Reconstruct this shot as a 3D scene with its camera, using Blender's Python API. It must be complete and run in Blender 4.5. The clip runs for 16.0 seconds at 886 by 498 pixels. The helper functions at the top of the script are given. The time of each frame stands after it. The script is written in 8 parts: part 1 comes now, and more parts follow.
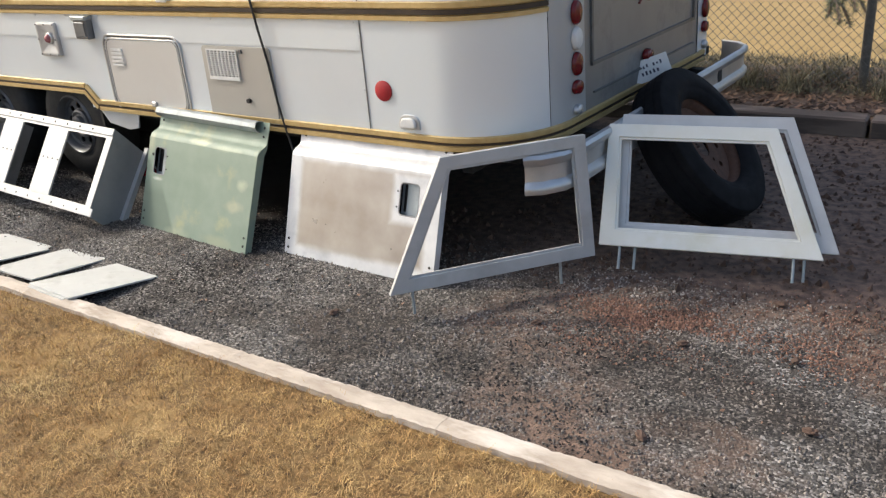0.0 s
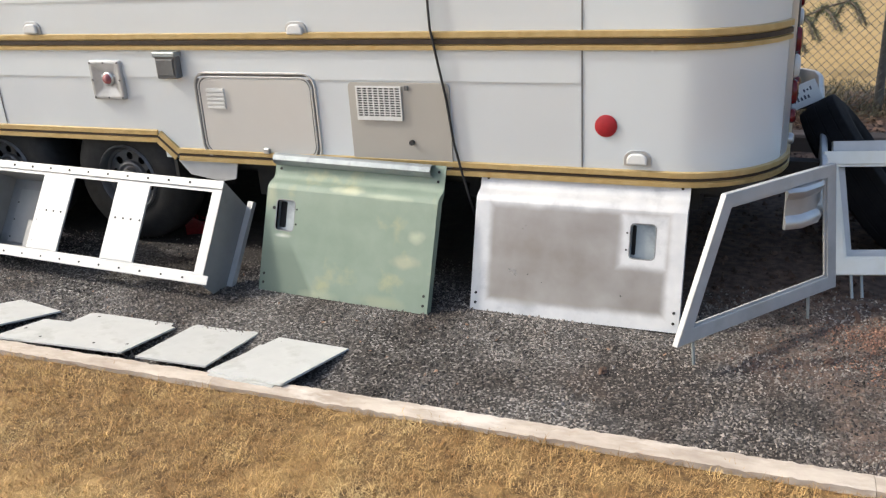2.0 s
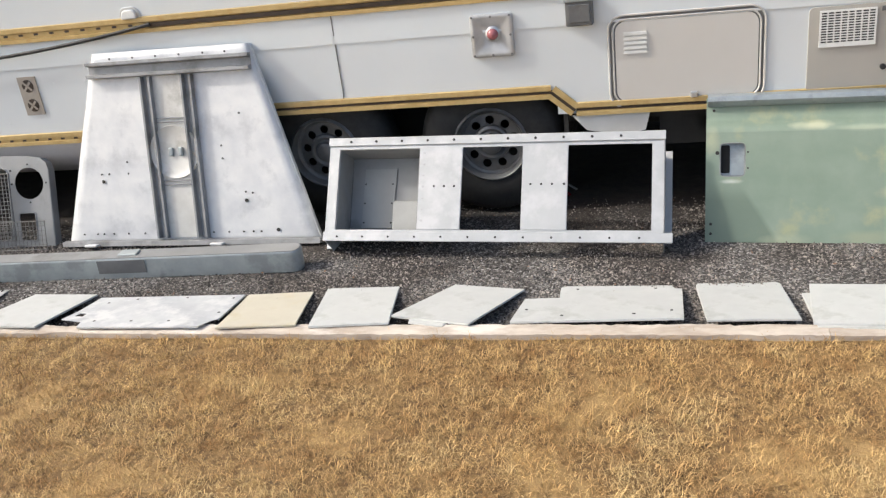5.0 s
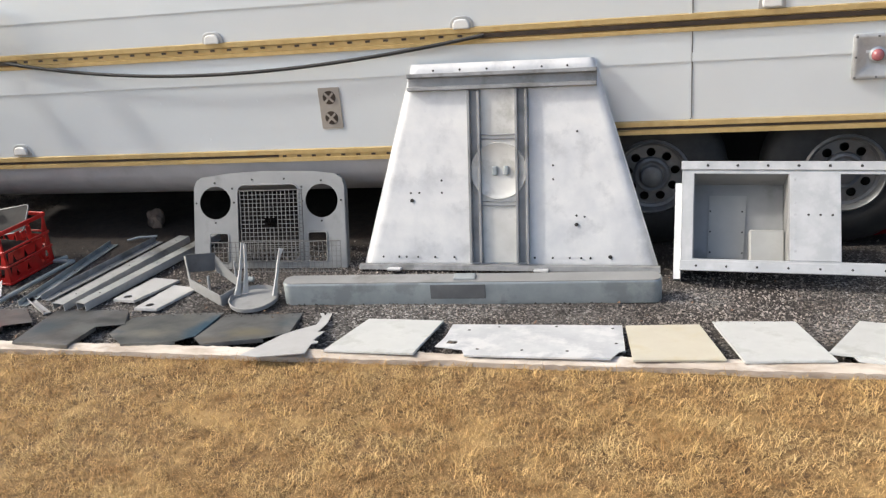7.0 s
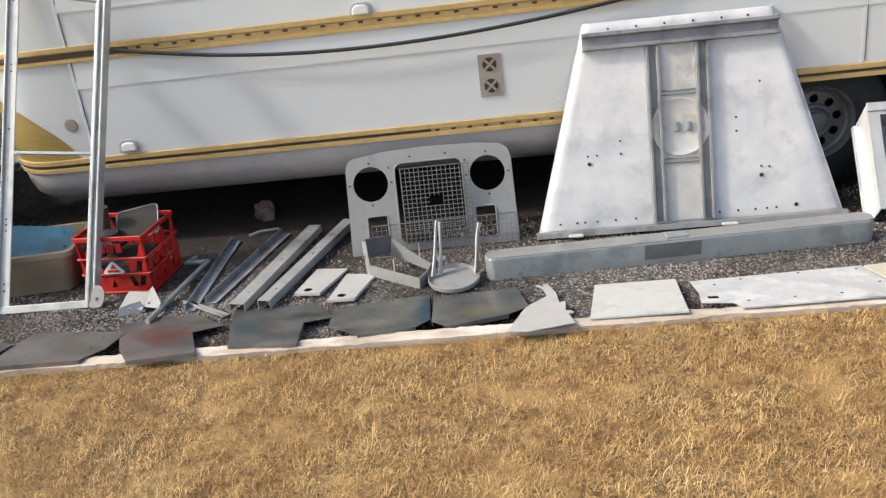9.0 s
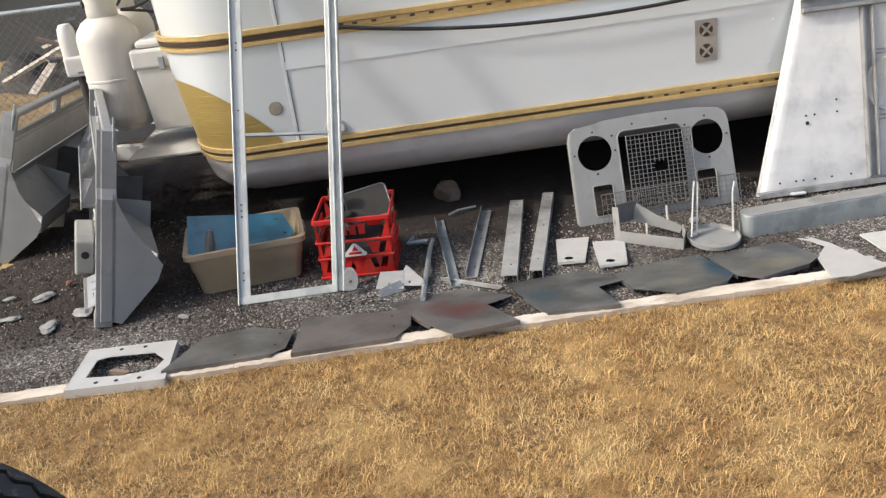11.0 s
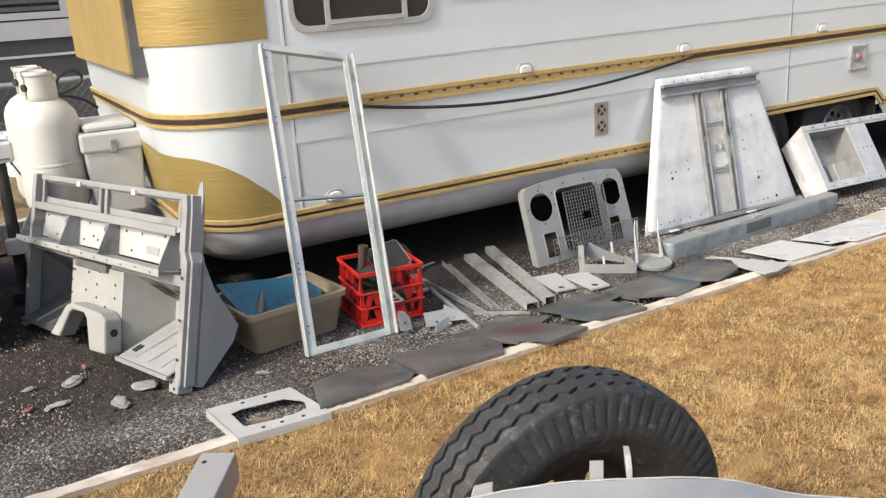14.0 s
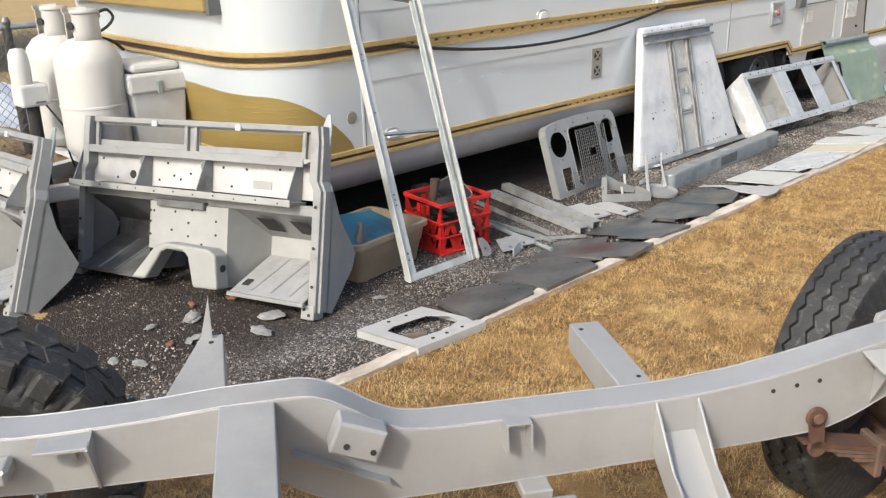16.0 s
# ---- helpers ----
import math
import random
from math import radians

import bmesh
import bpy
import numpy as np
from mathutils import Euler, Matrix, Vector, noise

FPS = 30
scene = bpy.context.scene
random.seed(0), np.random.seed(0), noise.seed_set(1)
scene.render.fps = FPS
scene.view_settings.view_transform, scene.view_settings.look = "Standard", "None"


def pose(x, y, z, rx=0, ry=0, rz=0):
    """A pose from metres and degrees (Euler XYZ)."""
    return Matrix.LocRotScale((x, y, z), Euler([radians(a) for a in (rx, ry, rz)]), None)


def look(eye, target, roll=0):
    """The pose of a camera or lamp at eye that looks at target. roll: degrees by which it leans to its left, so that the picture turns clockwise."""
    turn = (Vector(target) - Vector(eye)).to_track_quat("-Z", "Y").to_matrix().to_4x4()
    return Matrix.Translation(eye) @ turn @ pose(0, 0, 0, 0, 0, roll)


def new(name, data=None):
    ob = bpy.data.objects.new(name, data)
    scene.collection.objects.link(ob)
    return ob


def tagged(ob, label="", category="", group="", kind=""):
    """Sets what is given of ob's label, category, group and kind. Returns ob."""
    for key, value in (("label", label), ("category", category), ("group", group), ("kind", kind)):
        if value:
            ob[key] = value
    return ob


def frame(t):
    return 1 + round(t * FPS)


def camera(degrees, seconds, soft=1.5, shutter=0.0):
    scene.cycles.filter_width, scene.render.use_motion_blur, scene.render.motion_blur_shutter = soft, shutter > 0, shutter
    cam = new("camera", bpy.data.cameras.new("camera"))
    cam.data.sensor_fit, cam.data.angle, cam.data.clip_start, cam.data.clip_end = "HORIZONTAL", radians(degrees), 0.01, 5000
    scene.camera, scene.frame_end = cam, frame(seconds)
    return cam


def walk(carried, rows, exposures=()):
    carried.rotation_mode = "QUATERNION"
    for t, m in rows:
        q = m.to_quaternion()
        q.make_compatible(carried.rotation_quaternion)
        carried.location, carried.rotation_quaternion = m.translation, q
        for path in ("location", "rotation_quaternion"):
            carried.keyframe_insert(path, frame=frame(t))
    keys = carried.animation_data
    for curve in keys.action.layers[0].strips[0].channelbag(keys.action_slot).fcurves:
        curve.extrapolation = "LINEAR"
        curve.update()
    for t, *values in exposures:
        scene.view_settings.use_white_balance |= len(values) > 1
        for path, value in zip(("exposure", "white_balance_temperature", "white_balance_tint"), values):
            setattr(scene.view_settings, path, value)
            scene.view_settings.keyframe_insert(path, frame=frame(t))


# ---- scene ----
cam = camera(53.7, 16.0, 1.3)
METRES, EYE, TILT, LEAN, TURN = 12.0, 1.5, 0.0, 0.0, 33.5
ROWS = [
    (0.0, 0.0, 0.0, 0.0, -1.64, -23.02, 3.87),
    (0.5, -0.0341, 0.0095, 0.0006, -6.05, -20.66, 4.28),
    (1.0, -0.0693, 0.0181, 0.0037, -11.25, -21.77, 5.11),
    (1.5, -0.1028, 0.0362, 0.0005, -13.87, -22.61, 3.29),
    (2.0, -0.1349, 0.0481, 0.0021, -15.22, -21.58, 2.61),
    (2.5, -0.1703, 0.0561, 0.0045, -18.21, -22.21, 2.32),
    (3.0, -0.2004, 0.0733, 0.0005, -21.52, -22.8, 1.66),
    (3.5, -0.2291, 0.0916, 0.0019, -22.97, -23.03, 3.38),
    (6.0, -0.3712, 0.1628, 0.002, -24.58, -24.26, 6.18),
    (6.5, -0.3955, 0.1863, 0.002, -23.5, -22.54, 5.2),
    (7.0, -0.4227, 0.2026, 0.0, -24.01, -21.25, 4.29),
    (7.5, -0.4534, 0.2149, 0.0022, -25.01, -22.1, 5.22),
    (8.0, -0.4782, 0.234, -0.0015, -27.46, -22.73, 6.35),
    (8.5, -0.4952, 0.2515, 0.0002, -31.11, -22.41, 5.15),
    (9.0, -0.5203, 0.2654, -0.0016, -33.68, -22.63, 5.84),
    (9.5, -0.5443, 0.2787, -0.001, -36.48, -23.01, 6.66),
    (10.0, -0.5683, 0.3028, -0.003, -37.53, -23.85, 7.54),
    (12.5, -0.6939, 0.3861, 0.002, -50.99, -20.93, 3.3),
    (13.0, -0.717, 0.4022, 0.0023, -54.99, -21.5, 3.77),
    (13.5, -0.7353, 0.4202, 0.0006, -60.55, -19.68, 4.76),
    (14.0, -0.755, 0.4302, 0.0026, -66.82, -17.44, 2.81),
    (14.5, -0.7809, 0.4453, 0.0044, -71.78, -17.36, 0.66),
    (15.0, -0.7927, 0.4677, -0.0008, -75.82, -19.28, 1.25),
    (15.5, -0.8009, 0.4957, 0.0001, -78.29, -20.74, 2.21),
    (16.0, -0.8125, 0.5257, -0.0016, -79.65, -19.87, 0.97),
]
walk(cam, [(t, pose(0, 0, EYE, TILT, LEAN, TURN) @ pose(METRES * x, METRES * y, METRES * z, 90 + pitch, roll, yaw)) for t, x, y, z, yaw, pitch, roll in ROWS], [(0.0, 0.82, 6880, 7), (3.0, 0.87, 6650, 7), (6.5, 0.88, 6650, 7), (10.0, 0.84, 6750, 7), (13.0, 0.92, 6800, 7), (16.0, 0.79, 6550, 6)])

# ---- light ----
world = bpy.data.worlds.new("world")
scene.world = world
world.use_nodes = True
wn = world.node_tree.nodes
sky = wn.new("ShaderNodeTexSky")
sky.sky_type, sky.sun_disc = 'NISHITA', False
sky.sun_elevation, sky.sun_rotation = radians(38.5), radians(-99)
sky.dust_density, sky.air_density, sky.ozone_density = 4.0, 0.8, 1.0
world.node_tree.links.new(sky.outputs[0], wn["Background"].inputs[0])
wn["Background"].inputs[1].default_value = 0.16
sun = new("sun", bpy.data.lights.new("sun", "SUN"))
sun.data.energy, sun.data.angle, sun.data.color = 1.7, radians(4.0), (1.0, 0.965, 0.91)
sun.matrix_world = look((-4.9, -0.85, 5.95), (0.0, 0.0, 2.0))

# ---- materials ----


def mat(name, a, b=None, scale=12.0, rough=0.6, metal=0.0, bump=0.0, bscale=150.0, c=None, cscale=3.0, camt=(0.52, 0.62), rvar=0.12, vary=0.0, island=0.0, stretch=(1, 1, 1), spec=0.5):
    """Two tones mixed by noise, a third in larger stains, fine relief, and variation of the gloss."""
    m = bpy.data.materials.new(name)
    m.use_nodes = True
    n, l = m.node_tree.nodes, m.node_tree.links
    p = n["Principled BSDF"]
    co = n.new("ShaderNodeTexCoord")
    mp = n.new("ShaderNodeMapping")
    mp.inputs[3].default_value = stretch
    l.new(co.outputs["Object"], mp.inputs[0])

    def tex(s, detail=6.0, ro=0.6):
        t = n.new("ShaderNodeTexNoise")
        t.inputs["Scale"].default_value, t.inputs["Detail"].default_value, t.inputs["Roughness"].default_value = s, detail, ro
        l.new(mp.outputs[0], t.inputs[0])
        return t

    def ramp(src, lo, hi):
        r = n.new("ShaderNodeMapRange")
        r.inputs[1].default_value, r.inputs[2].default_value = lo, hi
        l.new(src, r.inputs[0])
        return r.outputs[0]

    def mix(f, x, y, kind='MIX'):
        k = n.new("ShaderNodeMix")
        k.data_type, k.blend_type = 'RGBA', kind
        for s, v in ((0, f), (6, x), (7, y)):
            if isinstance(v, (tuple, float, int)):
                k.inputs[s].default_value = (*v, 1) if isinstance(v, tuple) else v
            else:
                l.new(v, k.inputs[s])
        return k.outputs[2]

    t1 = tex(scale)
    col = mix(ramp(t1.outputs[0], 0.35, 0.65), a, b or tuple(0.82 * v for v in a))
    if c:
        t2 = tex(cscale, 5.0, 0.65)
        col = mix(ramp(t2.outputs[0], *camt), col, c)
    if vary or island:
        src = n.new("ShaderNodeObjectInfo").outputs["Random"] if vary else n.new("ShaderNodeNewGeometry").outputs["Random Per Island"]
        v = vary or island
        r = n.new("ShaderNodeMapRange")
        r.inputs[3].default_value, r.inputs[4].default_value = 1 - v, 1 + v
        l.new(src, r.inputs[0])
        hs = n.new("ShaderNodeHueSaturation")
        l.new(r.outputs[0], hs.inputs["Value"])
        l.new(col, hs.inputs["Color"])
        col = hs.outputs[0]
    l.new(col, p.inputs["Base Color"])
    rr = n.new("ShaderNodeMapRange")
    rr.inputs[3].default_value, rr.inputs[4].default_value = max(0.03, rough - rvar), min(1, rough + rvar)
    l.new(tex(scale * 2.3).outputs[0], rr.inputs[0])
    l.new(rr.outputs[0], p.inputs["Roughness"])
    p.inputs["Metallic"].default_value = metal
    p.inputs["Specular IOR Level"].default_value = spec
    if bump:
        bp = n.new("ShaderNodeBump")
        bp.inputs["Strength"].default_value, bp.inputs["Distance"].default_value = bump, 0.004
        l.new(tex(bscale, 4.0).outputs[0], bp.inputs["Height"])
        l.new(bp.outputs[0], p.inputs["Normal"])
    return m


M_skin = mat("trailer_skin", (0.64, 0.688, 0.722), (0.67, 0.717, 0.75), 2.0, 0.30, 0.24, 0.0, 4.0, (0.62, 0.665, 0.697), 1.2, (0.30, 0.85), rvar=0.05)
# Bluer, brighter copy of the skin; the sky's reflection is in its colour.
M_corner = mat("sky_tinted_corner_skin", (0.665, 0.73, 0.775), (0.68, 0.745, 0.79), 2.0, 0.25, 0.22, 0.012, 5.0, (0.655, 0.718, 0.76), 1.5, (0.25, 0.85), rvar=0.03)
# Copy of the skin, its colour lowered against the sun on the nose.
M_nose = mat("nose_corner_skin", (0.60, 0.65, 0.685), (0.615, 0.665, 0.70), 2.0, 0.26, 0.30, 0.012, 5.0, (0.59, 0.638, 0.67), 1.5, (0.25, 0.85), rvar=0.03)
# Skin greyed for the lamp post: the rear's shade is in this colour.
M_post = mat("shaded_lamp_post_skin", (0.40, 0.425, 0.445), (0.43, 0.455, 0.475), 2.0, 0.30, 0.25, 0.0, 4.0, (0.385, 0.41, 0.43), 1.5, (0.25, 0.85), rvar=0.04)
M_heat = mat("access_panel_paint", (0.40, 0.385, 0.35), (0.425, 0.41, 0.37), 3.0, 0.45, 0.2, 0.02, 30.0, (0.38, 0.362, 0.328), 2.0, (0.3, 0.8))
M_vent = mat("brown_vent_plate", (0.30, 0.275, 0.245), (0.36, 0.33, 0.295), 12.0, 0.45, 0.3, 0.05, 60.0)
M_bonnet = mat("bright_blasted_aluminium", (0.65, 0.65, 0.645), (0.53, 0.54, 0.555), 7.0, 0.48, 0.12, 0.08, 150.0, (0.42, 0.43, 0.445), 6.5, (0.52, 0.72))
M_strip = mat("stained_aluminium_strip", (0.56, 0.555, 0.53), (0.47, 0.465, 0.44), 9.0, 0.48, 0.2, 0.06, 120.0, (0.36, 0.35, 0.32), 8.0, (0.54, 0.70))
M_stiff = mat("grey_pressed_stiffener", (0.22, 0.223, 0.227), (0.29, 0.293, 0.297), 12.0, 0.5, 0.25, 0.06, 120.0, (0.15, 0.15, 0.147), 7.0, (0.52, 0.68))
M_topframe = mat("grey_frame_primer", (0.40, 0.40, 0.395), (0.46, 0.46, 0.455), 6.0, 0.52, 0.08, 0.08, 160.0, (0.35, 0.345, 0.335), 4.0, (0.5, 0.72))
M_creamframe = mat("cream_primer", (0.80, 0.79, 0.70), (0.84, 0.835, 0.77), 7.0, 0.55, 0.05, 0.06, 140.0, (0.74, 0.72, 0.58), 4.0, (0.5, 0.75))
M_paleframe = mat("pale_primer_coat", (0.52, 0.52, 0.515), (0.58, 0.58, 0.575), 6.0, 0.55, 0.05, 0.08, 160.0, (0.48, 0.475, 0.465), 4.0, (0.5, 0.75))
M_weld = mat("weld_bead", (0.44, 0.44, 0.445), (0.34, 0.34, 0.345), 40.0, 0.5, 0.3, 0.2, 90.0)
M_crumbdark = mat("dark_soil_crumb", (0.040, 0.031, 0.026), (0.065, 0.052, 0.044), 30.0, 0.95, 0.0, 0.4, 120.0, island=0.5)
M_lamplens = mat("pale_red_lens", (0.34, 0.12, 0.13), (0.28, 0.09, 0.10), 60.0, 0.22, rvar=0.03)
M_disc = mat("drab_cover_disc", (0.20, 0.18, 0.15), (0.24, 0.22, 0.185), 20.0, 0.6)
M_skin_tan = mat("faded_panel_paint", (0.55, 0.54, 0.515), (0.57, 0.56, 0.535), 3.0, 0.42, 0.2, 0.02, 30.0, (0.525, 0.512, 0.485), 2.0, (0.3, 0.8))
M_belly = mat("belly_sheet", (0.42, 0.41, 0.41), (0.50, 0.49, 0.49), 4.0, 0.45, 0.3, 0.05, 8.0, (0.30, 0.28, 0.27), 2.0, (0.55, 0.75))
M_gold = mat("gold_trim", (0.54, 0.40, 0.19), (0.46, 0.33, 0.14), 25.0, 0.38, 0.3, 0.05, 60.0, (0.46, 0.29, 0.10), 9.0, (0.6, 0.72))
M_goldpaint = mat("gold_paint", (0.34, 0.245, 0.082), (0.27, 0.195, 0.065), 4.0, 0.42, 0.25, 0.7, 55.0, (0.24, 0.165, 0.05), 2.5, (0.5, 0.7), stretch=(0.12, 0.12, 1.6))
M_goldbox = mat("gold_cover_paint", (0.33, 0.24, 0.09), (0.29, 0.21, 0.078), 3.0, 0.45, 0.15, 0.04, 30.0)
M_insert = mat("brown_vinyl", (0.026, 0.017, 0.012), (0.042, 0.028, 0.020), 30.0, 0.45, 0.0, 0.1, 80.0)
M_black = mat("black_rubber", (0.013, 0.013, 0.014), (0.021, 0.021, 0.021), 18.0, 0.7, 0.0, 0.25, 90.0, (0.035, 0.032, 0.03), 6.0, (0.58, 0.76))
M_dark = mat("dark_underside", (0.018, 0.017, 0.016), (0.03, 0.028, 0.026), 6.0, 0.85, 0.0, 0.2, 40.0)
M_chrome = mat("dull_chrome", (0.56, 0.57, 0.58), (0.46, 0.47, 0.48), 8.0, 0.42, 0.80, 0.05, 40.0, rvar=0.05)
M_white = mat("white_enamel", (0.55, 0.55, 0.54), (0.49, 0.49, 0.475), 7.0, 0.42, 0.0, 0.05, 40.0, (0.45, 0.42, 0.36), 4.0, (0.6, 0.75))
M_cream = mat("cylinder_paint", (0.50, 0.493, 0.472), (0.44, 0.434, 0.415), 5.0, 0.5, 0.0, 0.06, 60.0, (0.24, 0.235, 0.225), 3.2, (0.55, 0.78), stretch=(1, 1, 0.45))
M_lens = mat("white_lens", (0.70, 0.70, 0.68), (0.62, 0.62, 0.60), 20.0, 0.4, rvar=0.05)
M_red = mat("red_lens", (0.15, 0.006, 0.010), (0.10, 0.004, 0.006), 60.0, 0.25, rvar=0.04)
M_reflector = mat("red_reflector", (0.34, 0.008, 0.016), (0.28, 0.007, 0.013), 60.0, 0.5, rvar=0.04)
M_redplastic = mat("red_plastic", (0.52, 0.018, 0.014), (0.44, 0.014, 0.012), 10.0, 0.42, 0.0, 0.05, 60.0, (0.36, 0.03, 0.02), 7.0)
M_tan = mat("tan_plastic", (0.30, 0.24, 0.165), (0.26, 0.205, 0.14), 6.0, 0.5, 0.0, 0.06, 80.0, (0.24, 0.19, 0.13), 5.0, (0.56, 0.75))
M_blue = mat("blue_painted_sheet", (0.022, 0.145, 0.235), (0.019, 0.115, 0.19), 8.0, 0.5, 0.0, 0.05, 60.0, (0.016, 0.08, 0.13), 4.0)
M_channel = mat("dirty_aluminium_channel", (0.42, 0.425, 0.42), (0.33, 0.335, 0.335), 14.0, 0.45, 0.35, 0.06, 120.0, (0.24, 0.235, 0.22), 8.0, (0.50, 0.68))
M_alub = mat("blasted_aluminium", (0.60, 0.615, 0.62), (0.46, 0.475, 0.50), 5.5, 0.45, 0.25, 0.08, 160.0, (0.68, 0.685, 0.685), 7.0, (0.47, 0.60))
M_green = mat("green_primer", (0.175, 0.232, 0.182), (0.21, 0.265, 0.212), 6.0, 0.6, 0.05, 0.06, 140.0, (0.29, 0.31, 0.20), 5.0, (0.56, 0.72))
M_galv = mat("galvanised_steel", (0.30, 0.335, 0.345), (0.36, 0.395, 0.405), 14.0, 0.45, 0.5, 0.06, 120.0, (0.25, 0.275, 0.285), 6.0)
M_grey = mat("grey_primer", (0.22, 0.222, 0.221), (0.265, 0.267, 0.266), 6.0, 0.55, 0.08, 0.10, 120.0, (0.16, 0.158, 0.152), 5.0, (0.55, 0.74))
M_chassis = mat("chassis_silver_paint", (0.322, 0.323, 0.320), (0.357, 0.358, 0.354), 5.0, 0.42, 0.22, 0.16, 60.0, (0.275, 0.276, 0.273), 3.0, (0.48, 0.70))
M_tunnel = mat("pale_primer", (0.265, 0.268, 0.258), (0.31, 0.313, 0.303), 6.0, 0.58, 0.0, 0.08, 160.0, (0.27, 0.27, 0.255), 4.0, (0.50, 0.70))
M_well = mat("darkened_primer", (0.10, 0.10, 0.102), (0.14, 0.14, 0.142), 6.0, 0.6, 0.1, 0.1, 120.0, (0.07, 0.068, 0.066), 5.0, (0.48, 0.66))
M_toe = mat("scuffed_aluminium", (0.40, 0.405, 0.41), (0.48, 0.485, 0.49), 9.0, 0.42, 0.4, 0.06, 120.0, (0.33, 0.33, 0.325), 6.0, (0.48, 0.66))
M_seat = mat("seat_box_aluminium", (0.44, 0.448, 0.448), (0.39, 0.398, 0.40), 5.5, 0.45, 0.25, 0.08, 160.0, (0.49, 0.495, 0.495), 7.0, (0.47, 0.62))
M_plate = mat("aluminium_plate", (0.50, 0.51, 0.50), (0.56, 0.57, 0.555), 7.0, 0.55, 0.15, 0.05, 120.0, (0.45, 0.46, 0.44), 6.0, vary=0.06)
M_platetan = mat("cream_plate", (0.49, 0.455, 0.37), (0.53, 0.50, 0.41), 8.0, 0.6, 0.05, 0.05, 120.0, (0.50, 0.45, 0.33), 5.0)
M_steel = mat("dark_mill_steel", (0.11, 0.11, 0.109), (0.27, 0.27, 0.264), 4.5, 0.40, 0.72, 0.08, 60.0, (0.30, 0.285, 0.255), 4.0, (0.55, 0.75), vary=0.15)
M_steelred = mat("mill_steel_red_stain", (0.13, 0.125, 0.123), (0.28, 0.27, 0.263), 4.5, 0.40, 0.70, 0.08, 60.0, (0.24, 0.115, 0.11), 4.5, (0.58, 0.74))
M_steelblue = mat("mill_steel_blue_edge", (0.11, 0.122, 0.13), (0.28, 0.274, 0.25), 4.5, 0.40, 0.70, 0.08, 60.0, (0.06, 0.105, 0.17), 3.5, (0.56, 0.68))
M_rust = mat("rusty_iron", (0.090, 0.045, 0.030), (0.13, 0.068, 0.044), 14.0, 0.85, 0.1, 0.4, 70.0, (0.08, 0.042, 0.028), 6.0)
M_rustpale = mat("dusty_rusty_iron", (0.085, 0.055, 0.040), (0.125, 0.083, 0.060), 12.0, 0.9, 0.0, 0.5, 70.0, (0.165, 0.092, 0.056), 7.0)
M_axle = mat("grimy_axle_iron", (0.048, 0.031, 0.023), (0.075, 0.049, 0.035), 12.0, 0.85, 0.1, 0.4, 70.0, (0.045, 0.030, 0.022), 6.0)
M_wire = mat("wire_zinc", (0.19, 0.19, 0.185), (0.14, 0.14, 0.135), 30.0, 0.5, 0.5)
M_rim = mat("rim_grey_paint", (0.12, 0.124, 0.128), (0.16, 0.164, 0.168), 9.0, 0.42, 0.3, 0.06, 80.0, (0.115, 0.112, 0.108), 6.0)
M_tyre = mat("tyre_rubber", (0.020, 0.0205, 0.021), (0.034, 0.034, 0.034), 22.0, 0.66, 0.0, 0.5, 120.0, (0.11, 0.108, 0.103), 48.0, (0.56, 0.74))
M_wood = mat("weathered_board", (0.53, 0.47, 0.40), (0.36, 0.30, 0.245), 16.0, 0.85, 0.0, 0.9, 60.0, (0.60, 0.55, 0.49), 6.0, vary=0.05, stretch=(0.35, 1, 1))
M_timber = mat("old_timber", (0.16, 0.12, 0.095), (0.22, 0.165, 0.13), 9.0, 0.9, 0.0, 0.6, 50.0, (0.10, 0.075, 0.06), 4.0, stretch=(0.2, 1, 1))
M_glass = mat("dark_glass", (0.02, 0.022, 0.024), (0.028, 0.03, 0.032), 3.0, 0.12, rvar=0.02)
M_frame = mat("window_aluminium", (0.55, 0.555, 0.56), (0.48, 0.485, 0.49), 12.0, 0.45, 0.6, rvar=0.05)
M_gravel = mat("gravel_bed", (0.062, 0.057, 0.053), (0.13, 0.12, 0.112), 140.0, 0.95, 0.0, 1.0, 220.0, (0.075, 0.07, 0.067), 2.2, (0.5, 0.62))
M_stone = mat("gravel_stone", (0.175, 0.153, 0.134), (0.225, 0.203, 0.182), 2.0, 0.85, 0.0, 0.0, 200.0, (0.050, 0.043, 0.038), 1.5, (0.47, 0.585), island=0.85)
M_soil = mat("reddish_soil", (0.085, 0.058, 0.045), (0.125, 0.085, 0.064), 26.0, 0.95, 0.0, 1.0, 110.0, (0.15, 0.092, 0.066), 3.0, (0.52, 0.66))
M_crumb = mat("red_crumb", (0.25, 0.138, 0.096), (0.165, 0.094, 0.068), 30.0, 0.95, island=0.5)
M_clod = mat("soil_clod", (0.075, 0.046, 0.034), (0.105, 0.064, 0.046), 30.0, 0.95, 0.0, 0.4, 120.0, island=0.4)
M_turf = mat("turf_base", (0.27, 0.162, 0.062), (0.095, 0.053, 0.020), 40.0, 0.95, 0.0, 1.0, 120.0, (0.35, 0.225, 0.09), 3.0)
M_blade = mat("dry_grass_blade", (0.55, 0.37, 0.155), (0.285, 0.155, 0.054), 11.0, 0.8, 0.0, 0.0, 60.0, (0.60, 0.45, 0.215), 3.2, (0.50, 0.74), island=0.45)
M_field = mat("dry_field", (0.36, 0.25, 0.105), (0.30, 0.21, 0.085), 3.0, 0.95, 0.0, 0.8, 30.0, (0.31, 0.215, 0.09), 0.9, (0.45, 0.65))
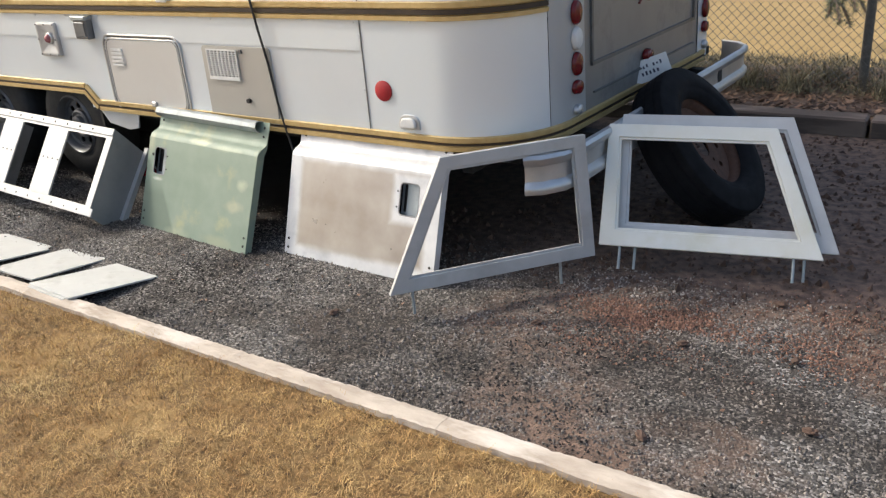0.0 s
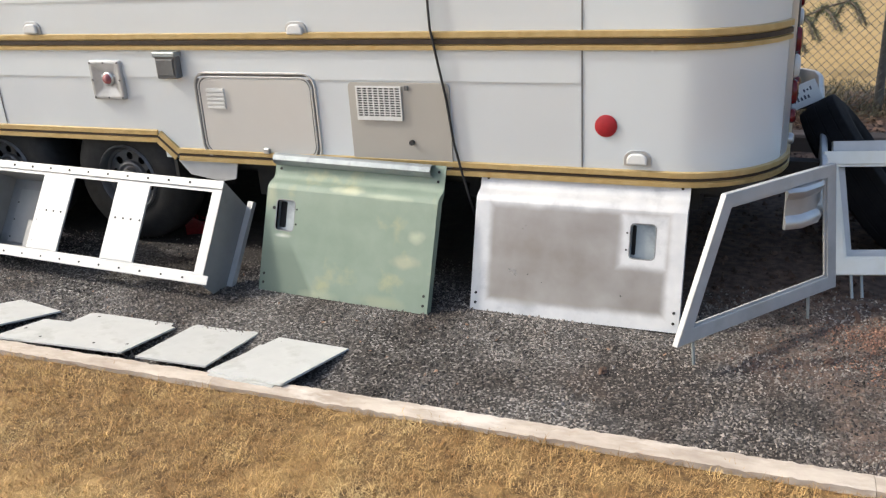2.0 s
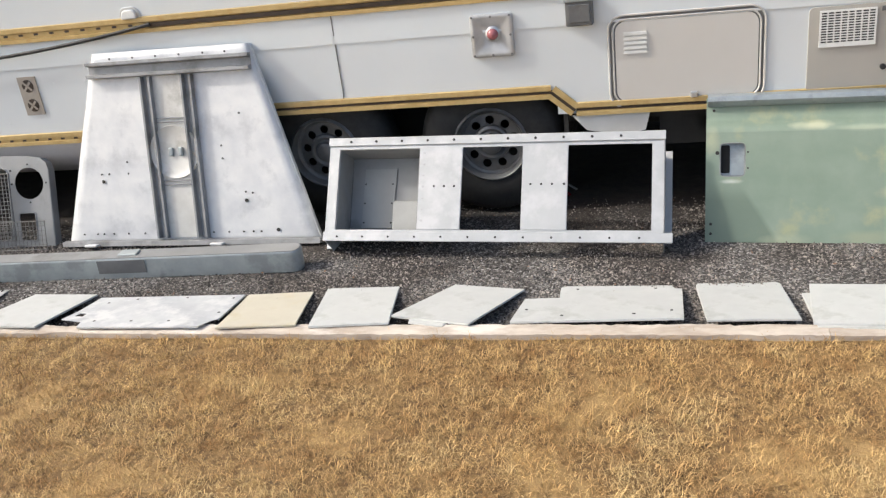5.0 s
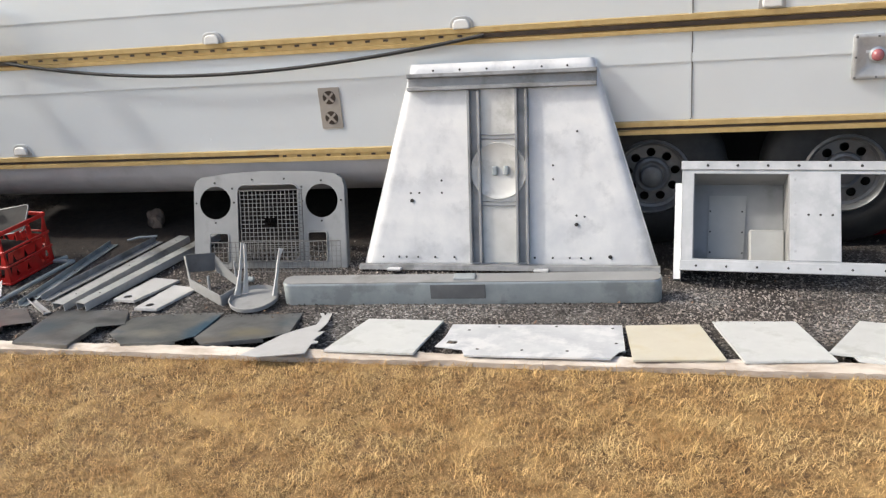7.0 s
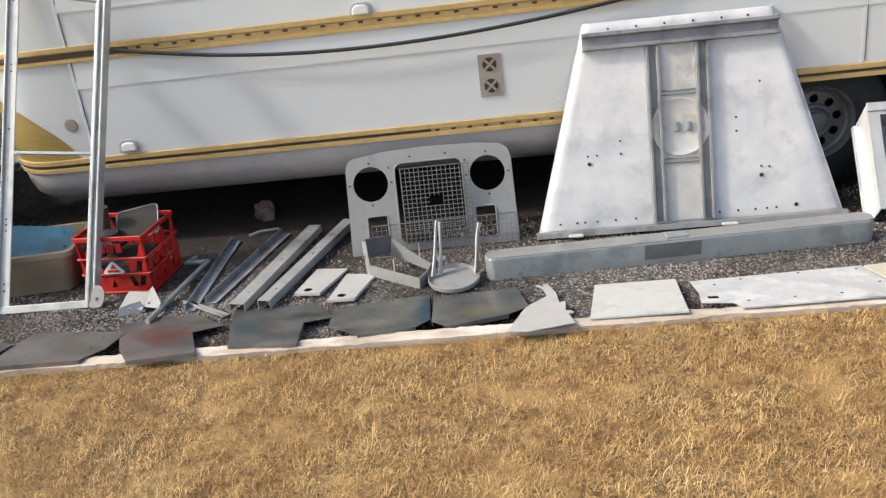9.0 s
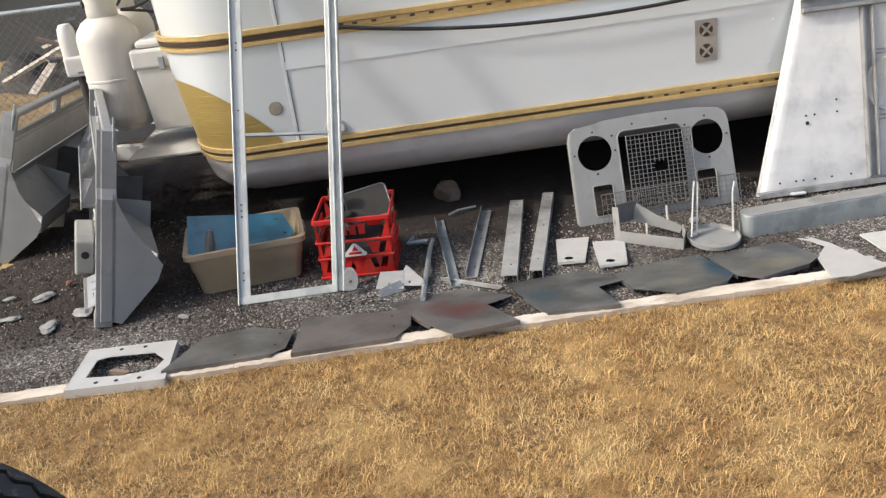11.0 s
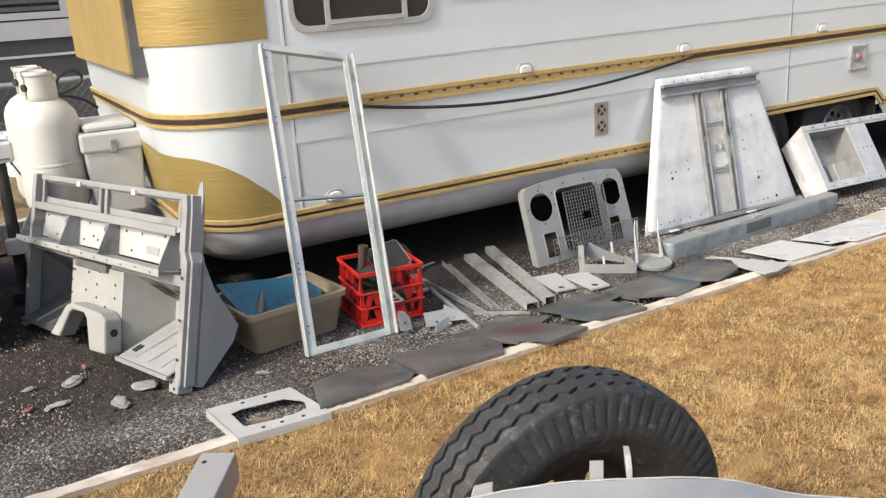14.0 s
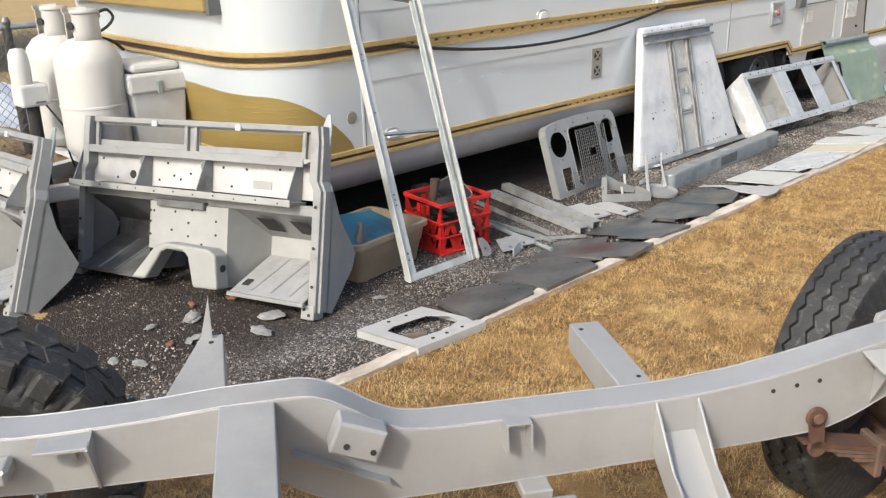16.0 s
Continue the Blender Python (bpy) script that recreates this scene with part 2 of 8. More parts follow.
M_lawnfar = mat("brown_far_lawn", (0.20, 0.138, 0.064), (0.15, 0.10, 0.045), 9.0, 0.95, 0.0, 0.8, 60.0, (0.25, 0.18, 0.085), 2.0, (0.5, 0.7))
M_leaf = mat("dead_leaf", (0.13, 0.076, 0.048), (0.20, 0.125, 0.085), 20.0, 0.85, 0.0, 0.0, 60.0, island=0.75)
M_debris = mat("pale_shard", (0.29, 0.29, 0.282), (0.17, 0.17, 0.165), 12.0, 0.6, 0.0, 0.2, 60.0)
M_brick = mat("brick_rubble", (0.22, 0.095, 0.065), (0.17, 0.075, 0.052), 20.0, 0.9, 0.0, 0.3, 90.0)
M_house = mat("house_cladding", (0.062, 0.066, 0.07), (0.08, 0.084, 0.088), 2.0, 0.7, 0.0, 0.1, 30.0)
M_housewhite = mat("house_white_trim", (0.55, 0.56, 0.57), (0.50, 0.51, 0.52), 4.0, 0.6)
M_tarp = mat("pale_tarp", (0.62, 0.66, 0.72), (0.52, 0.56, 0.63), 2.5, 0.55, 0.0, 0.2, 8.0)
M_paper = mat("white_card", (0.72, 0.72, 0.70), (0.66, 0.66, 0.64), 10.0, 0.8)
M_ink = mat("ink", (0.06, 0.06, 0.09), (0.08, 0.08, 0.10), 10.0, 0.8)
M_script = mat("red_script_paint", (0.20, 0.05, 0.045), (0.16, 0.04, 0.04), 10.0, 0.5)
# Grey paint that also holds the shade of the sun-averted rear.
M_reargrey = mat("rear_wall_shaded_paint", (0.24, 0.235, 0.225), (0.27, 0.265, 0.255), 3.0, 0.40, 0.25, 0.04, 20.0, (0.20, 0.195, 0.19), 3.0)

# ---- helpers of the build ----
I4 = Matrix.Identity(4)


def part(name, bm, material, parent=None, label="", smooth=False, edge=0.0):
    me = bpy.data.meshes.new(name)
    bmesh.ops.recalc_face_normals(bm, faces=bm.faces)
    bm.to_mesh(me)
    bm.free()
    me.materials.append(material)
    if smooth:
        me.polygons.foreach_set("use_smooth", [True] * len(me.polygons))
        me.set_sharp_from_angle(angle=radians(38))
    ob = new(name, me)
    if parent:
        ob.parent = parent
    if label:
        ob["label"] = label
    if edge:
        b = ob.modifiers.new("edge", 'BEVEL')
        b.width, b.segments, b.limit_method, b.angle_limit = edge, 2, 'ANGLE', radians(40)
    return ob


def data_part(name, verts, faces, material, parent=None, label="", smooth=False):
    me = bpy.data.meshes.new(name)
    me.from_pydata(verts, [], faces)
    me.materials.append(material)
    if smooth:
        me.polygons.foreach_set("use_smooth", [True] * len(me.polygons))
    ob = new(name, me)
    if parent:
        ob.parent = parent
    if label:
        ob["label"] = label
    return ob


def thing(name, label, category, m=I4, group="", kind=""):
    ob = tagged(new(name), label, category, group, kind)
    ob.empty_display_size = 0.05
    ob.matrix_basis = m
    return ob


def frame_of(o, x, up):
    """A pose at o whose x and z axes follow x and up."""
    vx = Vector(x).normalized()
    vz = Vector(up)
    vz = (vz - vx * vz.dot(vx)).normalized()
    vy = vz.cross(vx)
    m = Matrix((vx, vy, vz)).transposed().to_4x4()
    return Matrix.Translation(o) @ m


def box(bm, lo, hi, m=I4, bevel=0.0, seg=1):
    c = [(a + b) / 2 for a, b in zip(lo, hi)]
    d = [abs(b - a) for a, b in zip(lo, hi)]
    r = bmesh.ops.create_cube(bm, size=1.0, matrix=m @ Matrix.Translation(c) @ Matrix.Diagonal((*d, 1)))
    if bevel:
        es = list({e for v in r["verts"] for e in v.link_edges})
        bmesh.ops.bevel(bm, geom=es, offset=bevel, segments=seg, affect='EDGES', profile=0.5)
    return bm


def cyl(bm, r, h, m=I4, n=16, r2=None):
    """A cylinder along z from 0 to h."""
    bmesh.ops.create_cone(bm, cap_ends=True, segments=n, radius1=r, radius2=r if r2 is None else r2, depth=h, matrix=m @ Matrix.Translation((0, 0, h / 2)))
    return bm


def lathe(bm, prof, m=I4, n=24, close=False, cap=True):
    """Turns (radius, z) points round z."""
    rings = []
    for r, z in prof:
        rings.append([bm.verts.new(m @ Vector((r * math.cos(2 * math.pi * i / n), r * math.sin(2 * math.pi * i / n), z))) for i in range(n)])
    pairs = list(zip(rings, rings[1:])) + ([(rings[-1], rings[0])] if close else [])
    for a, b in pairs:
        for i in range(n):
            bm.faces.new((a[i], a[(i + 1) % n], b[(i + 1) % n], b[i]))
    if cap and not close:
        for ring, (r, z) in ((rings[0], prof[0]), (rings[-1], prof[-1])):
            if r > 1e-4:
                bm.faces.new(ring)
    return bm


def ring_pts(cx, cy, r, n=20):
    return [(cx + r * math.cos(2 * math.pi * i / n), cy + r * math.sin(2 * math.pi * i / n)) for i in range(n)]


def round_rect(x0, y0, x1, y1, r, n=5):
    out = []
    for cx, cy, a in ((x1 - r, y1 - r, 0), (x0 + r, y1 - r, 90), (x0 + r, y0 + r, 180), (x1 - r, y0 + r, 270)):
        for i in range(n + 1):
            q = radians(a + 90 * i / n)
            out.append((cx + r * math.cos(q), cy + r * math.sin(q)))
    return out


def sheet(bm, outer, holes=(), th=0.003, m=I4):
    """A flat sheet in the local x-z plane with holes cut through; it lies between y = 0 and y = th."""
    es = []
    for loop in (outer, *holes):
        vs = [bm.verts.new((x, 0, z)) for x, z in loop]
        es += [bm.edges.new((vs[i], vs[(i + 1) % len(vs)])) for i in range(len(vs))]
    g = bmesh.ops.triangle_fill(bm, use_beauty=True, use_dissolve=False, edges=es)
    fs = [f for f in g["geom"] if isinstance(f, bmesh.types.BMFace)]
    ext = bmesh.ops.extrude_face_region(bm, geom=fs)
    vs = [v for v in ext["geom"] if isinstance(v, bmesh.types.BMVert)]
    for v in vs:
        v.co.y += th
    allv = {v for e in es for v in e.verts} | set(vs)
    for v in allv:
        v.co = m @ v.co
    return bm


def tube(bm, pts, r, n=8, closed=False):
    """A tube of radius r along points."""
    ps = [Vector(p) for p in pts]
    k = len(ps)
    rings = []
    side = None
    for i, p in enumerate(ps):
        a, b = (ps[i - 1] if i or closed else p), (ps[(i + 1) % k] if i < k - 1 or closed else p)
        t = (b - a).normalized()
        if side is None:
            side = t.orthogonal().normalized()
        side = (side - t * side.dot(t)).normalized()
        up = t.cross(side)
        rings.append([bm.verts.new(p + r * (side * math.cos(2 * math.pi * j / n) + up * math.sin(2 * math.pi * j / n))) for j in range(n)])
    for i in range(k if closed else k - 1):
        a, b = rings[i], rings[(i + 1) % k]
        for j in range(n):
            bm.faces.new((a[j], a[(j + 1) % n], b[(j + 1) % n], b[j]))
    if not closed:
        bm.faces.new(rings[0])
        bm.faces.new(rings[-1])
    return bm


def sweep(bm, prof, path, closed=False):
    """Sweeps (out, up) points along plan points ((x, y), (nx, ny))."""
    rows = [[bm.verts.new((x + o * nx, y + o * ny, z)) for o, z in prof] for (x, y), (nx, ny) in path]
    k = len(prof)
    for a, b in zip(rows, rows[1:]):
        for i in range(k if closed else k - 1):
            bm.faces.new((a[i], a[(i + 1) % k], b[(i + 1) % k], b[i]))
    if closed:
        bm.faces.new(rows[0])
        bm.faces.new(rows[-1])
    return bm


def smooth_pts(pts, k=4, closed=False):
    """More points along a smooth curve through the given ones."""
    ps = [Vector(p) for p in pts]
    out = []
    n = len(ps)
    for i in range(n - 1):
        p0, p1, p2, p3 = ps[max(i - 1, 0)], ps[i], ps[i + 1], ps[min(i + 2, n - 1)]
        for j in range(k):
            t = j / k
            out.append(tuple(0.5 * (2 * p1 + (p2 - p0) * t + (2 * p0 - 5 * p1 + 4 * p2 - p3) * t * t + (3 * p1 - p0 - 3 * p2 + p3) * t ** 3)))
    return out + [tuple(ps[-1])]


def prism(bm, poly, y0, y1, m=I4):
    """An outline in the local x-z plane made solid from y0 to y1."""
    a = [bm.verts.new(m @ Vector((x, y0, z))) for x, z in poly]
    b = [bm.verts.new(m @ Vector((x, y1, z))) for x, z in poly]
    bm.faces.new(a)
    bm.faces.new(b)
    for i in range(len(poly)):
        j = (i + 1) % len(poly)
        bm.faces.new((a[i], a[j], b[j], b[i]))
    return bm


def nb():
    return bmesh.new()

# ---- ground ----
KERB = lambda x: 1.785 - 0.0285 * (x + 0.7)
rng = np.random.default_rng(7)


def bed_material():
    """Dark crushed gravel that gives way to reddish soil further in, with soil showing through in patches."""
    m = M_gravel.copy()
    m.name = "gravel_and_soil"
    n, l = m.node_tree.nodes, m.node_tree.links
    p = n["Principled BSDF"]
    old = p.inputs["Base Color"].links[0].from_socket
    co = n.new("ShaderNodeTexCoord")
    sx = n.new("ShaderNodeSeparateXYZ")
    l.new(co.outputs["Object"], sx.inputs[0])

    def noise_at(s):
        t = n.new("ShaderNodeTexNoise")
        t.inputs["Scale"].default_value, t.inputs["Detail"].default_value = s, 6.0
        l.new(co.outputs["Object"], t.inputs[0])
        return t.outputs[0]

    def math(op, a, b):
        k = n.new("ShaderNodeMath")
        k.operation = op
        for i, v in enumerate((a, b)):
            if isinstance(v, float):
                k.inputs[i].default_value = v
            else:
                l.new(v, k.inputs[i])
        return k.outputs[0]

    def span(v, lo, hi):
        r = n.new("ShaderNodeMapRange")
        r.inputs[1].default_value, r.inputs[2].default_value = lo, hi
        l.new(v, r.inputs[0])
        return r.outputs[0]

    vo = n.new("ShaderNodeTexVoronoi")
    vo.inputs["Scale"].default_value = 130.0
    l.new(co.outputs["Object"], vo.inputs["Vector"])
    vs = n.new("ShaderNodeSeparateColor")
    l.new(vo.outputs["Color"], vs.inputs[0])
    gr = n.new("ShaderNodeValToRGB")
    for pos, v in ((0.55, 0.075), (0.8, 0.16)):
        gr.color_ramp.elements.new(pos).color = (v * 1.05, v * 0.98, v * 0.92, 1)
    gr.color_ramp.elements[0].color, gr.color_ramp.elements[-1].color = (0.028, 0.025, 0.023, 1), (0.36, 0.345, 0.33, 1)
    l.new(vs.outputs[0], gr.inputs[0])
    tone = n.new("ShaderNodeMix")
    tone.data_type, tone.blend_type = 'RGBA', 'MULTIPLY'
    tone.inputs[0].default_value = 1.0
    dk = n.new("ShaderNodeValToRGB")
    dk.color_ramp.elements[0].position, dk.color_ramp.elements[1].position = 0.43, 0.56
    dk.color_ramp.elements[0].color, dk.color_ramp.elements[1].color = (0.42, 0.37, 0.34, 1), (1.0, 1.0, 1.0, 1)
    l.new(noise_at(1.9), dk.inputs[0])
    l.new(gr.outputs[0], tone.inputs[6])
    l.new(dk.outputs[0], tone.inputs[7])
    old = tone.outputs[2]
    hb = n.new("ShaderNodeBump")
    hb.inputs["Strength"].default_value, hb.inputs["Distance"].default_value = 0.9, 0.004
    l.new(vo.outputs["Distance"], hb.inputs["Height"])
    hb.invert = True
    l.new(hb.outputs[0], p.inputs["Normal"])
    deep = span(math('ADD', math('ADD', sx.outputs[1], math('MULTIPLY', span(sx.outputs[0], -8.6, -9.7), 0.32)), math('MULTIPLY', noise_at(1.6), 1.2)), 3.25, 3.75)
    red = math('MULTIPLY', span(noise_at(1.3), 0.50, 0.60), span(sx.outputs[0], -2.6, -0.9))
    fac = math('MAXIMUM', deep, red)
    so = n.new("ShaderNodeValToRGB")
    so.color_ramp.elements[0].color, so.color_ramp.elements[1].color = (0.075, 0.052, 0.042, 1), (0.200, 0.132, 0.098, 1)
    so.color_ramp.elements[0].position, so.color_ramp.elements[1].position = 0.35, 0.68
    l.new(noise_at(24.0), so.inputs[0])
    # Darkened along x: blackish yard soil, plus shade put in under the trailer.
    blackish = n.new("ShaderNodeValToRGB")
    blackish.color_ramp.elements[0].color, blackish.color_ramp.elements[1].color = (0.16, 0.17, 0.18, 1), (1.0, 1.0, 1.0, 1)
    l.new(span(math('ADD', sx.outputs[0], noise_at(1.1)), -2.4, -1.0), blackish.inputs[0])
    soil_shaded = n.new("ShaderNodeMix")
    soil_shaded.data_type, soil_shaded.blend_type = 'RGBA', 'MULTIPLY'
    soil_shaded.inputs[0].default_value = 1.0
    l.new(so.outputs[0], soil_shaded.inputs[6])
    l.new(blackish.outputs[0], soil_shaded.inputs[7])
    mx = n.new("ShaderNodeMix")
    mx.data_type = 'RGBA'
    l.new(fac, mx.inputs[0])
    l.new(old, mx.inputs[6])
    l.new(soil_shaded.outputs[2], mx.inputs[7])
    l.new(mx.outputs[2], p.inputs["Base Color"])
    return m


def ground_grid(name, x0, x1, y0, y1, step, zf, material):
    nx, ny = int((x1 - x0) / step) + 1, int((y1 - y0) / step) + 1
    vs = []
    for j in range(ny + 1):
        for i in range(nx + 1):
            x, y = x0 + (x1 - x0) * i / nx, y0 + (y1 - y0) * j / ny
            vs.append((x, y, zf(x, y)))
    fs = [(j * (nx + 1) + i, j * (nx + 1) + i + 1, (j + 1) * (nx + 1) + i + 1, (j + 1) * (nx + 1) + i) for j in range(ny) for i in range(nx)]
    return data_part(name, vs, fs, material, smooth=True)


def bed_z(x, y):
    q = noise.noise(Vector((x * 1.7, y * 1.7, 0.3))) * 0.008 + noise.noise(Vector((x * 9, y * 9, 2.0))) * 0.004
    if y > 3.1:
        q += noise.noise(Vector((x * 14, y * 14, 5.0))) * 0.010 * min(1, (y - 3.1) * 2)
    low = 0.035 * min(1.0, max(0.0, -9.3 - x) / 0.8) * min(1.0, max(0.0, y - 2.9) / 0.7)
    return -0.034 + q - low - (0.05 if y < KERB(x) - 0.01 else 0)


def lawn_z(x, y):
    return -0.006 + 0.007 * noise.noise(Vector((x * 3, y * 3, 0))) + 0.004 * noise.noise(Vector((x * 16, y * 16, 4)))


g = nb()
vs = [g.verts.new(p) for p in ((-400, -300, -0.075), (400, -300, -0.075), (400, 600, -0.075), (-400, 600, -0.075))]
g.faces.new(vs)
tagged(part("ground", g, M_field), "wide dry tan grass field reaching to the horizon", "ground", kind="structure")
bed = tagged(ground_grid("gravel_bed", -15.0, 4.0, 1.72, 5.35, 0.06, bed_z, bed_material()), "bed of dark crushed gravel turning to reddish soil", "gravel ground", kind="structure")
tagged(ground_grid("lawn_soil", -15.0, 4.0, -4.0, 2.25, 0.05, lambda x, y: lawn_z(x, y) - (0.10 if y > KERB(x) + 0.01 else 0), M_turf), "matted brown thatch under the winter lawn", "lawn", kind="structure")
def fb(x, y):
    """The soil bed along the fence, lower towards the trailer's rear."""
    return 0.055 - 0.035 * min(1.0, max(0.0, x + 6.0) / 3.0) + 0.03 * noise.noise(Vector((x * 3, y * 3, 1))) - 0.03 * max(0, y - 6.3)


tagged(ground_grid("fence_bed", -9.0, 6.0, 5.50, 7.1, 0.12, fb, M_soil), "raised bed of dark soil along the fence", "soil bed", kind="structure")

tagged(ground_grid("fence_lawn", -15.0, -9.0, 5.50, 9.5, 0.12, lambda x, y: 0.05 + 0.02 * noise.noise(Vector((x * 3, y * 3, 1))), M_lawnfar), "dry golden lawn behind the fence", "lawn", kind="structure")


def stones(name, n, x0, x1, y0, y1, lo, hi, material, label, keep=None, zlift=0.0):
    """Many small irregular stones lying on the bed, as one mesh."""
    base = np.array([(1, 0, 0), (0, 1, 0), (-1, 0, 0), (0, -1, 0), (0, 0, 1)], float)
    tri = np.array([(0, 1, 4), (1, 2, 4), (2, 3, 4), (3, 0, 4)])
    x, y = rng.uniform(x0, x1, n), rng.uniform(y0, y1, n)
    ok = np.array([keep(a, b) for a, b in zip(x, y)]) if keep else np.ones(n, bool)
    x, y = x[ok], y[ok]
    n = len(x)
    r = lo + (hi - lo) * rng.random(n) ** 2.6
    z = np.array([bed_z(a, b) for a, b in zip(x, y)])
    v = base[None] * (1 + rng.uniform(-0.35, 0.45, (n, 5, 3))) + rng.uniform(-0.35, 0.35, (n, 5, 3))
    v[:, :4, 2] -= 0.25
    v *= r[:, None, None] * np.array([1, 1, 0.95])
    a = rng.uniform(0, 6.28, n)
    c, s = np.cos(a)[:, None], np.sin(a)[:, None]
    vx, vy = v[:, :, 0] * c - v[:, :, 1] * s, v[:, :, 0] * s + v[:, :, 1] * c
    v = np.stack([vx + x[:, None], vy + y[:, None], v[:, :, 2] + z[:, None] + r[:, None] * 0.25 + zlift], 2).reshape(-1, 3)
    f = (tri[None] + 5 * np.arange(n)[:, None, None]).reshape(-1, 3)
    ob = data_part(name, v.tolist(), f.tolist(), material)
    return tagged(ob, label, "gravel", kind="stuff")


def red_patch(x, y):
    """How much red soil is spilled here, 0 to 1."""
    q = sum(a * math.exp(-(((x - cx) / rx) ** 2 + ((y - cy) / ry) ** 2)) for a, cx, cy, rx, ry in RED)
    return max(0.0, min(1.0, q * (0.9 + 1.6 * noise.noise(Vector((x * 4, y * 7, 1.3))) + noise.noise(Vector((x * 13, y * 17, 1))))))


RED = ((1.3, -0.97, 2.78, 0.20, 0.085), (0.22, -0.55, 2.70, 0.3, 0.12), (0.30, -0.15, 2.92, 0.35, 0.15), (0.15, -1.15, 2.52, 0.3, 0.08))


def gravel_keep(x, y):
    if y < KERB(x) + 0.05:
        return False
    q = noise.noise(Vector((x * 1.3, y * 1.6, 8.0))) * 0.5 + noise.noise(Vector((x * 5, y * 5, 3.0))) * 0.3
    edge = 2.92
    if x < -7.0 and y > 2.45 and rng.random() < min(1.0, (-7.0 - x) / 0.5) * min(0.55, (y - 2.45) * 1.4):
        return False
    if x < -8.9:
        w = min(1.0, (-8.9 - x) / 0.6)
        bare = 1.1 * noise.noise(Vector((x * 1.1, y * 1.5, 2.0))) + 0.5 * noise.noise(Vector((x * 4, y * 4, 6.0)))
        near = max(0.0, 1 - (y - KERB(x)) / 0.75)
        if rng.random() < w * (0.62 - 1.7 * near + 1.2 * bare):
            return False
        edge = 2.92 + 1.0 * w
    if rng.random() < 0.6 * red_patch(x, y):
        return False
    return rng.random() < (0.66 + 1.3 * q) * (1.0 if y < edge else max(0.0, 1 - (y - edge) / 0.3))


stones("gravel", 280000, -11.3, 0.6, 1.85, 3.9, 0.0024, 0.0066, M_stone, "loose dark grey crushed gravel", gravel_keep)
stones("soil_clods", 5000, -2.6, 1.2, 2.9, 5.3, 0.004, 0.018, M_clod, "scattered clods of reddish brown soil", lambda x, y: x > -1.9 or y < 3.5)
stones("dark_soil_crumbs", 26000, -11.2, -8.9, 2.5, 4.6, 0.002, 0.0075, M_crumbdark, "damp dark soil crumbs on the yard")
stones("red_crumbs", 130000, -1.7, 0.6, 2.3, 3.4, 0.0020, 0.0058, M_crumb, "crumbs of red soil spilled on gravel", lambda x, y: rng.random() < red_patch(x, y), zlift=0.0025)


def blades(name, n, x0, x1, y0, y1, label, keep, hi=1.0):
    """Short dry grass as bent three-sided blades in one mesh."""
    x, y = rng.uniform(x0, x1, n), rng.uniform(y0, y1, n)
    ok = np.array([keep(a, b) for a, b in zip(x, y)])
    x, y = x[ok], y[ok]
    n = len(x)
    cl = np.array([noise.noise(Vector((a * 2.3, b * 2.3, 0))) for a, b in zip(x, y)])
    c2 = np.array([noise.noise(Vector((a * 17, b * 17, 7))) for a, b in zip(x, y)])
    az = 4.0 * np.array([noise.noise(Vector((a * 6, b * 6, 21))) for a, b in zip(x, y)]) + rng.normal(0, 2.4, n)
    ln = (0.017 + 0.026 * rng.random(n) + 0.010 * cl + 0.026 * c2) * hi
    ln = np.clip(ln * 1.05, 0.012, 0.08)
    w = rng.uniform(0.00045, 0.00100, n)
    lean = rng.uniform(0.65, 2.05, n)
    ux, uy = np.cos(az), np.sin(az)
    sx, sy = -uy * w, ux * w
    z0 = np.array([lawn_z(a, b) for a, b in zip(x, y)]) - 0.003
    h1, d1 = ln * 0.55 * np.cos(lean * 0.7), ln * 0.55 * np.sin(lean * 0.7)
    h2, d2 = h1 + ln * 0.45 * np.cos(lean * 1.35), d1 + ln * 0.45 * np.sin(lean * 1.35)
    v = np.stack([
        np.stack([x - sx, y - sy, z0], 1), np.stack([x + sx, y + sy, z0], 1),
        np.stack([x + ux * d1 + sx, y + uy * d1 + sy, z0 + h1], 1), np.stack([x + ux * d1 - sx, y + uy * d1 - sy, z0 + h1], 1),
        np.stack([x + ux * d2, y + uy * d2, z0 + h2], 1)], 1).reshape(-1, 3)
    k = 5 * np.arange(n)
    quad = np.stack([k, k + 1, k + 2, k + 3], 1).tolist()
    tip = np.stack([k + 3, k + 2, k + 4], 1).tolist()
    return tagged(data_part(name, v.tolist(), quad + tip, M_blade), label, "grass", kind="stuff")


def lawn_keep(x, y):
    if y > KERB(x) - 0.018 + 0.03 * noise.noise(Vector((x * 12, 0, 0))):
        return False
    if x < -9.0 and y < 0.9 and x < -10.9:
        return False
    return rng.random() < 0.86 + 0.6 * noise.noise(Vector((x * 5, y * 5, 9))) + 0.9 * noise.noise(Vector((x * 24, y * 24, 5)))


blades("grass", 560000, -11.3, 0.6, 0.72, 2.1, "short dry golden-brown winter lawn grass", lawn_keep)
blades("grass", 110000, -10.6, -6.3, -0.4, 0.75, "short dry golden-brown winter lawn grass", lawn_keep)

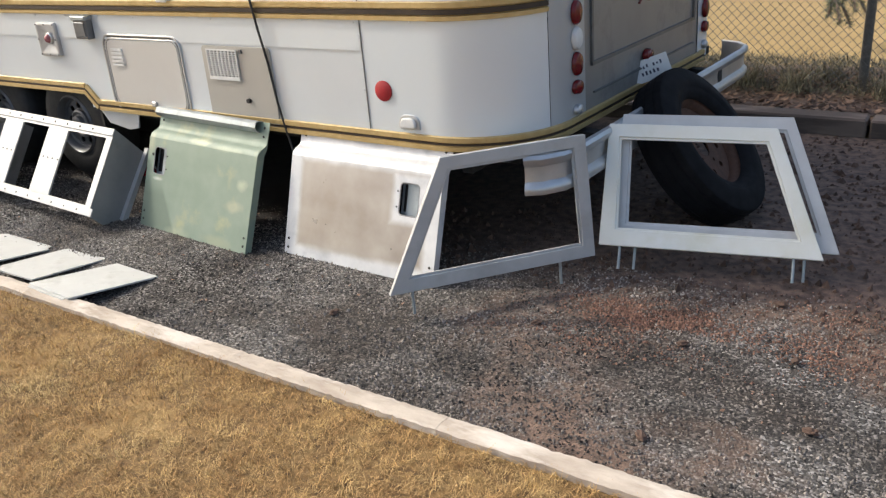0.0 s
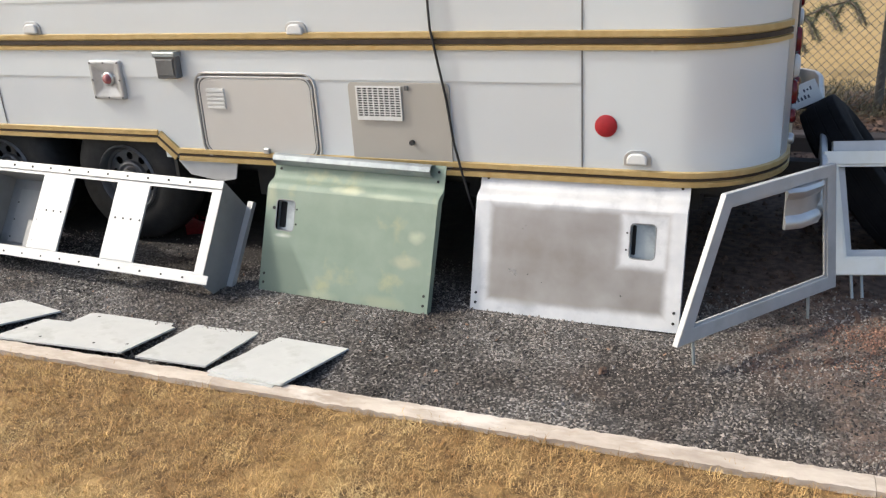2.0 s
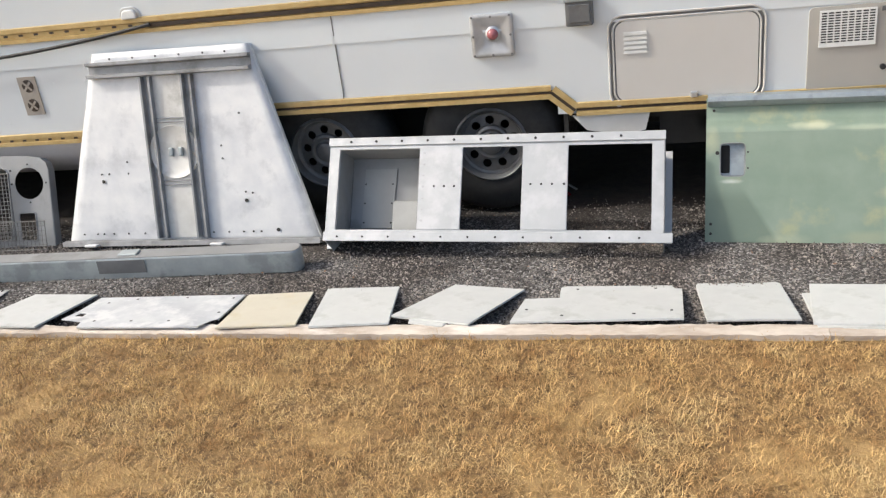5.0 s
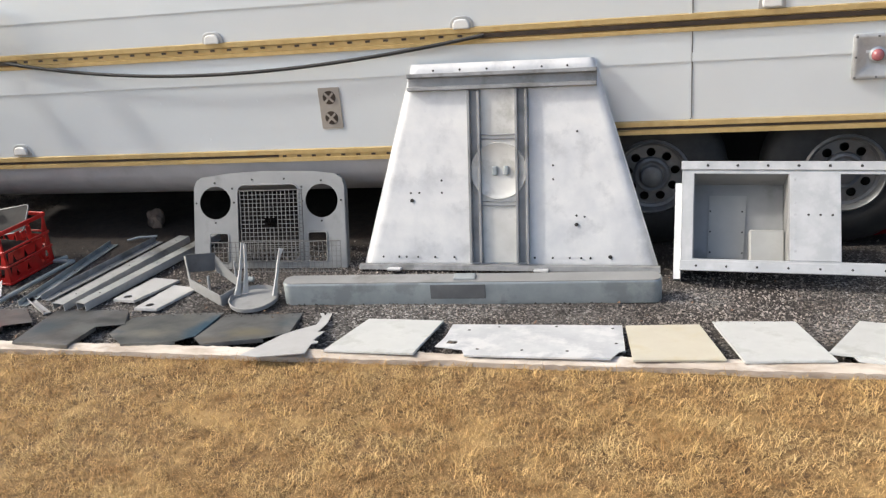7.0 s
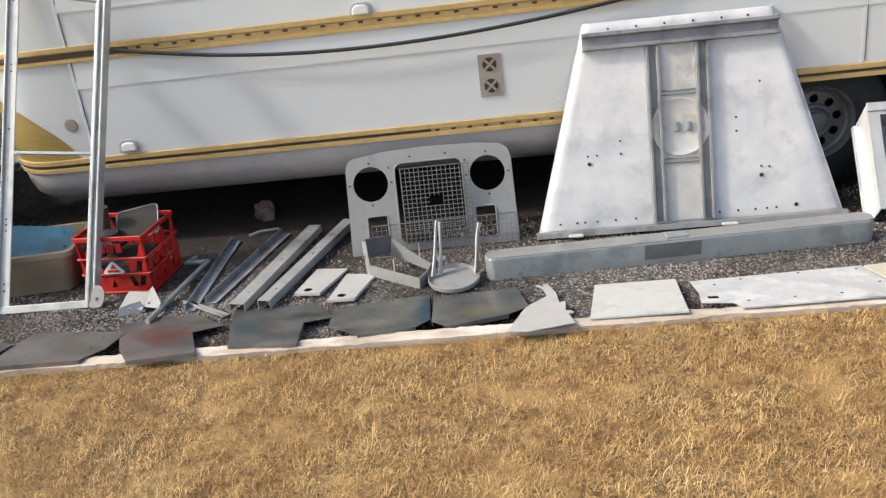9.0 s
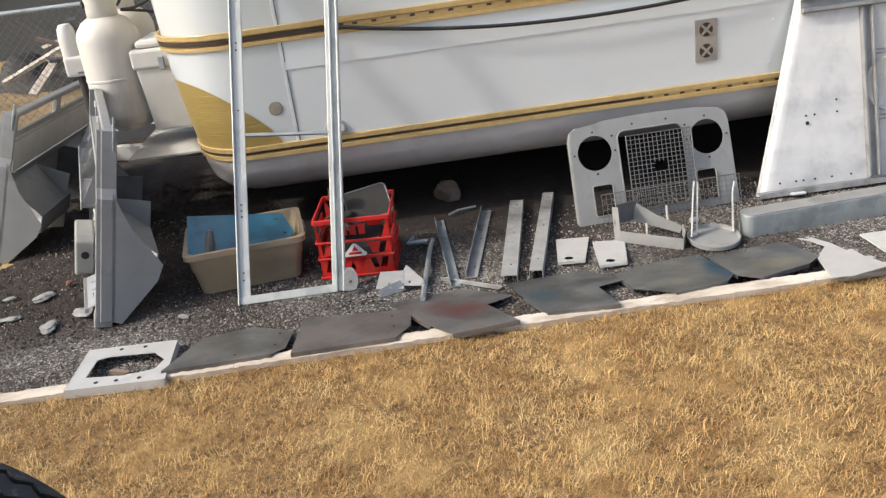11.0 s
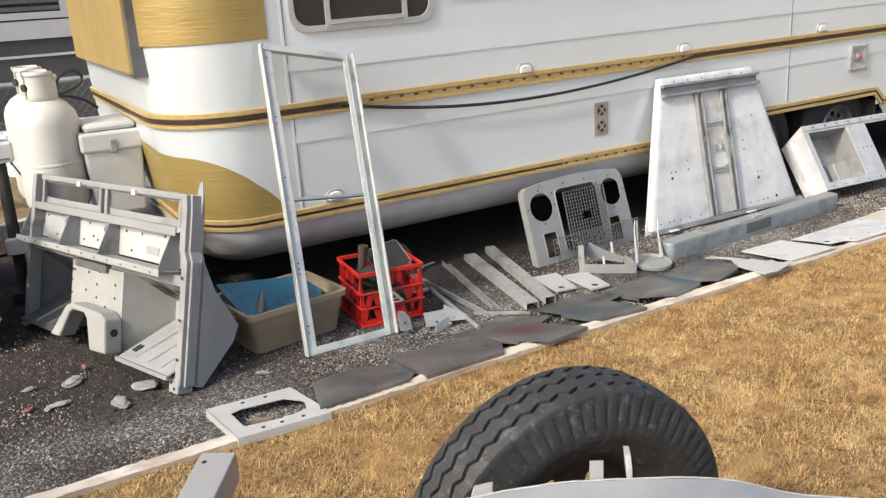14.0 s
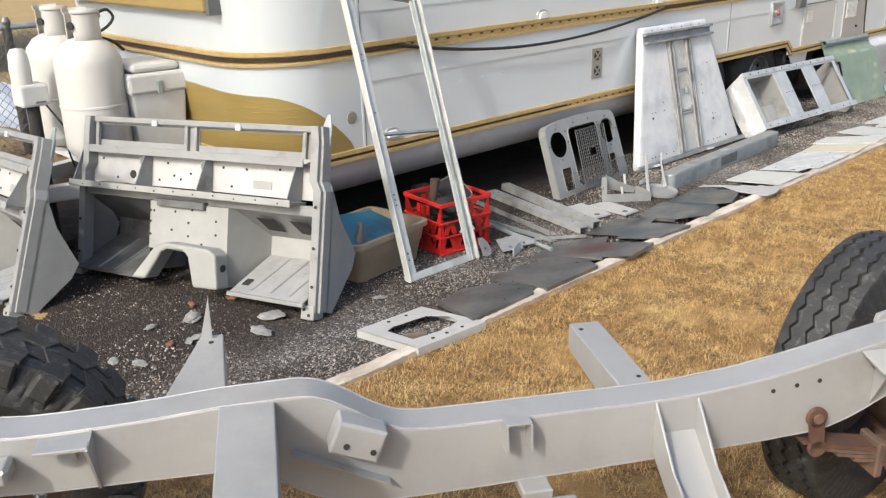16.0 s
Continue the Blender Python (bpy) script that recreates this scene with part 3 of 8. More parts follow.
# timber edging between lawn and gravel
kerb = thing("timber_edging", "weathered pale timber edging boards between lawn and gravel", "edging", kind="structure")
kx = 1.2
for ln, half in ((2.44, 0.037), (2.1, 0.037), (2.44, 0.034), (2.44, 0.032), (2.3, 0.030), (2.44, 0.030)):
    b = nb()
    n_seg = 120
    rows = []
    for i in range(n_seg + 1):
        x = -ln * i / n_seg
        d = [0.003 * noise.noise(Vector(((kx + x) * 6, q, 3.1))) + 0.0045 * noise.noise(Vector(((kx + x) * 41, q, 1.0))) + 0.003 * noise.noise(Vector(((kx + x) * 83, q, 6.0))) for q in range(5)]
        chip = 0.012 * max(0, noise.noise(Vector(((kx + x) * 4, 9, 0))) - 0.25) * 2
        rows.append([b.verts.new((x, o, z)) for o, z in ((-half + d[0], -0.06), (-half + d[0] + chip, 0.014 + d[1]), (0.0, 0.020 + d[4]), (half + d[2] - chip, 0.016 + d[3]), (half + d[2], -0.06))])
    for r0, r1 in zip(rows, rows[1:]):
        for q in range(4):
            b.faces.new((r0[q], r0[q + 1], r1[q + 1], r1[q]))
    b.faces.new(rows[0])
    b.faces.new(rows[-1])
    o = part("board", b, M_wood, kerb, smooth=True)
    o.matrix_basis = Matrix.Translation((kx, KERB(kx), 0)) @ Matrix.Rotation(math.atan(-0.0285), 4, 'Z')
    kx -= ln + 0.0006

# old timber along the fence bed
back = thing("garden_sleeper_border", "old dark timber sleepers edging the soil bed", "edging", kind="structure")
for x0, x1 in ((-15.0, -12.6), (-12.58, -10.2), (-10.18, -7.8), (-7.78, -5.4), (-5.38, -3.0), (-2.98, -0.6), (-0.58, 1.8), (1.82, 4.2)):
    b = box(nb(), (0, -0.08, -0.05), (x1 - x0, 0.08, 0.115 if x1 < -3.5 else 0.068), bevel=0.012)
    o = part("sleeper", b, M_timber, back)
    o.matrix_basis = pose(x0, 5.43, 0, 0, 0, 0.3)

# ---- the travel trailer ----
TR = Matrix.Translation((-2.134, 2.878, 0)) @ Matrix.Rotation(math.atan(-0.054), 4, 'Z') @ Matrix.Rotation(-0.0135, 4, 'Y')
trailer = thing("travel_trailer", "old white and gold aluminium travel trailer parked on gravel", "trailer", TR)
RC, FC, CR, WID = 0.25, -6.80, 0.40, 2.40


def side_path(s0, s1, n=2):
    return [((s0 + (s1 - s0) * i / n, 0.0), (0.0, -1.0)) for i in range(n + 1)]


def arc_path(cx, a0, a1, n=14):
    return [((cx + CR * math.cos(radians(a0 + (a1 - a0) * i / n)), CR + CR * math.sin(radians(a0 + (a1 - a0) * i / n))),
             (math.cos(radians(a0 + (a1 - a0) * i / n)), math.sin(radians(a0 + (a1 - a0) * i / n)))) for i in range(n + 1)]


def end_path(s, n0, n1, sign):
    return [((s, n0), (sign, 0.0)), ((s, n1), (sign, 0.0))]


TOP = 2.55
LAP = []
for z in (0.868, 1.212, 1.560):
    LAP += [(0.0, z), (0.0042, z + 0.0004), (0.0043, z + 0.003), (0.0, z + 0.12)]
LAP.append((0.0, TOP))


def wall_part(name, pieces, material=M_skin, label="", plain=False):
    b = nb()
    for z0, path in pieces:
        prof = [(0.0, z0), (0.0, 0.9), (0.0, 1.6), (0.0, TOP)] if plain else [(0.0, z0)] + LAP
        sweep(b, prof, path)
    return part(name, b, material, trailer, label, smooth=plain)


wall_part("side_panel", [(0.50, side_path(-6.584, -3.75)), (0.60, side_path(-3.75, -3.063))])
wall_part("side_panel", [(0.60, side_path(-3.060, -2.09)), (0.49, side_path(-2.09, -0.093))])
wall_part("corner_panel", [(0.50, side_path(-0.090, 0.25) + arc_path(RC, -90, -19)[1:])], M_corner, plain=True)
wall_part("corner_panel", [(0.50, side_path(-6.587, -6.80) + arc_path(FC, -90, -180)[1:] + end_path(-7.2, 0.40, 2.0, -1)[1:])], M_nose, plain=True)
wall_part("rear_post", [(0.50, arc_path(RC, -18.5, 0, 4) + end_path(0.65, 0.40, 0.54, 1)[1:])], M_post, "post that carries the tail lights, greyed for its shade", plain=True)
wall_part("rear_wall", [(0.50, end_path(0.645, 0.54, 1.86, 1))], M_reargrey, "grey painted rear wall with shade in its colour", plain=True)
wall_part("rear_post", [(0.50, end_path(0.65, 1.86, 2.0, 1) + [((0.25, 2.40), (0.0, 1.0)), ((-6.8, 2.40), (0.0, 1.0)), ((-7.2, 2.0), (-0.7, 0.7))])], M_skin, plain=True)
b = nb()
pl = [p for p, _ in arc_path(RC, -90, 0) + end_path(0.65, 0.4, 2.0, 1)] + [(0.25, 2.4), (-6.8, 2.4), (-7.2, 2.0)] + [p for p, _ in reversed(arc_path(FC, -90, -180))]
lo = [b.verts.new((x, y, TOP - 0.004)) for x, y in pl]
cx_, cy_ = -3.3, 1.2
mid = [b.verts.new((cx_ + (x - cx_) * 0.985, cy_ + (y - cy_) * 0.93, TOP + 0.09)) for x, y in pl]
for i in range(len(pl)):
    j = (i + 1) % len(pl)
    b.faces.new((lo[i], lo[j], mid[j], mid[i]))
b.faces.new(mid)
part("roof", b, M_white, trailer, smooth=True)

# joints between the sheets, with rivets
for s, z0, z1 in ((-3.0615, 0.63, 2.5), (-0.0915, 0.54, 2.5), (-6.5855, 0.54, 2.5)):
    b = box(nb(), (s - 0.014, -0.0018, z0), (s + 0.001, 0.0, z1))
    z = z0 + 0.03
    while z < 1.9:
        cyl(b, 0.004, 0.003, Matrix.Translation((s - 0.008, -0.0018, z)) @ Matrix.Rotation(radians(90), 4, 'X'), 8)
        z += 0.045
    seam = part("riveted_seam", b, M_skin, trailer)
    part("sealant_line", box(nb(), (s + 0.001, -0.0030, z0), (s + 0.0055, -0.0005, z1)), M_rim, seam)
b = nb()
for z, s0, s1, st in ((0.985, -6.5, 0.2, 0.29), (0.91, -6.4, -0.2, 0.61), (0.79, -5.9, -3.2, 0.17), (0.60, -5.8, -4.2, 0.47)):
    s = s0
    while s < s1:
        cyl(b, 0.0045, 0.003, Matrix.Translation((s, 0.0, z + 0.004 * math.sin(s * 9))) @ Matrix.Rotation(radians(90), 4, 'X'), 8)
        s += st
part("rivet_row", b, M_skin, trailer)["kind"] = "stuff"


def band(prof, path, material, name, label=""):
    return part(name, sweep(nb(), prof, path, closed=True), material, trailer, label)


def rect_prof(o0, o1, z0, z1):
    return [(o0, z0), (o1, z0 + 0.003), (o1, z1 - 0.003), (o0, z1)]


full = end_path(-7.2, 1.9, 0.4, -1) + list(reversed(arc_path(FC, -90, -180)))[1:] + side_path(-6.80, 0.25, 30)[1:] + arc_path(RC, -90, -19)[1:]


def cut(path, s0, s1):
    return [q for q in path if s0 <= q[0][0] <= s1]


for z0, z1 in ((1.040, 1.067), (0.992, 1.014)):
    band(rect_prof(0.0, 0.013, z0, z1), full, M_gold, "gold_trim", "gold anodised trim strip")
band(rect_prof(0.0, 0.006, 1.012, 1.042), full, M_gold, "trim_channel", "gold trim channel")
band(rect_prof(0.004, 0.012, 1.015, 1.038), side_path(-3.95, 0.25, 3) + arc_path(RC, -90, -19)[1:], M_insert, "trim_insert", "brown vinyl insert")
band(rect_prof(0.004, 0.012, 1.015, 1.038), end_path(-7.2, 1.9, 0.4, -1) + list(reversed(arc_path(FC, -90, -180)))[1:] + side_path(-6.80, -6.30)[1:], M_insert, "trim_insert", "brown vinyl insert")
# lower band in four runs
lowF = end_path(-7.2, 1.9, 0.4, -1) + list(reversed(arc_path(FC, -90, -180)))[1:] + side_path(-6.80, -3.75, 4)[1:]
lowR = side_path(-2.01, 0.25, 3) + arc_path(RC, -90, 0)[1:] + end_path(0.65, 0.4, 1.95, 1)[1:]
for path, zc in ((lowF, 0.513), (side_path(-3.75, -2.115), 0.590), (lowR, 0.508)):
    for z0, z1 in ((0.007, 0.032), (-0.030, -0.007)):
        band(rect_prof(0.0, 0.013, zc + z0, zc + z1), path, M_gold, "gold_trim", "gold anodised trim strip")
    band(rect_prof(0.0, 0.006, zc - 0.015, zc + 0.015), path, M_gold, "trim_channel", "gold trim channel")
for path, zc in ((cut(lowF, -7.3, -6.79) + side_path(-6.80, -4.98)[1:], 0.513), (side_path(-3.75, -2.115), 0.590), (lowR, 0.508)):
    band(rect_prof(0.004, 0.010, zc - 0.0066, zc + 0.0066), path, M_insert, "trim_insert", "brown vinyl insert")
SL = Matrix.Translation((-2.065, 0, 0.549)) @ Matrix.Rotation(radians(41), 4, 'Y')
for y0, y1, z0, z1, mt, nm in ((-0.0125, 0.0, 0.007, 0.032, M_gold, "gold_trim"), (-0.0125, 0.0, -0.030, -0.007, M_gold, "gold_trim"), (-0.010, 0.0, -0.007, 0.007, M_insert, "trim_insert")):
    part(nm, box(nb(), (-0.066, y0, z0), (0.066, y1, z1), SL), mt, trailer)
# screws that show where the insert is gone
b = nb()
for s in np.arange(-6.25, -3.98, 0.085):
    box(b, (s - 0.011, -0.0085, 1.026), (s + 0.011, -0.005, 1.036))
for s in np.arange(-4.95, -3.9, 0.075):
    box(b, (s - 0.010, -0.0085, 0.508), (s + 0.010, -0.005, 0.517))
part("screw_slot", b, M_insert, trailer)["kind"] = "stuff"
# the loose insert that hangs out of its channel
b = nb()
pts = []
for i in range(41):
    t = i / 40
    s = -3.93 - 2.42 * t
    sag = 0.097 * (1 - (2 * t - 1) ** 2) + 0.03 * math.sin(math.pi * t) * (t - 0.2)
    pts.append((s, -0.022 - 0.02 * math.sin(math.pi * t), 1.031 - sag))
tube(b, pts, 0.009, 6)
part("hanging_insert", b, M_black, trailer, "brown vinyl insert hanging loose in a curve")

# belly, underside, wheel arch
belly = [(0.0, 0.485), (-0.004, 0.43), (-0.03, 0.37), (-0.09, 0.32), (-0.18, 0.285), (-0.32, 0.265), (-0.9, 0.262)]
b = sweep(nb(), belly, lowF)
part("belly_pan", b, M_belly, trailer, "grey curved aluminium belly pan", smooth=True)
b = nb()
box(b, (-3.76, 0.02, 0.30), (-3.74, 1.1, 0.62))
box(b, (-3.75, 0.44, 0.22), (-2.05, 0.46, 0.62))
box(b, (-3.75, 0.02, 0.60), (-2.05, 0.46, 0.62))
box(b, (-2.07, 0.02, 0.36), (-2.05, 0.46, 0.52))
part("wheel_arch", b, M_dark, trailer, "black wheel arch lining")
b = nb()
box(b, (-2.06, 0.06, 0.44), (0.55, 2.34, 0.48))
box(b, (-3.75, 0.45, 0.44), (-2.06, 2.34, 0.62))
box(b, (-7.0, 0.75, 0.24), (-3.74, 2.39, 0.27))
for n_ in (0.45, 1.9):
    box(b, (-7.1, n_, 0.30), (0.5, n_ + 0.06, 0.44))
for s in (-1.5, -0.6, 0.3):
    box(b, (s, 0.1, 0.36), (s + 0.05, 2.3, 0.44))
# Unseen skirt along the far side, added to keep out light from behind.
box(b, (-6.8, 2.355, 0.24), (0.2, 2.395, 0.62))
part("underbody", b, M_dark, trailer, "dark underbody and frame rails")
b = nb()
prism(b, [(-2.03, 0.478), (-1.70, 0.478), (-1.72, 0.40), (-1.80, 0.385), (-1.97, 0.41)], 0.004, 0.012)
part("skirt_patch", b, M_white, trailer)
b = nb()
box(b, (-1.42, 0.12, 0.12), (-1.34, 0.20, 0.46))
box(b, (-1.46, 0.10, 0.10), (-1.30, 0.22, 0.13))
box(b, (-1.66, 0.10, 0.30), (-1.45, 0.14, 0.47))
part("stabiliser_leg", b, M_dark, trailer)


def trailer_wheel(s):
    w = part("wheel", lathe(nb(), [(0.172, -0.006), (0.21, -0.014), (0.30, 0.0), (0.33, 0.03), (0.338, 0.06), (0.338, 0.15), (0.33, 0.18), (0.22, 0.2)], n=40, cap=False), M_black, trailer, "trailer wheel with black tyre", smooth=True)
    w.matrix_basis = Matrix.Translation((s, 0.075, 0.345)) @ Matrix.Rotation(radians(-90), 4, 'X')
    b = lathe(nb(), [(0.170, 0.06), (0.174, -0.008), (0.165, -0.018), (0.157, -0.008), (0.152, 0.024), (0.140, 0.030), (0.136, 0.040)], n=40, cap=False)
    part("rim", b, M_rim, w, "grey steel rim", smooth=True)
    b = nb()
    sheet(b, ring_pts(0, 0, 0.140, 40), [ring_pts(0.106 * math.cos(q), 0.106 * math.sin(q), 0.0205, 14) for q in [i * math.tau / 9 + 0.2 for i in range(9)]], 0.006, Matrix.Translation((0, 0, 0.036)) @ Matrix.Rotation(radians(90), 4, 'X'))
    part("wheel_disc", b, M_rim, w)
    b = lathe(nb(), [(0.086, 0.040), (0.081, 0.020), (0.070, 0.014), (0.057, 0.022), (0.051, 0.020), (0.046, -0.002), (0.033, -0.008), (0.0001, -0.010)], n=28)
    part("hub", b, M_rim, w, smooth=True)


trailer_wheel(-3.225)
trailer_wheel(-2.415)



def on_side(name, outer, y0, y1, material, label="", holes=(), edge=0.0, parent=None):
    b = sheet(nb(), outer, holes, y0 - y1, Matrix.Translation((0, y1, 0)))
    return part(name, b, material, parent or trailer, label, edge=edge)


def arch_rect(s, z, w, lo, hi):
    """A flat-bottomed outline with well rounded upper corners."""
    r = (hi - lo) * 0.62
    return [(s - w, z + lo), (s + w, z + lo)] + [(s + w - r + r * math.cos(radians(a)), z + hi - r + r * math.sin(radians(a))) for a in range(0, 91, 18)] + [(s - w + r + r * math.cos(radians(a)), z + hi - r + r * math.sin(radians(a))) for a in range(90, 181, 18)]


# luggage hatch
hatch = on_side("luggage_hatch", round_rect(-1.835, 0.532, -1.270, 0.868, 0.045), 0.002, -0.006, M_skin_tan, "tan-grey hatch door with louvres")
for g0, w in ((0.0, 0.010), (0.018, 0.008)):
    b = nb()
    q = round_rect(-1.862 + g0, 0.507 + g0, -1.243 - g0, 0.893 - g0, 0.06 - g0 * 0.6, 6)
    tube(b, [(x, -0.005, z) for x, z in q], w * 0.5, 6, True)
    part("hatch_frame", b, M_skin_tan, hatch, smooth=True)
on_side("hatch_gasket", round_rect(-1.856, 0.512, -1.249, 0.888, 0.055, 6), 0.0, -0.004, M_rim, holes=[round_rect(-1.832, 0.536, -1.273, 0.864, 0.040, 6)], parent=hatch)
for i in range(5):
    b = nb()
    prism(b, [(-1.82 + 0.018, 0), (-1.705, 0), (-1.709, 0.012), (-1.798, 0.012)], -0.014, -0.004, Matrix.Translation((0, 0, 0.735 + 0.019 * i)))
    part("louvre", b, M_lens, hatch)
b = box(nb(), (-1.535, -0.02, 0.535), (-1.505, -0.005, 0.560), bevel=0.003)
part("latch", b, M_chrome, hatch)
# heater panel
heat = on_side("heater_panel", round_rect(-1.083, 0.50, -0.628, 0.862, 0.02), 0.002, -0.008, M_heat, "tan-grey access panel with grille", edge=0.002)
b = sheet(nb(), [(-1.045, 0.705), (-0.838, 0.705), (-0.838, 0.848), (-1.045, 0.848)],
          [[(-1.038 + i * 0.0248, 0.722 + j * 0.0102), (-1.018 + i * 0.0248, 0.722 + j * 0.0102), (-1.018 + i * 0.0248, 0.7285 + j * 0.0102), (-1.038 + i * 0.0248, 0.7285 + j * 0.0102)] for i in range(8) for j in range(12)], 0.006, Matrix.Translation((0, -0.017, 0)))
part("grille", b, M_lens, heat, "white slotted grille")
part("grille_back", box(nb(), (-1.040, -0.0105, 0.712), (-0.842, -0.0085, 0.842)), M_dark, heat)
part("knob", cyl(nb(), 0.011, 0.014, Matrix.Translation((-0.803, -0.008, 0.614)) @ Matrix.Rotation(radians(90), 4, 'X'), 14), M_black, heat)
part("catch", box(nb(), (-0.822, -0.016, 0.832), (-0.806, -0.008, 0.850)), M_rim, heat)
# side lamp on a square plate
b = nb()
rows = [[b.verts.new((x, y, z)) for x, z in round_rect(-2.438 + g, 0.764 + g, -2.256 - g, 0.946 - g, 0.012, 3)] for g, y in ((0.0, 0.001), (0.0, -0.018), (0.005, -0.022), (0.018, -0.021), (0.050, -0.004))]
for r0, r1 in zip(rows, rows[1:]):
    for i in range(len(r0)):
        b.faces.new((r0[i], r0[(i + 1) % len(r0)], r1[(i + 1) % len(r0)], r1[i]))
b.faces.new(rows[-1])
lamp = part("side_lamp", b, M_toe, trailer, "dished metal plate with small red lamp", smooth=True)
for x, z in [(-2.428 + 0.0805 * i, zz) for i in range(3) for zz in (0.774, 0.936)] + [(-2.428, 0.855), (-2.267, 0.855)]:
    part("screw", cyl(nb(), 0.005, 0.003, Matrix.Translation((x, -0.0215, z)) @ Matrix.Rotation(radians(90), 4, 'X'), 8), M_rim, lamp)
LM = Matrix.Translation((-2.345, -0.004, 0.860)) @ Matrix.Rotation(radians(90), 4, 'X')
part("bezel", lathe(nb(), [(0.032, 0), (0.032, 0.008), (0.025, 0.012), (0.024, 0.0)], LM, 20), M_chrome, lamp, smooth=True)
part("lens", lathe(nb(), [(0.025, 0.004), (0.024, 0.012), (0.018, 0.024), (0.009, 0.029), (0.0001, 0.030)], LM, 18), M_lamplens, lamp, "pale red lamp lens", smooth=True)
# electric inlet box
inlet = part("inlet_box", box(nb(), (-2.030, -0.045, 0.870), (-1.918, 0.0, 0.985), bevel=0.006), M_rim, trailer, "grey metal electric inlet box")
part("cover", box(nb(), (-2.036, -0.052, 0.968), (-1.912, 0.0, 0.990), bevel=0.004), M_galv, inlet)
part("flap", box(nb(), (-2.018, -0.051, 0.886), (-1.930, -0.045, 0.958), bevel=0.002), M_rim, inlet)
# clearance lights
for s, z in ((-2.752, 1.092), (-1.304, 1.078), (-4.03, 1.080), (-5.222, 1.082), (0.125, 0.583), (-6.41, 0.578)):
    lt = on_side("marker_light", arch_rect(s, z, 0.052, -0.026, 0.034), 0.001, -0.007, M_chrome, "white marker light in a chrome bezel", edge=0.002)
    part("lens", prism(nb(), arch_rect(s, z, 0.038, -0.019, 0.023), -0.022, -0.006), M_lens, lt, edge=0.006)
# reflector
b = lathe(nb(), [(0.043, 0), (0.043, 0.005), (0.040, 0.007), (0.0001, 0.0075)], Matrix.Translation((0.004, 0, 0.708)) @ Matrix.Rotation(radians(90), 4, 'X'), 28)
part("reflector", b, M_reflector, trailer, "round red reflector", smooth=True)
b = lathe(nb(), [(0.032, 0), (0.030, 0.004), (0.0001, 0.005)], Matrix.Translation((-6.665, 0, 0.705)) @ Matrix.Rotation(radians(90), 4, 'X'), 24)
part("cover_disc", b, M_disc, trailer, "round drab cover disc")
# small double vent
vent = on_side("double_vent", round_rect(-4.735, 0.640, -4.632, 0.832, 0.004), 0.001, -0.006, M_vent, "brown-grey plate with two round vents", edge=0.001)
for z in (0.786, 0.690):
    part("vent_hole", lathe(nb(), [(0.032, 0), (0.030, 0.003), (0.0001, 0.003)], Matrix.Translation((-4.684, -0.006, z)) @ Matrix.Rotation(radians(90), 4, 'X'), 22), M_insert, vent)
    b = nb()
    for a in (45, 135):
        box(b, (-0.030, -0.004, -0.005), (0.030, 0.0, 0.005), Matrix.Translation((-4.684, -0.008, z)) @ Matrix.Rotation(radians(a), 4, 'Y'))
    part("vent_bar", b, M_vent, vent)
# cable that drops down the side
b = nb()
tube(b, [(-0.700, -0.012, 1.30), (-0.690, -0.02, 1.08), (-0.664, -0.02, 0.94), (-0.640, -0.014, 0.80), (-0.618, -0.012, 0.62), (-0.59, -0.012, 0.50), (-0.56, -0.01, 0.38), (-0.55, 0.05, 0.25)], 0.0055, 6)
part("cable", b, M_black, trailer, "thin black cable hanging down the side")

# gold areas of the front
b = nb()
path = side_path(-6.66, -6.80, 6) + arc_path(FC, -90, -180, 16)[1:] + end_path(-7.2, 0.4, 0.9, -1)[1:]
arc_len, tot = [0.0], 0.0
for (p, _), (q, _) in zip(path, path[1:]):
    tot += math.hypot(q[0] - p[0], q[1] - p[1])
    arc_len.append(tot)
rows = []
for ((x, y), (nx, ny)), d in zip(path, arc_len):
    t = min(1.0, d / 0.52)
    top = 0.545 + 0.31 * math.sin(t * math.pi / 2) ** 0.75 + (0.05 * max(0, d - 0.52))
    rows.append([b.verts.new((x + 0.003 * nx, y + 0.003 * ny, 0.542 + (top - 0.542) * k / 6)) for k in range(7)])
for r0, r1 in zip(rows, rows[1:]):
    for k in range(6):
        b.faces.new((r0[k], r0[k + 1], r1[k + 1], r1[k]))
part("gold_swoosh", b, M_goldpaint, trailer, "textured gold painted swoosh", smooth=True)
b = sweep(nb(), [(0.0, 1.375), (0.004, 1.376), (0.004, TOP - 0.01), (0.0, TOP)], side_path(-6.665, -6.80) + arc_path(FC, -90, -180)[1:] + end_path(-7.2, 0.4, 1.9, -1)[1:])
part("gold_panel", b, M_goldpaint, trailer, "textured gold painted upper corner", smooth=True)
b = sweep(nb(), [(0.009, 1.49), (0.012, 1.491), (0.012, TOP - 0.01), (0.0, TOP)], side_path(-5.72, 0.2, 2))
part("gold_panel", b, M_goldpaint, trailer, "gold painted upper side")
b = nb()
box(b, (-7.245, 0.315, 1.245), (-7.165, 1.95, 2.30), bevel=0.012, seg=2)
part("front_cover", b, M_goldbox, trailer, "gold hinged front window cover")
part("cover_edge", box(nb(), (-7.215, 0.285, 1.235), (-7.13, 0.312, 2.30)), M_rim, trailer)
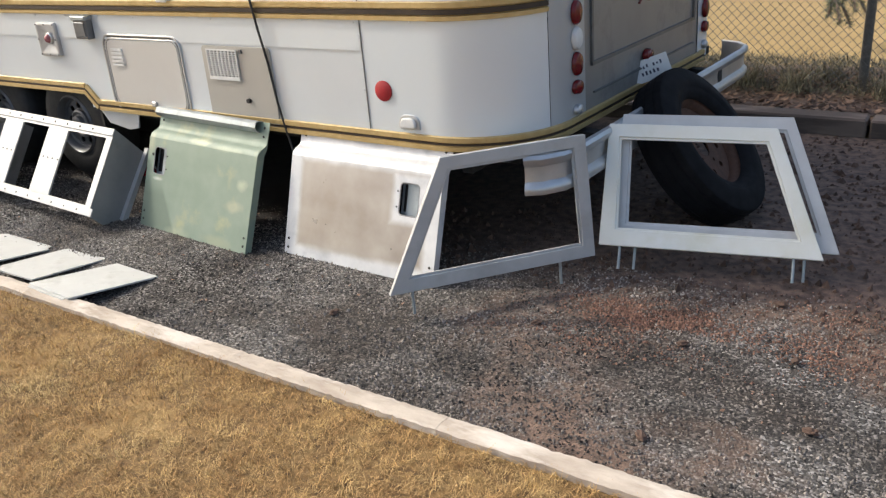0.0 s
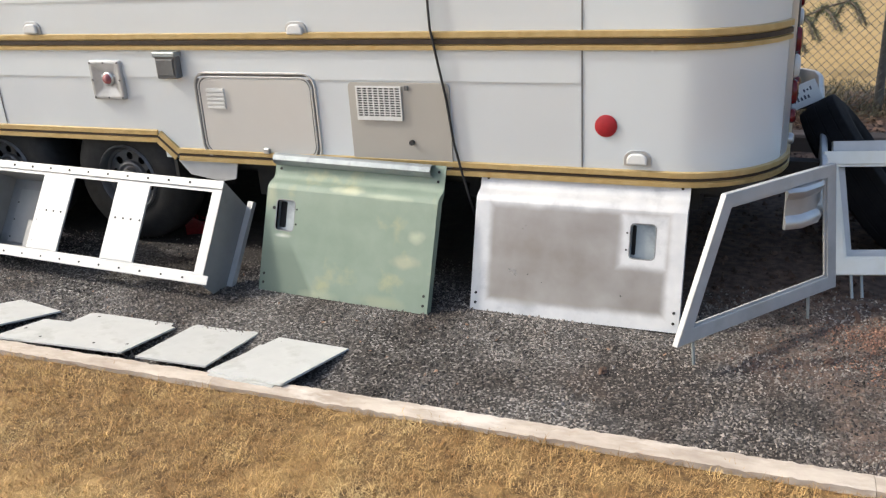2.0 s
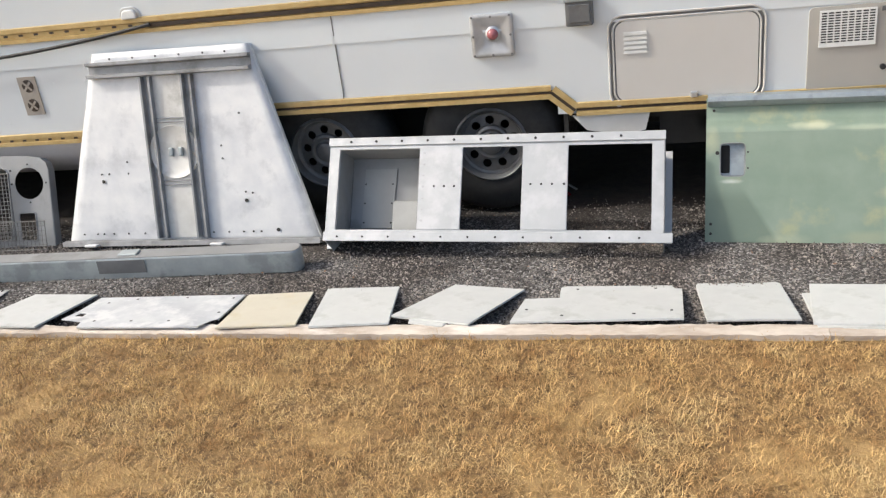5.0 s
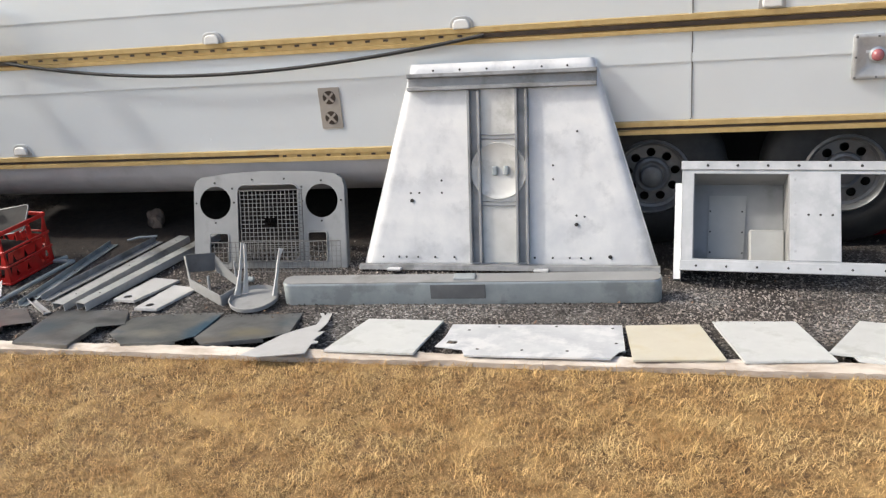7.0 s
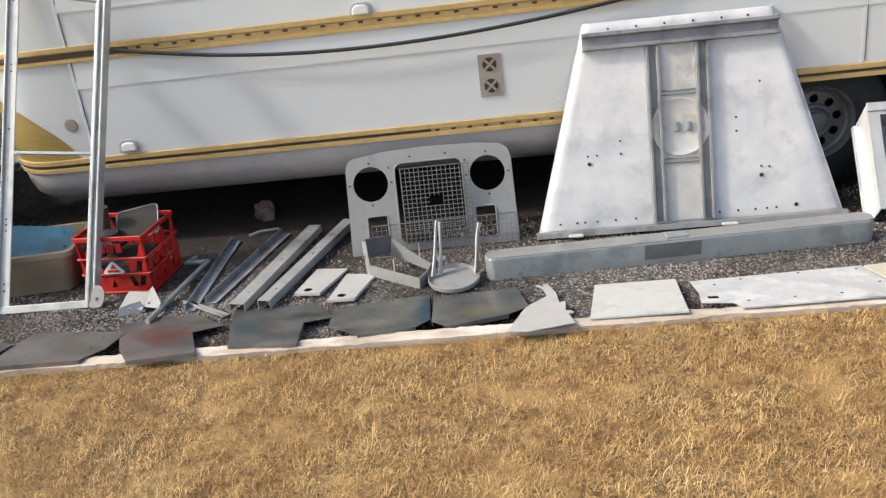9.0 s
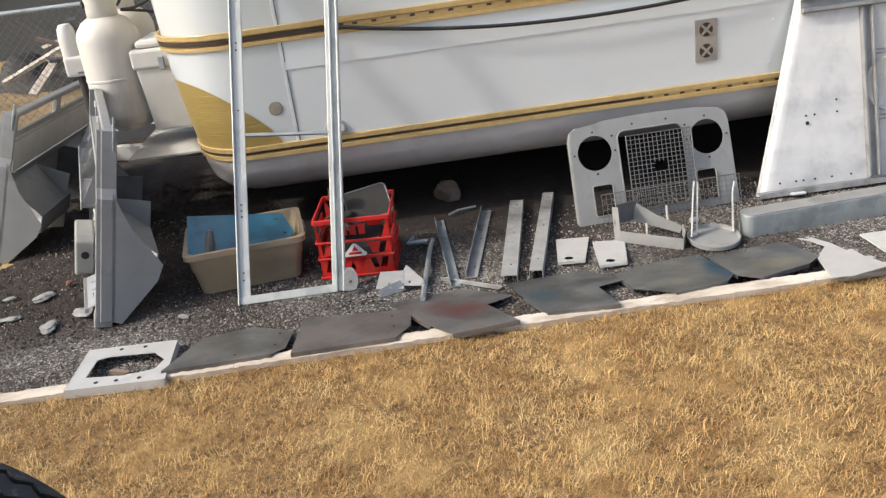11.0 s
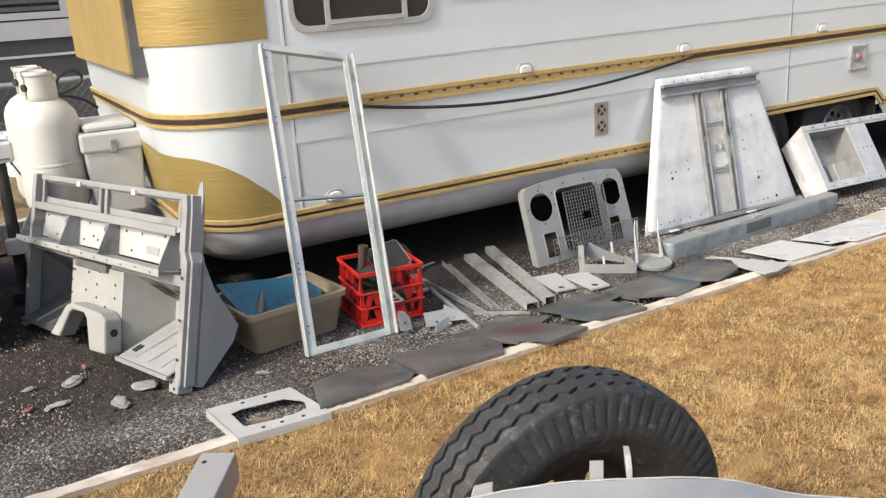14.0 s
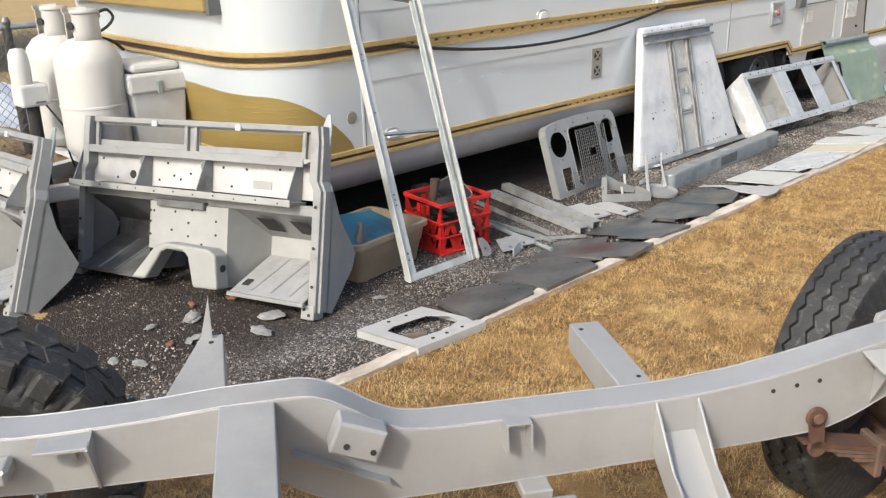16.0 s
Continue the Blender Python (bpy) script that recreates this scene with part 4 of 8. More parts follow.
# front side window
win = on_side("window", round_rect(-6.555, 1.385, -5.775, 2.05, 0.09, 6), 0.0, -0.014, M_frame, "aluminium framed sliding window", holes=[round_rect(-6.525, 1.415, -5.805, 2.02, 0.07, 6)], edge=0.002)
part("pane", sheet(nb(), round_rect(-6.53, 1.41, -5.80, 2.025, 0.07, 6), (), 0.004, Matrix.Translation((0, -0.007, 0))), M_glass, win, "dark window glass")
for x in (-6.36, -5.945):
    part("window_bar", box(nb(), (x - 0.012, -0.020, 1.40), (x + 0.012, -0.004, 2.03)), M_frame, win)
part("window_bar", box(nb(), (-6.36, -0.022, 1.415), (-5.945, -0.004, 1.436)), M_frame, win)

# rear lights, panel and bumper
YR = Matrix.Rotation(radians(90), 4, 'Y')


def lens_at(name, n_, z, w, h, material, d=0.022, label=""):
    b = lathe(nb(), [(1.0, 0), (1.0, 0.4), (0.86, 0.8), (0.5, 1.0), (0.0001, 1.05)], n=20)
    for v in b.verts:
        v.co = Vector((0.652 + v.co.z * d, n_ + v.co.x * w / 2, z + v.co.y * h / 2))
    return part(name, b, material, trailer, label, smooth=True)


for n_ in (0.455, 1.945):
    lens_at("tail_light", n_, 0.962, 0.075, 0.098, M_red, label="red tail light lens")
    lens_at("reversing_light", n_, 0.860, 0.075, 0.092, M_lens, label="clear bullet lens")
    lens_at("tail_light", n_, 0.757, 0.075, 0.098, M_red, label="red tail light lens")
    lens_at("tail_light", n_, 0.662, 0.080, 0.060, M_red, label="red tail light lens")
    lens_at("marker_light", n_, 0.568, 0.060, 0.045, M_chrome)
lens_at("number_plate_light", 1.17, 0.66, 0.085, 0.055, M_red, 0.03)
b = nb()
for n0, n1, z0, z1 in ((0.60, 0.615, 0.72, 2.3), (0.60, 1.80, 0.72, 0.735), (1.785, 1.80, 0.72, 2.3), (0.62, 1.79, 0.60, 0.606)):
    box(b, (0.640, n0, z0), (0.656, n1, z1))
part("rear_moulding", b, M_rim, trailer)
for n0 in (1.02, 1.13):
    b = nb()
    tube(b, [(0.650, n0 + 0.045 * math.sin(i * 1.05) + 0.006 * (12 - i), 0.905 + 0.022 * i) for i in range(13)], 0.006, 5)
    part("red_flourish", b, M_script, trailer, "red painted flourish")
bp = [((0.662, -0.005), (0.35, -0.93)), ((0.715, 0.025), (0.6, -0.8)), ((0.765, 0.10), (0.9, -0.4)), ((0.785, 0.22), (1, 0)), ((0.785, 2.18), (1, 0)), ((0.765, 2.30), (0.9, 0.4)), ((0.70, 2.38), (0.6, 0.8)), ((0.60, 2.42), (0.2, 1.0))]
wprof = [(0.0, 0.34), (0.018, 0.345), (0.024, 0.36), (0.020, 0.378), (0.004, 0.395), (0.002, 0.43), (0.004, 0.455), (0.020, 0.470), (0.024, 0.488), (0.016, 0.502), (0.0, 0.505), (-0.006, 0.50), (-0.006, 0.345)]
part("rear_bumper", sweep(nb(), wprof, bp, closed=True), M_chrome, trailer, "ribbed silver rear bumper", smooth=True)
for n_ in (0.5, 1.8):
    part("bumper_arm", box(nb(), (0.2, n_, 0.39), (0.79, n_ + 0.06, 0.46)), M_dark, trailer)
# tongue of the trailer
b = nb()
for n_ in (0.75, 1.65):
    prism(b, [(-7.0, 0.33), (-8.02, 0.33), (-8.02, 0.41), (-7.0, 0.41)], -0.03, 0.03, Matrix.Translation((0, n_, 0)) @ Matrix.Translation((-7.0, 0, 0)) @ Matrix.Rotation(radians(-15 if n_ < 1 else 15), 4, 'Z') @ Matrix.Translation((7.0, 0, 0)))
box(b, (-7.65, 0.55, 0.41), (-7.20, 1.85, 0.425))
part("tongue", b, M_white, trailer, "white painted steel tongue", edge=0.003)


def slab(bm, poly, z0, z1, m=I4):
    """An outline in plan made solid from z0 to z1."""
    a = [bm.verts.new(m @ Vector((x, y, z0))) for x, y in poly]
    b = [bm.verts.new(m @ Vector((x, y, z1))) for x, y in poly]
    bm.faces.new(a)
    bm.faces.new(b)
    for i in range(len(poly)):
        j = (i + 1) % len(poly)
        bm.faces.new((a[i], a[j], b[j], b[i]))
    return bm


def fold(bm, prof, x0, x1, th=0.003, m=I4, back=1):
    """A folded sheet: (y, z) points with thickness, swept along x."""
    pts = [Vector((y, z)) for y, z in prof]
    nrm = []
    for i in range(len(pts)):
        d = (pts[min(i + 1, len(pts) - 1)] - pts[max(i - 1, 0)]).normalized()
        nrm.append(Vector((d.y, -d.x)) * back)
    loop = [(p.x, p.y) for p in pts] + [(p.x + n.x * th, p.y + n.y * th) for p, n in reversed(list(zip(pts, nrm)))]
    a = [bm.verts.new(m @ Vector((x0, y, z))) for y, z in loop]
    b = [bm.verts.new(m @ Vector((x1, y, z))) for y, z in loop]
    k, h = len(loop), len(pts)
    for i in range(k):
        bm.faces.new((a[i], a[(i + 1) % k], b[(i + 1) % k], b[i]))
    for e in (a, b):
        for i in range(h - 1):
            bm.faces.new((e[i], e[i + 1], e[k - 2 - i], e[k - 1 - i]))
    return bm


def dots(pts, r, y, parent, name="bolt_hole", material=None):
    """Small drilled holes shown as dark plugs, one part each."""
    me = None
    for x, z in pts:
        if me is None:
            o = part(name, cyl(nb(), r, 0.002, Matrix.Rotation(radians(90), 4, 'X'), 8), material or M_dark, parent)
            me = o.data
        else:
            o = new(name, me)
            o.parent = parent
        o.matrix_basis = Matrix.Translation((x, y, z))


def patch_material(name, outer, inner, rect, soft=0.05, hole=None):
    """A sheet whose middle is scoured to another tone, with a ragged soft border."""
    m = outer.copy()
    m.name = name
    n, l = m.node_tree.nodes, m.node_tree.links
    p = n["Principled BSDF"]
    old = p.inputs["Base Color"].links[0].from_socket
    co = n.new("ShaderNodeTexCoord")
    sx = n.new("ShaderNodeSeparateXYZ")
    l.new(co.outputs["Object"], sx.inputs[0])

    def op(kind, a, b):
        k = n.new("ShaderNodeMath")
        k.operation = kind
        for i, v in enumerate((a, b)):
            if isinstance(v, (float, int)):
                k.inputs[i].default_value = v
            else:
                l.new(v, k.inputs[i])
        return k.outputs[0]

    def tex(s, d=5.0):
        t = n.new("ShaderNodeTexNoise")
        t.inputs["Scale"].default_value, t.inputs["Detail"].default_value = s, d
        l.new(co.outputs["Object"], t.inputs[0])
        return t.outputs[0]

    x0, z0, x1, z1 = rect
    d = op('MINIMUM', op('MINIMUM', op('SUBTRACT', sx.outputs[0], x0), op('SUBTRACT', x1, sx.outputs[0])), op('MINIMUM', op('SUBTRACT', sx.outputs[2], z0), op('SUBTRACT', z1, sx.outputs[2])))
    if hole:
        hx, hz_, hw, hh = hole
        e = op('MAXIMUM', op('SUBTRACT', op('ABSOLUTE', op('SUBTRACT', sx.outputs[0], hx), 0.0), hw), op('SUBTRACT', op('ABSOLUTE', op('SUBTRACT', sx.outputs[2], hz_), 0.0), hh))
        d = op('MINIMUM', d, e)
    d = op('ADD', d, op('MULTIPLY', op('SUBTRACT', tex(7.0), 0.5), 0.032))
    r = n.new("ShaderNodeMapRange")
    r.interpolation_type = 'SMOOTHSTEP'
    r.inputs[1].default_value, r.inputs[2].default_value = -soft * 0.3, soft
    l.new(d, r.inputs[0])
    ra = n.new("ShaderNodeValToRGB")
    ra.color_ramp.elements[0].position, ra.color_ramp.elements[1].position = 0.3, 0.72
    ra.color_ramp.elements[0].color, ra.color_ramp.elements[1].color = (*inner[0], 1), (*inner[1], 1)
    l.new(tex(6.0), ra.inputs[0])
    mx = n.new("ShaderNodeMix")
    mx.data_type = 'RGBA'
    l.new(r.outputs[0], mx.inputs[0])
    l.new(old, mx.inputs[6])
    l.new(ra.outputs[0], mx.inputs[7])
    l.new(mx.outputs[2], p.inputs["Base Color"])
    l.new(op('ADD', op('MULTIPLY', r.outputs[0], 0.42), 0.14), p.inputs["Metallic"])
    l.new(op('ADD', op('MULTIPLY', r.outputs[0], -0.16), op('ADD', 0.38, op('MULTIPLY', tex(9.0), 0.16))), p.inputs["Roughness"])
    return m


# the nose is raked: it falls back towards the belly
for o in trailer.children:
    if o.type == 'MESH' and not o.matrix_basis.translation.length:
        for v in o.data.vertices:
            if v.co.x < FC and v.co.z < 1.24:
                v.co.x += 0.15 * (1.12 - max(v.co.z, 0.45)) * min(1.0, (FC - v.co.x) / CR)

def blotched(m, name, spots_, wedge=None, flat=False):
    """A copy of a sheet's paint with soft worn patches and painted glints (x, z, rx, rz, colour, strength) and a darker
    wedge at its foot.
    """
    m = m.copy()
    m.name = name
    n, l = m.node_tree.nodes, m.node_tree.links
    p = n["Principled BSDF"]
    col = p.inputs["Base Color"].links[0].from_socket
    co = n.new("ShaderNodeTexCoord")
    tx = n.new("ShaderNodeTexNoise")
    tx.inputs["Scale"].default_value, tx.inputs["Detail"].default_value = 11.0, 6.0
    l.new(co.outputs["Object"], tx.inputs[0])

    def blend(col, fac, tint):
        mx = n.new("ShaderNodeMix")
        mx.data_type = 'RGBA'
        mx.inputs[7].default_value = (*tint, 1)
        l.new(fac, mx.inputs[0])
        l.new(col, mx.inputs[6])
        return mx.outputs[2]

    def op(kind, a, b):
        k = n.new("ShaderNodeMath")
        k.operation = kind
        for i, v in enumerate((a, b)):
            if isinstance(v, (float, int)):
                k.inputs[i].default_value = v
            else:
                l.new(v, k.inputs[i])
        return k.outputs[0]

    def span(v, lo, hi, top):
        r = n.new("ShaderNodeMapRange")
        r.inputs[1].default_value, r.inputs[2].default_value, r.inputs[4].default_value = lo, hi, top
        l.new(v, r.inputs[0])
        return r.outputs[0]

    sx = n.new("ShaderNodeSeparateXYZ")
    l.new(co.outputs["Object"], sx.inputs[0])
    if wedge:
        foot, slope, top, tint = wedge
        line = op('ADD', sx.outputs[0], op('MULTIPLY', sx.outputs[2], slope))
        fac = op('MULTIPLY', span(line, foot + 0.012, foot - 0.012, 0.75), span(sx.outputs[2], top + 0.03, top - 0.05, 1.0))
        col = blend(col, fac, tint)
    for x, z, rx_, rz_, tint, k in spots_:
        mp = n.new("ShaderNodeMapping")
        mp.inputs[1].default_value, mp.inputs[3].default_value = ((-x / rx_, -z / rz_, 0), (1 / rx_, 1 / rz_, 0)) if flat else ((-x / rx_, 0, -z / rz_), (1 / rx_, 0, 1 / rz_))
        l.new(co.outputs["Object"], mp.inputs[0])
        ln = n.new("ShaderNodeVectorMath")
        ln.operation = 'LENGTH'
        l.new(mp.outputs[0], ln.inputs[0])
        col = blend(col, span(op('ADD', ln.outputs["Value"], op('MULTIPLY', tx.outputs[0], 1.6)), 1.9, 1.1, k), tint)
    l.new(col, p.inputs["Base Color"])
    return m


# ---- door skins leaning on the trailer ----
# The wedge darkens the green below a slanting line at the lower left.
M_door2 = blotched(M_green, "green_primed_door", [(0.41, 0.475, 0.09, 0.022, (0.56, 0.55, 0.38), 0.6), (0.71, 0.20, 0.075, 0.03, (0.46, 0.42, 0.28), 0.4), (0.75, 0.31, 0.04, 0.03, (0.50, 0.50, 0.36), 0.5), (0.31, 0.01, 0.10, 0.03, (0.38, 0.40, 0.28), 0.4), (0.02, 0.42, 0.03, 0.06, (0.48, 0.46, 0.30), 0.4), (0.10, 0.25, 0.05, 0.012, (0.62, 0.62, 0.58), 0.6), (0.62, 0.02, 0.12, 0.03, (0.36, 0.36, 0.22), 0.3), (0.60, 0.46, 0.14, 0.015, (0.42, 0.46, 0.34), 0.4)], (0.285, 0.62, 0.22, (0.115, 0.155, 0.120)))
M_door1 = patch_material("aluminium_door_scoured", M_bonnet, ((0.29, 0.248, 0.212), (0.41, 0.372, 0.335)), (0.060, 0.045, 0.785, 0.452), 0.030, (0.682, 0.335, 0.080, 0.092))


def door(o, ux, up, material, label, handle, w=0.835, rail=False, slot=0.035):
    d = thing("door_panel", label, "vehicle door", frame_of(o, ux, up), "bare door panels")
    hx, hz_ = handle
    hole = round_rect(hx - 0.047, hz_ - 0.066, hx + 0.047, hz_ + 0.066, 0.016, 4)
    b = sheet(nb(), [(0, 0), (w, 0), (w, 0.452), (0, 0.452)], [hole], 0.004)
    fold(b, [(0, 0.452), (0.004, 0.468), (0.016, 0.484), (0.032, 0.494), (0.044, 0.505), (0.048, 0.520), (0.048, 0.612)], 0, w, 0.004)
    skin = part("skin", b, material, d, smooth=True)
    for x in (0.0, w - 0.004):
        b = prism(nb(), [(0.004, 0.0), (0.036, 0.0), (0.040, 0.46), (0.052, 0.49), (0.052, 0.612), (0.050, 0.612), (0.046, 0.51), (0.004, 0.46)], 0, 0.004, Matrix(((0, 1, 0, x), (1, 0, 0, 0), (0, 0, 1, 0), (0, 0, 0, 1))))
        part("edge_return", b, material, d)
    b = box(nb(), (0.004, 0.004, 0.0), (w - 0.004, 0.034, 0.004))
    part("bottom_return", b, material, d)
    b = sheet(nb(), round_rect(hx - 0.055, hz_ - 0.078, hx + 0.055, hz_ + 0.078, 0.01, 3), [round_rect(hx - 0.045, hz_ - 0.055, hx - 0.045 + slot, hz_ + 0.060, 0.006, 3)], 0.003, Matrix.Translation((0, 0.026, 0)))
    part("latch_plate", b, M_galv, d)
    # Dark sheet behind the slot, for the shadow inside the handle hole.
    part("latch_back", box(nb(), (hx - 0.055, 0.036, hz_ - 0.075), (hx + 0.055, 0.038, hz_ + 0.075)), M_dark, d)
    b = nb()
    q = round_rect(hx - 0.049, hz_ - 0.068, hx + 0.049, hz_ + 0.068, 0.017, 4)
    tube(b, [(x, 0.002, z) for x, z in q], 0.003, 6, True)
    part("handle_lip", b, M_stiff, d, smooth=True)
    dots([(0.022, 0.075), (0.022, 0.035), (w - 0.022, 0.075), (w - 0.022, 0.035)], 0.006, -0.0005, d)
    dots([(0.03, 0.585), (0.03, 0.545), (w - 0.03, 0.585), (w - 0.03, 0.545)], 0.006, 0.0475, d)
    dots([(hx + (0.06 if hx < w / 2 else -0.06), hz_ + 0.03), (hx + (0.06 if hx < w / 2 else -0.06), hz_ - 0.035)], 0.004, -0.0005, d)
    if rail:
        b = fold(nb(), [(0.044, 0.560), (0.020, 0.566), (0.008, 0.580), (0.010, 0.600), (0.024, 0.612), (0.052, 0.614)], 0.005, w - 0.055, 0.004)
        part("top_rail", b, M_galv, d, "galvanised folded top rail", smooth=True)
    return d


door((-2.652, 2.690, -0.034), (0.83, -0.045, 0.010), (-0.01, 0.187, 0.57), M_door1, "bare aluminium door panel with scoured brown-grey middle leaning on trailer", (0.677, 0.335), slot=0.016)
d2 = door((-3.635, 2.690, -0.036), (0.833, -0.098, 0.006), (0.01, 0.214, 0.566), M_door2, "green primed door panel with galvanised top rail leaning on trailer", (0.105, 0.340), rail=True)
dots([(0.045, 0.368)], 0.008, -0.0005, d2)


# ---- door tops: window frames ----
def door_top(name, o, ux, up, outer, hole, material, label, pins, th=0.024):
    d = thing(name, label, "window frame", frame_of(o, ux, up), "vehicle door tops")
    part("frame", sheet(nb(), outer, [hole], th), material, d, edge=0.003)
    inner = []
    cx, cz = sum(p[0] for p in hole) / len(hole), sum(p[1] for p in hole) / len(hole)
    inner = [(cx + (x - cx) * 0.972, cz + (z - cz) * 0.955) for x, z in hole]
    part("glazing_bead", sheet(nb(), [(cx + (x - cx) * 0.999, cz + (z - cz) * 0.999) for x, z in hole], [inner], 0.008, Matrix.Translation((0, 0.008, 0))), material, d)
    for x in pins:
        part("pin", cyl(nb(), 0.006, 0.095, Matrix.Translation((x, 0.012, -0.092)), 10), M_galv, d, "steel mounting pin")
    return d


door_top("door_top_frame", (-1.805, 2.345, 0.072), (0.56, 0.66, 0.0), (-0.040, 0.030, 0.49),
         [(0, 0), (0.850, 0), (0.832, 0.492), (0.248, 0.492)], [(0.082, 0.052), (0.798, 0.052), (0.782, 0.446), (0.275, 0.446)],
         M_topframe, "grey primed side window frame standing on its pins", (0.09, 0.70))
door_top("door_top_frame", (-1.275, 3.070, 0.088), (0.70, 0.155, -0.004), (-0.02, 0.245, 0.445),
         [(0, 0), (0.845, 0), (0.648, 0.500), (0, 0.500)], [(0.062, 0.066), (0.760, 0.066), (0.618, 0.446), (0.044, 0.446)],
         M_creamframe, "cream primed side window frame propped on the spare tyre", (0.085, 0.74))
door_top("door_top_frame", (-1.255, 3.118, 0.070), (0.70, 0.155, 0.0), (-0.02, 0.245, 0.465),
         [(0.0, 0.022), (0.872, 0.022), (0.676, 0.545), (0.02, 0.545)], [(0.066, 0.092), (0.800, 0.092), (0.652, 0.494), (0.052, 0.494)],
         M_paleframe, "pale grey side window frame behind a cream one", (0.11, 0.75))

# ---- seat box frame ----
sb = thing("seat_box", "bare aluminium seat box frame with three openings tilted on its edge", "vehicle panel", frame_of((-5.262, 2.640, 0.050), (1.41, -0.115, -0.008), (0.0, 0.255, 0.385)))
W, H = 1.455, 0.462
ops = [[(0.045, 0.05), (0.420, 0.05), (0.420, 0.412), (0.045, 0.412)], [(0.612, 0.05), (0.872, 0.05), (0.872, 0.412), (0.612, 0.412)], [(1.065, 0.05), (1.405, 0.05), (1.405, 0.412), (1.065, 0.412)]]
part("face", sheet(nb(), [(0, 0), (W, 0), (W, H), (0, H)], ops, 0.004), M_seat, sb)
for x0, x1 in ((0.420, 0.612), (0.872, 1.065)):
    b = box(nb(), (x0 + 0.002, -0.004, 0.052), (x1 - 0.002, -0.0005, 0.410))
    part("cross_panel", b, M_seat, sb)
for z0, z1 in ((-0.002, 0.040), (H - 0.036, H + 0.002)):
    part("angle_rail", box(nb(), (-0.006, -0.008, z0), (W + (0.034 if z0 < 0 else 0.004), -0.0005, z1), bevel=0.002), M_seat, sb)
SIDE = [(0.0, 0.0), (0.19, -0.045), (0.215, 0.40), (0.0, H)]
YZ = Matrix(((0, 1, 0, 0), (1, 0, 0, 0), (0, 0, 1, 0), (0, 0, 0, 1)))
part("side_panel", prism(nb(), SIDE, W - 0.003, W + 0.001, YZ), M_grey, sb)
part("side_flange", prism(nb(), [(0.178, -0.065), (0.208, -0.065), (0.225, 0.43), (0.200, 0.43)], W + 0.001, W + 0.030, YZ), M_topframe, sb)
part("side_panel", prism(nb(), SIDE, -0.001, 0.003, YZ), M_alub, sb)
part("side_flange", prism(nb(), [(0.10, -0.02), (0.13, -0.02), (0.14, 0.40), (0.11, 0.40)], -0.028, -0.001, YZ), M_alub, sb)
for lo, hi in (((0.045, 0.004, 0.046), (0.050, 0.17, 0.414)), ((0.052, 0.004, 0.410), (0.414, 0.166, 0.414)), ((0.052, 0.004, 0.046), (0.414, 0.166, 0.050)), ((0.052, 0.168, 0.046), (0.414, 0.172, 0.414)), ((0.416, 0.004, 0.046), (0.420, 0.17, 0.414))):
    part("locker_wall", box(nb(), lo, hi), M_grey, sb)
part("locker_panel", sheet(nb(), [(0.11, 0.085), (0.255, 0.085), (0.268, 0.36), (0.115, 0.36)], (), 0.006, Matrix.Translation((0, 0.160, 0))), M_tunnel, sb)
part("locker_step", box(nb(), (0.275, 0.10, 0.052), (0.414, 0.165, 0.20), bevel=0.006), M_tunnel, sb)
dots([(0.10 + 0.118 * i, H - 0.018) for i in range(11)], 0.006, -0.0085, sb)
dots([(0.06 + 0.118 * i, 0.018) for i in range(12)], 0.005, -0.0085, sb)
dots([(0.44, 0.09 + 0.05 * i) for i in range(7)], 0.006, -0.0045, sb, "rivet", M_toe)
dots([(0.49 + 0.045 * i, 0.24) for i in range(3)] + [(0.91 + 0.045 * i, 0.245) for i in range(3)] + [(1.05, 0.245)], 0.005, -0.0045, sb)
dots([(0.12, 0.11 + 0.09 * i) for i in range(3)] + [(0.25, 0.11 + 0.09 * i) for i in range(3)], 0.004, 0.1595, sb)

# ---- bonnet, inner side out ----
bo = thing("bonnet", "upturned aluminium bonnet showing its stiffeners leaning on trailer", "vehicle bonnet", frame_of((-6.672, 2.868, -0.026), (1.335, -0.064, 0.004), (0.0, 0.208, 0.89)))
BW, BH = 1.338, 0.915
TX0, TX1 = 0.255, 1.063
xl = lambda z: TX0 * z / BH
xr = lambda z: BW + (TX1 - BW) * z / BH
b = nb()
N_ = 30
rows = []
for j in range(N_ + 1):
    z = BH * j / N_
    row = []
    for i in range(41):
        x = xl(z) + (xr(z) - xl(z)) * i / 40
        e = min(i, 40 - i) / 40 * (xr(z) - xl(z))
        y = 0.0012 * noise.noise(Vector((x * 2.5, z * 2.5, 3))) + (0.016 * max(0, 1 - e / 0.025) ** 2)
        row.append(b.verts.new((x, y, z)))
    rows.append(row)
for r0, r1 in zip(rows, rows[1:]):
    for i in range(40):
        b.faces.new((r0[i], r0[i + 1], r1[i + 1], r1[i]))
sk = part("skin", b, M_bonnet, bo, smooth=True)
so = sk.modifiers.new("thickness", 'SOLIDIFY')
so.thickness, so.offset = 0.004, -1.0
